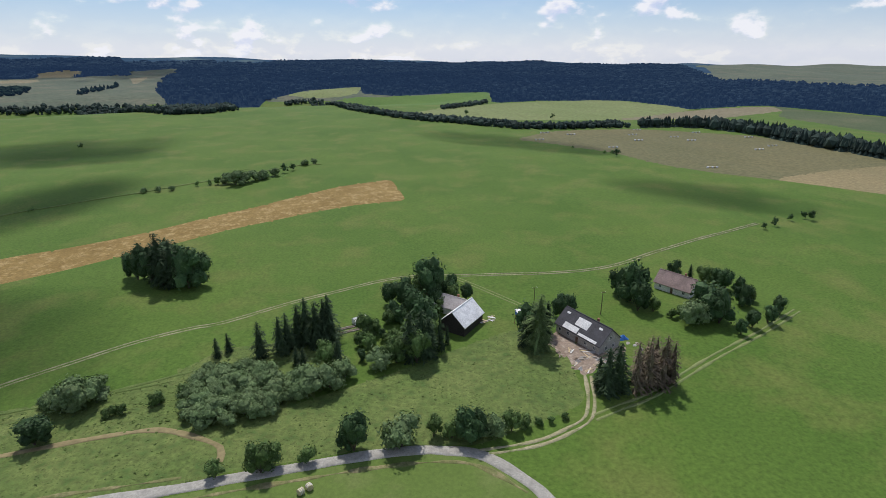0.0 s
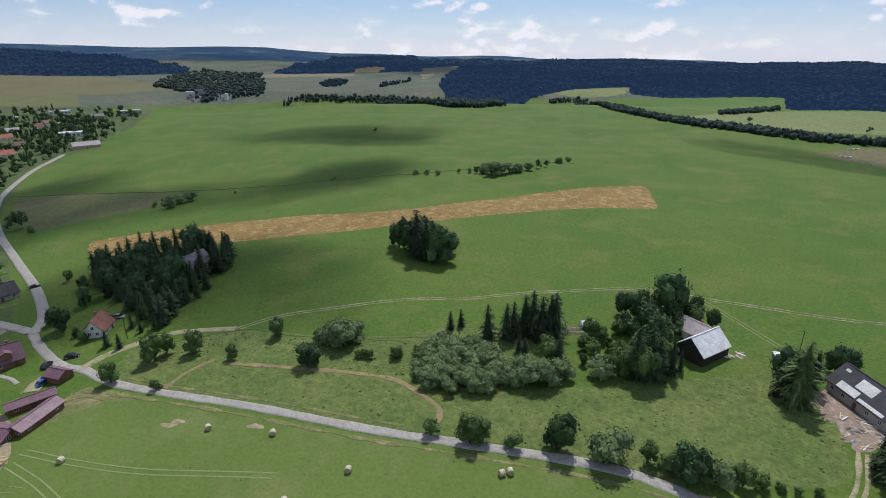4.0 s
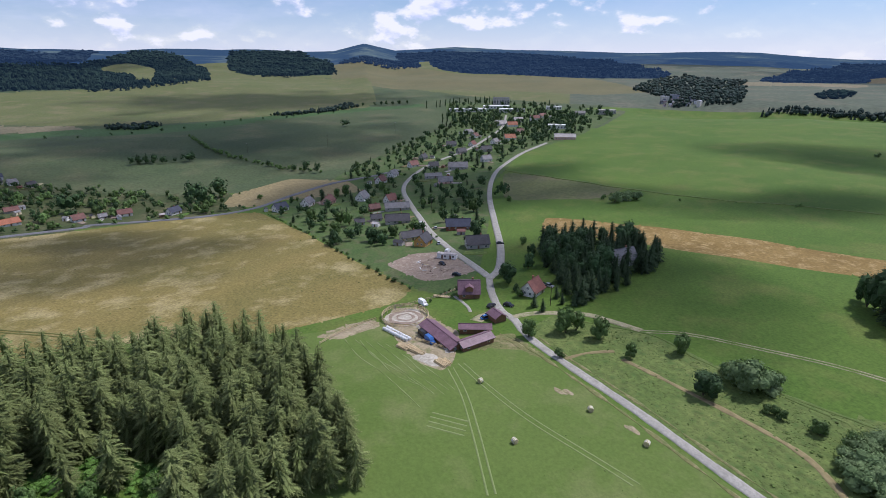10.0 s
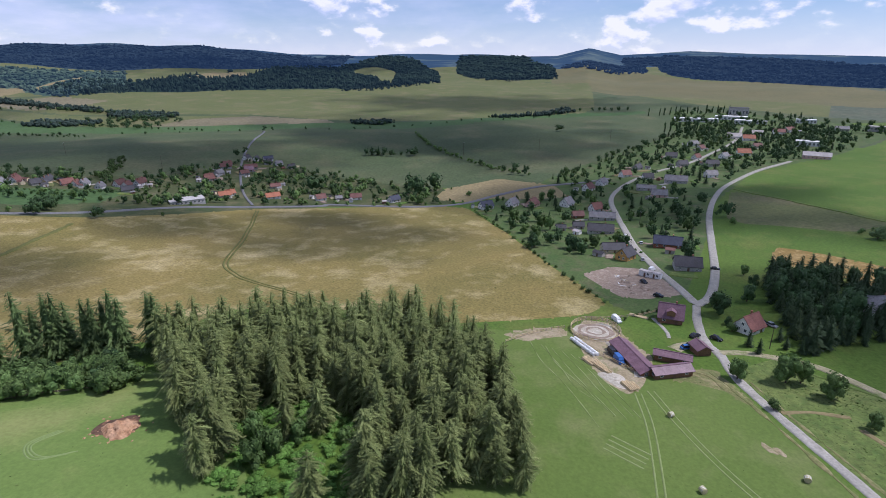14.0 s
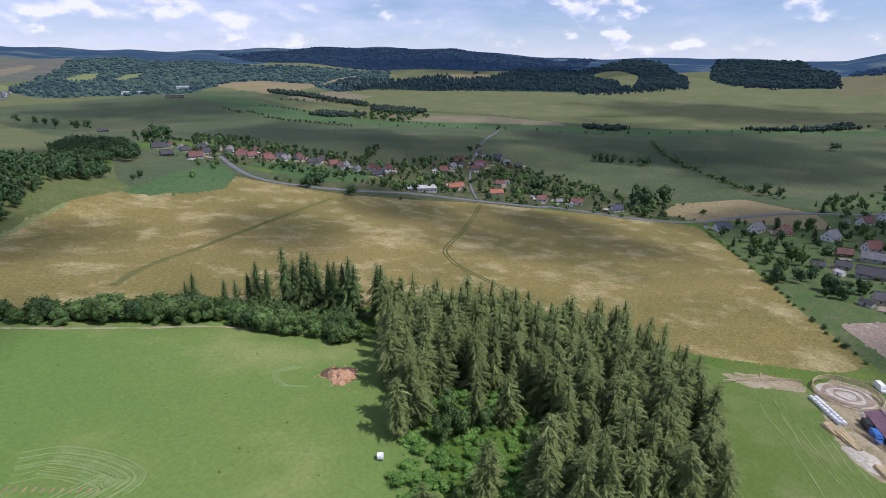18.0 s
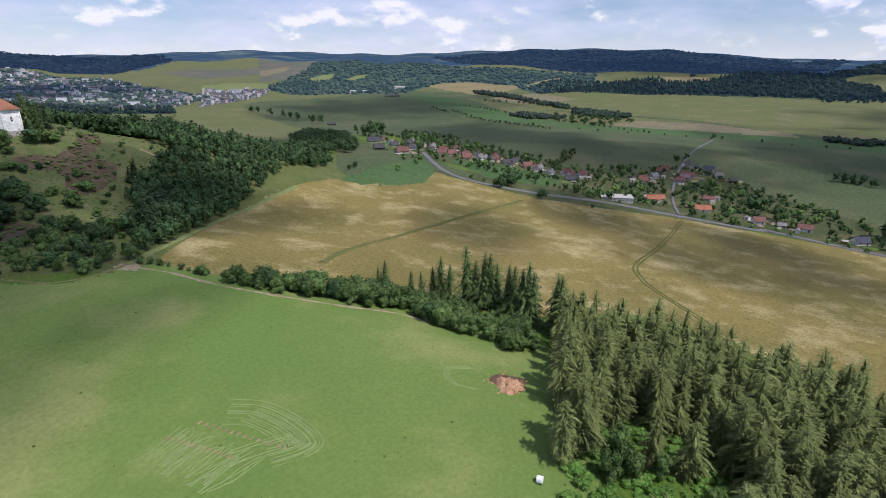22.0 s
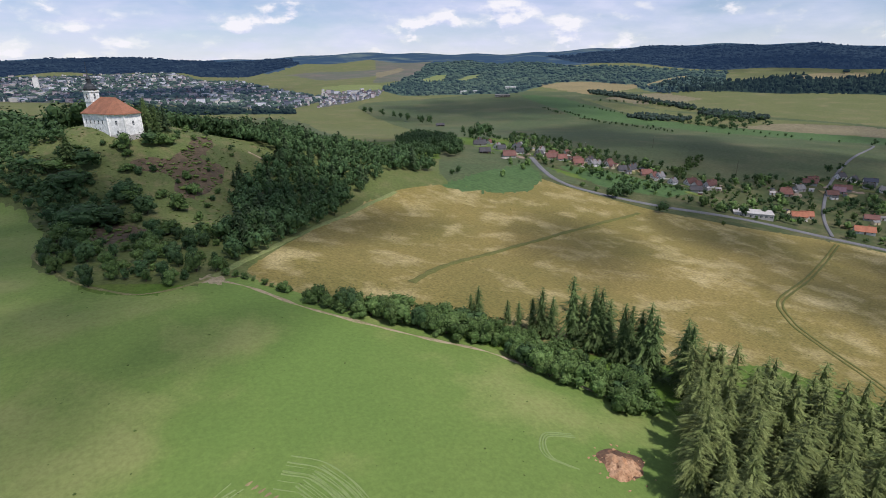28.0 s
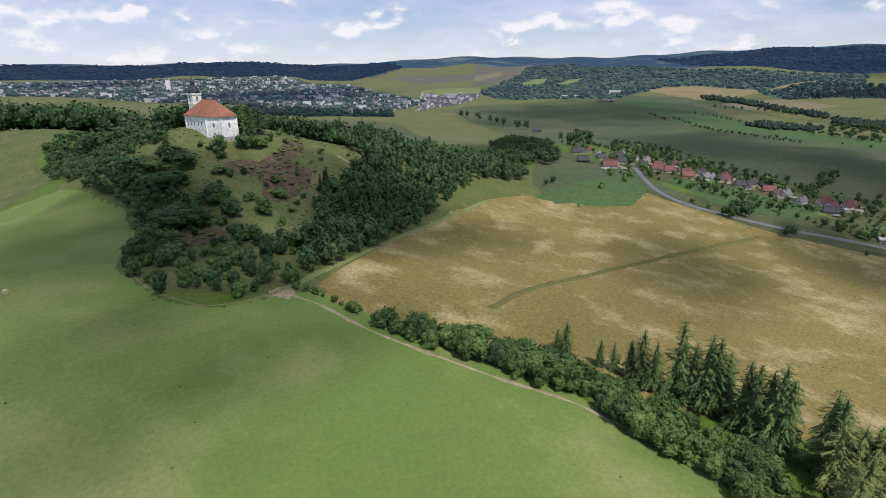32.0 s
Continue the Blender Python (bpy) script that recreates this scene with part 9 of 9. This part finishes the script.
for o in (-0.9, 0.9):
    ribbon("wheel_mark", [(-134, 42 + o), (-118, 41 + o), (-100, 38 + o), (-80, 34 + o)], 0.5, M["faint_mark"], "pale wheel rut across the mown meadow", "track", 0.05, across=2)
    ribbon("wheel_mark", [(-136, 46 + o), (-120, 49 + o), (-100, 55 + o), (-75, 66 + o)], 0.5, M["faint_mark"], "pale wheel rut across the mown meadow", "track", 0.05, across=2)
ribbon("verge", [(-29.5, -186.3), (-37.7, -178.9), (-47.5, -165.4), (-57.1, -155.9), (-68.5, -145.6), (-77.1, -138.3), (-87.7, -130.4), (-95.9, -119.8), (-102.9, -109.4), (-109, -99)], 1.1, M["sand"],
       "pale dry grass verge along the hedge", "verge", 0.06, wobble=0.9, offset=-0.7)
ribbon("verge", [(-150, 68), (-128, 73.5), (-92, 80.2), (-60, 86), (-38, 91), (-18, 95.5), (0, 97.5), (9, 95.5), (18, 88)], 1.0, M["verge"], "dry pale verge along the country road", "verge", 0.05, wobble=1.0)
ribbon("verge", [(-145, 77.8), (-126, 81), (-90, 88), (-58, 93.5)], 0.8, M["verge"], "dry pale verge along the country road", "verge", 0.05, wobble=0.8)
ribbon("garden_path", [(-193, 62.5), (-186, 63.5), (-180, 64), (-175, 63.2)], 1.3, M["asphalt"], "pale paved garden path to the timber house", "path", 0.08)
ribbon("driveway", [(-166, 42), (-157, 44), (-152, 46), (-144, 45)], 2.6, M["pale_sand"], "pale trodden lane behind the stable", "path", 0.07, wobble=0.5)
ribbon("driveway", [(-171, 72.5), (-169, 66), (-166, 62)], 5.0, M["gravel"], "gravel drive between garage and stable", "path", 0.06)


# ---------------------------------------------------------------- trees in the gardens, the hedge rows and the far town
def tree_row(kind, points, gap, low, high, group, wide=1.0):
    g = np.random.default_rng(int(abs(points[0][0]) * 7 + gap))
    for x, y in smooth_line(points, gap):
        if g.uniform() < 0.86:
            plant(kind, x + g.uniform(-0.25, 0.25) * gap, y + g.uniform(-0.25, 0.25) * gap, g.uniform(low, high), wide * g.uniform(0.85, 1.15), group)


road_points = np.concatenate([smooth_line(ROADS[k], 5.0) for k in ROADS])


def garden_trees(outline, gap, kinds, low, high, seed, group, keep):
    spots, g = scatter(outline, gap, seed, [FIELDS["building_plot"], FIELDS["stable_yard"], FIELDS["hay_meadow"], FIELDS["dry_field"]])
    for x, y in spots:
        if g.uniform() > keep or np.min(np.hypot(road_points[:, 0] - x, road_points[:, 1] - y)) < 6:
            continue
        if x > -264 or any(math.hypot(x - a, y - b) < r + 2.0 for a, b, r in house_spots):
            continue
        if any(math.hypot(x - a * (1 - 10 / math.hypot(a, b)), y - b * (1 - 10 / math.hypot(a, b))) < r + 3.0 for a, b, r in house_spots):
            continue
        plant(kinds[g.integers(len(kinds))], x, y, g.uniform(low, high), g.uniform(0.9, 1.25), group)


tree_row("dark_broadleaf_tree", [(-747.3, -829.6), (-754.7, -732.3), (-748.4, -605.6)], 9, 4, 6, "roadside trees", 1)
tree_row("dark_broadleaf_tree", [(-775.4, -604.9), (-845.2, -402.9), (-888.5, -236.3), (-1024.3, -56.4), (-1105, 98.2)], 34, 4, 7, "roadside trees", 1)
tree_row("dark_broadleaf_tree", [(-803.4, -998.3), (-770.6, -903.7)], 9, 4, 7, "roadside trees", 1)
tree_row("green_shrub", [(-842.9, -124.8), (-745.7, -91.1), (-694.9, -62.9), (-649.2, -31.2), (-615.7, -3.4), (-575.3, 36.7)], 7, 3, 6, "field hedge", 1.2)
tree_row("dark_broadleaf_tree", [(-1008.5, -277.3), (-962.1, -195.4)], 16, 6, 9, "valley bushes", 1.3)
tree_row("dark_broadleaf_tree", [(-1093.2, -13.9), (-1121.8, 46.8), (-1162.2, 125.5)], 22, 5, 9, "valley bushes", 1.2)
tree_row("dark_broadleaf_tree", [(-1200.4, 177.1), (-1224.9, 280.9)], 14, 9, 13, "distant trees", 1)
tree_row("green_shrub", [(-453.7, -26.8), (-439.2, -69.6), (-437.2, -137.9), (-421.5, -195.6)], 11, 2, 4, "roadside bushes", 1.3)
tree_row("green_shrub", [(-232, -614.6), (-229.4, -511.2), (-242, -462.5)], 9, 2, 3.5, "field hedge", 1)
tree_row("dark_broadleaf_tree", [(-795.5, -916.2), (-745.2, -764.2), (-768, -644)], 12, 5, 8, "valley hedge", 1)
tree_row("dark_broadleaf_tree", [(-885.8, -973.5), (-861, -750.2), (-862, -618.2), (-843.3, -474.9)], 13, 4, 7, "roadside trees", 1)
tree_row("dark_broadleaf_tree", [(-998.4, -1028.7), (-1021.8, -846.8), (-1004.7, -736.1), (-1012.6, -680.4)], 16, 7, 11, "stream trees", 1.3)
tree_row("dark_broadleaf_tree", [(-902.9, -720.3), (-958.5, -654.4), (-967, -595.5)], 16, 7, 11, "stream trees", 1.4)
tree_row("green_shrub", [(-325.3, 228.4), (-291.8, 257.8), (-247.8, 310.5)], 26, 1.5, 3, "meadow hedge", 1)
tree_row("poplar", [(-1139.3, 309.3), (-1161.1, 364.3), (-1178.4, 422.9), (-1171.7, 474.5)], 10, 14, 18, "poplar rows", 1)
tree_row("poplar", [(-920.7, 279), (-951.9, 340.5)], 9, 14, 18, "poplar rows", 1)
tree_row("poplar", [(-1039.2, 489.1), (-1036.2, 544.1)], 16, 12, 16, "poplar rows", 1)
tree_row("green_shrub", [(-422.6, -17.6), (-336.5, 9.8), (-256.9, 30.9), (-209.3, 47.4)], 6, 1.2, 2.4, "field boundary bushes", 1.3)
tree_row("green_shrub", [(-31, -190), (-38, -184), (-47, -175)], 2.5, 1.2, 2.6, "hedge along the field", 1.2)
tree_row("green_shrub", [(-186.7, 46.7), (-197.1, 59.4), (-201.8, 71.3)], 3, 1.2, 1.8, "garden hedge", 1.2)
tree_row("green_shrub", [(-277.2, 81.5), (-340.9, 65.4), (-375.8, 56.4)], 6, 1.2, 2.2, "garden hedge", 1.2)
tree_row("dark_broadleaf_tree", [(-321.5, -313.9), (-384.8, -325.1), (-409.7, -299.7)], 14, 4, 7, "garden trees", 1)
tree_row("dark_broadleaf_tree", [(-362.7, -600.5), (-348, -514), (-347.4, -460.1), (-373.9, -446.3), (-389.7, -420.1), (-412.8, -380), (-429.6, -338.7), (-455, -308.3)], 6, 3.5, 6.5, "garden trees by the western road", 1.1)
tree_row("dark_broadleaf_tree", [(-434.6, -712), (-384, -555.4), (-389.4, -484.8), (-412.9, -445.6), (-429.7, -411.8), (-433.3, -369.3)], 7, 4, 8, "garden trees by the western road", 1.1)
tree_row("green_shrub", [(-288.3, -434.6), (-336.1, -417.5), (-361.9, -381.6), (-384.6, -339.4), (-411.4, -311.3), (-446.8, -296.6)], 4, 1.5, 3.5, "garden bushes by the western road", 1.2)
tree_row("dark_broadleaf_tree", [(-466, -271), (-516.3, -280.3), (-567.1, -287.6), (-582.9, -269.1), (-568.6, -237.3), (-559.5, -206.4)], 6, 3.5, 7, "garden trees by the western road", 1.1)
tree_row("dark_broadleaf_tree", [(-464.6, -231.2), (-516.1, -235.2), (-505.4, -207.9), (-498.5, -181)], 6, 4, 8, "garden trees by the western road", 1.1)
garden_trees(FIELDS["village_green"], 10.4, ["dark_broadleaf_tree", "dark_broadleaf_tree", "dark_broadleaf_tree", "dark_broadleaf_tree", "broadleaf_tree", "dark_spruce"], 3.0, 10.5, 70, "garden trees of the village", 0.62)
garden_trees(FIELDS["village_east"], 22.0, ["dark_broadleaf_tree", "dark_broadleaf_tree", "broadleaf_tree"], 9, 14, 71, "trees of the far village", 0.6)
garden_trees(FIELDS["street_gardens"], 8.6, ["dark_broadleaf_tree", "dark_broadleaf_tree", "broadleaf_tree", "green_shrub"], 2.5, 8.5, 72, "garden trees by the western road", 0.7)


finish_planting()


# town colours pulled towards blue-grey, so the haze sits in the paint
HAZY_TOWN_WALL = {"white": plain("hazy_town_white_render", (0.62, 0.62, 0.66)), "pink": plain("hazy_town_pale_render", (0.46, 0.40, 0.42)), "beige": plain("hazy_town_cream_render", (0.58, 0.55, 0.50)), "greyplaster": plain("hazy_town_grey_render", (0.26, 0.28, 0.33))}
HAZY_TOWN_ROOF = {"grey": plain("hazy_town_grey_roofing", (0.17, 0.17, 0.20)), "brownred": plain("hazy_town_brown_roofing", (0.15, 0.11, 0.12)), "pale": plain("hazy_town_pale_roofing", (0.36, 0.36, 0.40)), "dark": plain("hazy_town_dark_roofing", (0.07, 0.075, 0.095))}


def town(name, outline, count, seed, label):
    """The far town: many small houses and blocks with pitched or flat tops, as one thing for each wall and roof colour."""
    g = np.random.default_rng(seed)
    p = np.array(outline)
    lo, hi = p.min(0), p.max(0)
    x, y = g.uniform(lo[0], hi[0], count * 3), g.uniform(lo[1], hi[1], count * 3)
    ok = inside(x, y, outline)
    x, y = x[ok][:count], y[ok][:count]
    kinds = g.integers(0, 4, len(x))
    for k, (wall, roof) in enumerate((("white", "grey"), ("pink", "brownred"), ("beige", "pale"), ("greyplaster", "dark"))):
        vw, fw, vr, fr = [], [], [], []
        for i in np.nonzero(kinds == k)[0]:
            block = g.uniform() < 0.2
            L, W, h = (g.uniform(9, 24), g.uniform(5, 7), g.uniform(5, 11)) if block else (g.uniform(3.5, 7), g.uniform(3, 5), g.uniform(2.2, 4.0))
            rh = 0.7 if block else g.uniform(1.6, 3.0)
            c, s = math.cos(a := g.uniform(0, 3.14)), math.sin(a)
            z = float(ground_z(x[i], y[i]))

            def at(px, py, pz):
                return (x[i] + c * px - s * py, y[i] + s * px + c * py, z + pz)

            n = len(vw)
            vw += [at(sx * L / 2, sy * W / 2, pz) for pz in (-2, h) for sx, sy in ((-1, -1), (1, -1), (1, 1), (-1, 1))]
            fw += [(n, n + 1, n + 5, n + 4), (n + 1, n + 2, n + 6, n + 5), (n + 2, n + 3, n + 7, n + 6), (n + 3, n, n + 4, n + 7)]
            n = len(vr)
            vr += [at(sx * (L / 2 + 0.4), sy * (W / 2 + 0.4), h) for sx, sy in ((-1, -1), (1, -1), (1, 1), (-1, 1))] + [at(-L / 2, 0, h + rh), at(L / 2, 0, h + rh)]
            fr += [(n, n + 1, n + 5, n + 4), (n + 2, n + 3, n + 4, n + 5), (n + 1, n + 2, n + 5, n + 5), (n + 3, n, n + 4, n + 4)]
        tagged(new(name + "_walls", pydata(name, vw, fw, HAZY_TOWN_WALL[wall])), "%s walls of the %s" % (WALL_WORD[wall], label), "town", "", "stuff")
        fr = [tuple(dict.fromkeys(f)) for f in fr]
        tagged(new(name + "_roofs", pydata(name, vr, fr, HAZY_TOWN_ROOF[roof])), "%s roofs of the %s" % (ROOF_WORD[roof], label), "town", "", "stuff")


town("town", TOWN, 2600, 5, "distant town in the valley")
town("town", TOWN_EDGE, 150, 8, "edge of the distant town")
town("far_hamlet", [(-1028, 793), (-962, 848), (-885, 790), (-919, 711)], 26, 6, "hamlet behind the village")
woods("town_trees", TOWN, "dark trees between the town houses", M["hazy_valley_woods"], 0.3, 8.0, 0.36, 0.014, 90, (), 0.75)
town_tower = thing("tower_block", 250.0, -2050.0, 0, "white slab tower block in the distant town", "building")
part("wall", boxes((-7, -5, -3, 7, 5, 36)), WALLS["white"], town_tower)
part("roof", boxes((-7.3, -5.3, 36, 7.3, 5.3, 36.8)), ROOFS["pale"], town_tower)


# ---------------------------------------------------------------- fair-weather clouds overhead, which shade the land
def cloud_material():
    m = bpy.data.materials.new("cloud")
    m.use_nodes = True
    nodes, links = m.node_tree.nodes, m.node_tree.links
    p = nodes["Principled BSDF"]
    p.inputs["Base Color"].default_value, p.inputs["Roughness"].default_value = (0.95, 0.95, 0.96, 1), 1.0
    tc = nodes.new("ShaderNodeTexCoord")
    geo = nodes.new("ShaderNodeNewGeometry")
    ln = nodes.new("ShaderNodeVectorMath")
    ln.operation = "LENGTH"
    flat = nodes.new("ShaderNodeVectorMath")
    flat.operation = "MULTIPLY"
    flat.inputs[1].default_value = (1, 1, 0)
    links.new(tc.outputs["Object"], flat.inputs[0]), links.new(flat.outputs[0], ln.inputs[0])
    noise_ = nodes.new("ShaderNodeTexNoise")
    noise_.inputs["Scale"].default_value, noise_.inputs["Detail"].default_value = 0.011, 4.0
    links.new(geo.outputs["Position"], noise_.inputs["Vector"])
    add = nodes.new("ShaderNodeMath")
    add.operation = "MULTIPLY_ADD"
    add.inputs[1].default_value = 1.5
    links.new(noise_.outputs["Fac"], add.inputs[0]), links.new(ln.outputs["Value"], add.inputs[2])
    edge = nodes.new("ShaderNodeMapRange")
    edge.inputs["From Min"].default_value, edge.inputs["From Max"].default_value = 1.62, 1.12
    edge.inputs["To Max"].default_value = 0.52
    links.new(add.outputs[0], edge.inputs["Value"])
    clear = nodes.new("ShaderNodeBsdfTransparent")
    mix = nodes.new("ShaderNodeMixShader")
    links.new(edge.outputs["Result"], mix.inputs[0]), links.new(clear.outputs[0], mix.inputs[1]), links.new(p.outputs[0], mix.inputs[2])
    links.new(mix.outputs[0], nodes["Material Output"].inputs["Surface"])
    return m


CLOUD = cloud_material()
CLOUD_H = 620.0
bm = bmesh.new()
bmesh.ops.create_icosphere(bm, subdivisions=3, radius=1)
for v in bm.verts:
    k = 1 + 0.22 * noise.noise(v.co * 3.1) + 0.1 * noise.noise(v.co * 7.0)
    v.co = Vector((v.co.x * k, v.co.y * k, max(v.co.z, -0.25) * k))
cloud_me = bpy.data.meshes.new("cloud")
bm.to_mesh(cloud_me), bm.free()
cloud_me.materials.append(CLOUD)


def cloud(gx_, gy_, rx, ry, turn):
    """A cumulus cloud whose shade falls on the given place."""
    k = (CLOUD_H - float(ground_z(gx_, gy_))) / to_sun.z
    c = new("cloud", cloud_me)
    c.matrix_basis = pose(gx_ + to_sun.x * k, gy_ + to_sun.y * k, CLOUD_H, 0, 0, turn) @ Matrix.Diagonal((rx, ry, 45, 1))
    tagged(c, "white fair-weather cumulus cloud overhead", "cloud", "clouds", "structure")


cloud(-252, 343, 85, 55, 30)
cloud(-386, 504, 150, 70, 30)
cloud(-462, 235, 70, 48, 60)
cloud(-211, 129, 85, 55, 60)
cloud(-161, 149, 60, 45, 30)
cloud(-329, 243, 110, 60, 60)
cloud(-358, 167, 60, 45, 60)
cloud(-261, 306, 95, 45, 60)
cloud(-312, 489, 90, 40, 10)
cloud(163, 345, 75, 35, -30)
cloud(66, 544, 120, 30, -30)
cloud(-344, -82, 85, 55, 60)
cloud(-451, 114, 190, 120, 70)
cloud(-884, -105, 460, 300, 70)
cloud(-746, -101, 250, 120, 80)
cloud(-1374, -36, 500, 260, 80)
cloud(-599, -324, 170, 150, 80)
cloud(-577, -555, 300, 200, 60)
cloud(-384, -117, 90, 40, 80)
cloud(-335, -215, 100, 55, 40)
cloud(-300, -110, 80, 55, 60)
cloud(-205, -215, 70, 45, 40)
cloud(27, -206, 70, 55, 20)
cloud(12, -137, 45, 38, 20)
cloud(-14, -157, 60, 22, 20)
cloud(-17, -1740, 420, 260, 0)
cloud(35, -257, 60, 45, 0)
cloud(-64, -294, 60, 50, 0)
cloud(10, -283, 55, 32, 0)
cloud(-97, -269, 70, 35, 20)
cloud(-256, -543, 120, 90, 40)
cloud(-90, -1823, 420, 260, 0)
cloud(534, -2360, 420, 260, 0)
cloud(-755, -1064, 400, 250, 0)
cloud(-148, 1748, 1000, 500, 0)
cloud(-1126, 1916, 700, 500, 30)
cloud(-2332, 1957, 900, 500, 50)
cloud(-2932, -1034, 900, 500, 80)
cloud(-2550, -1476, 900, 500, 50)
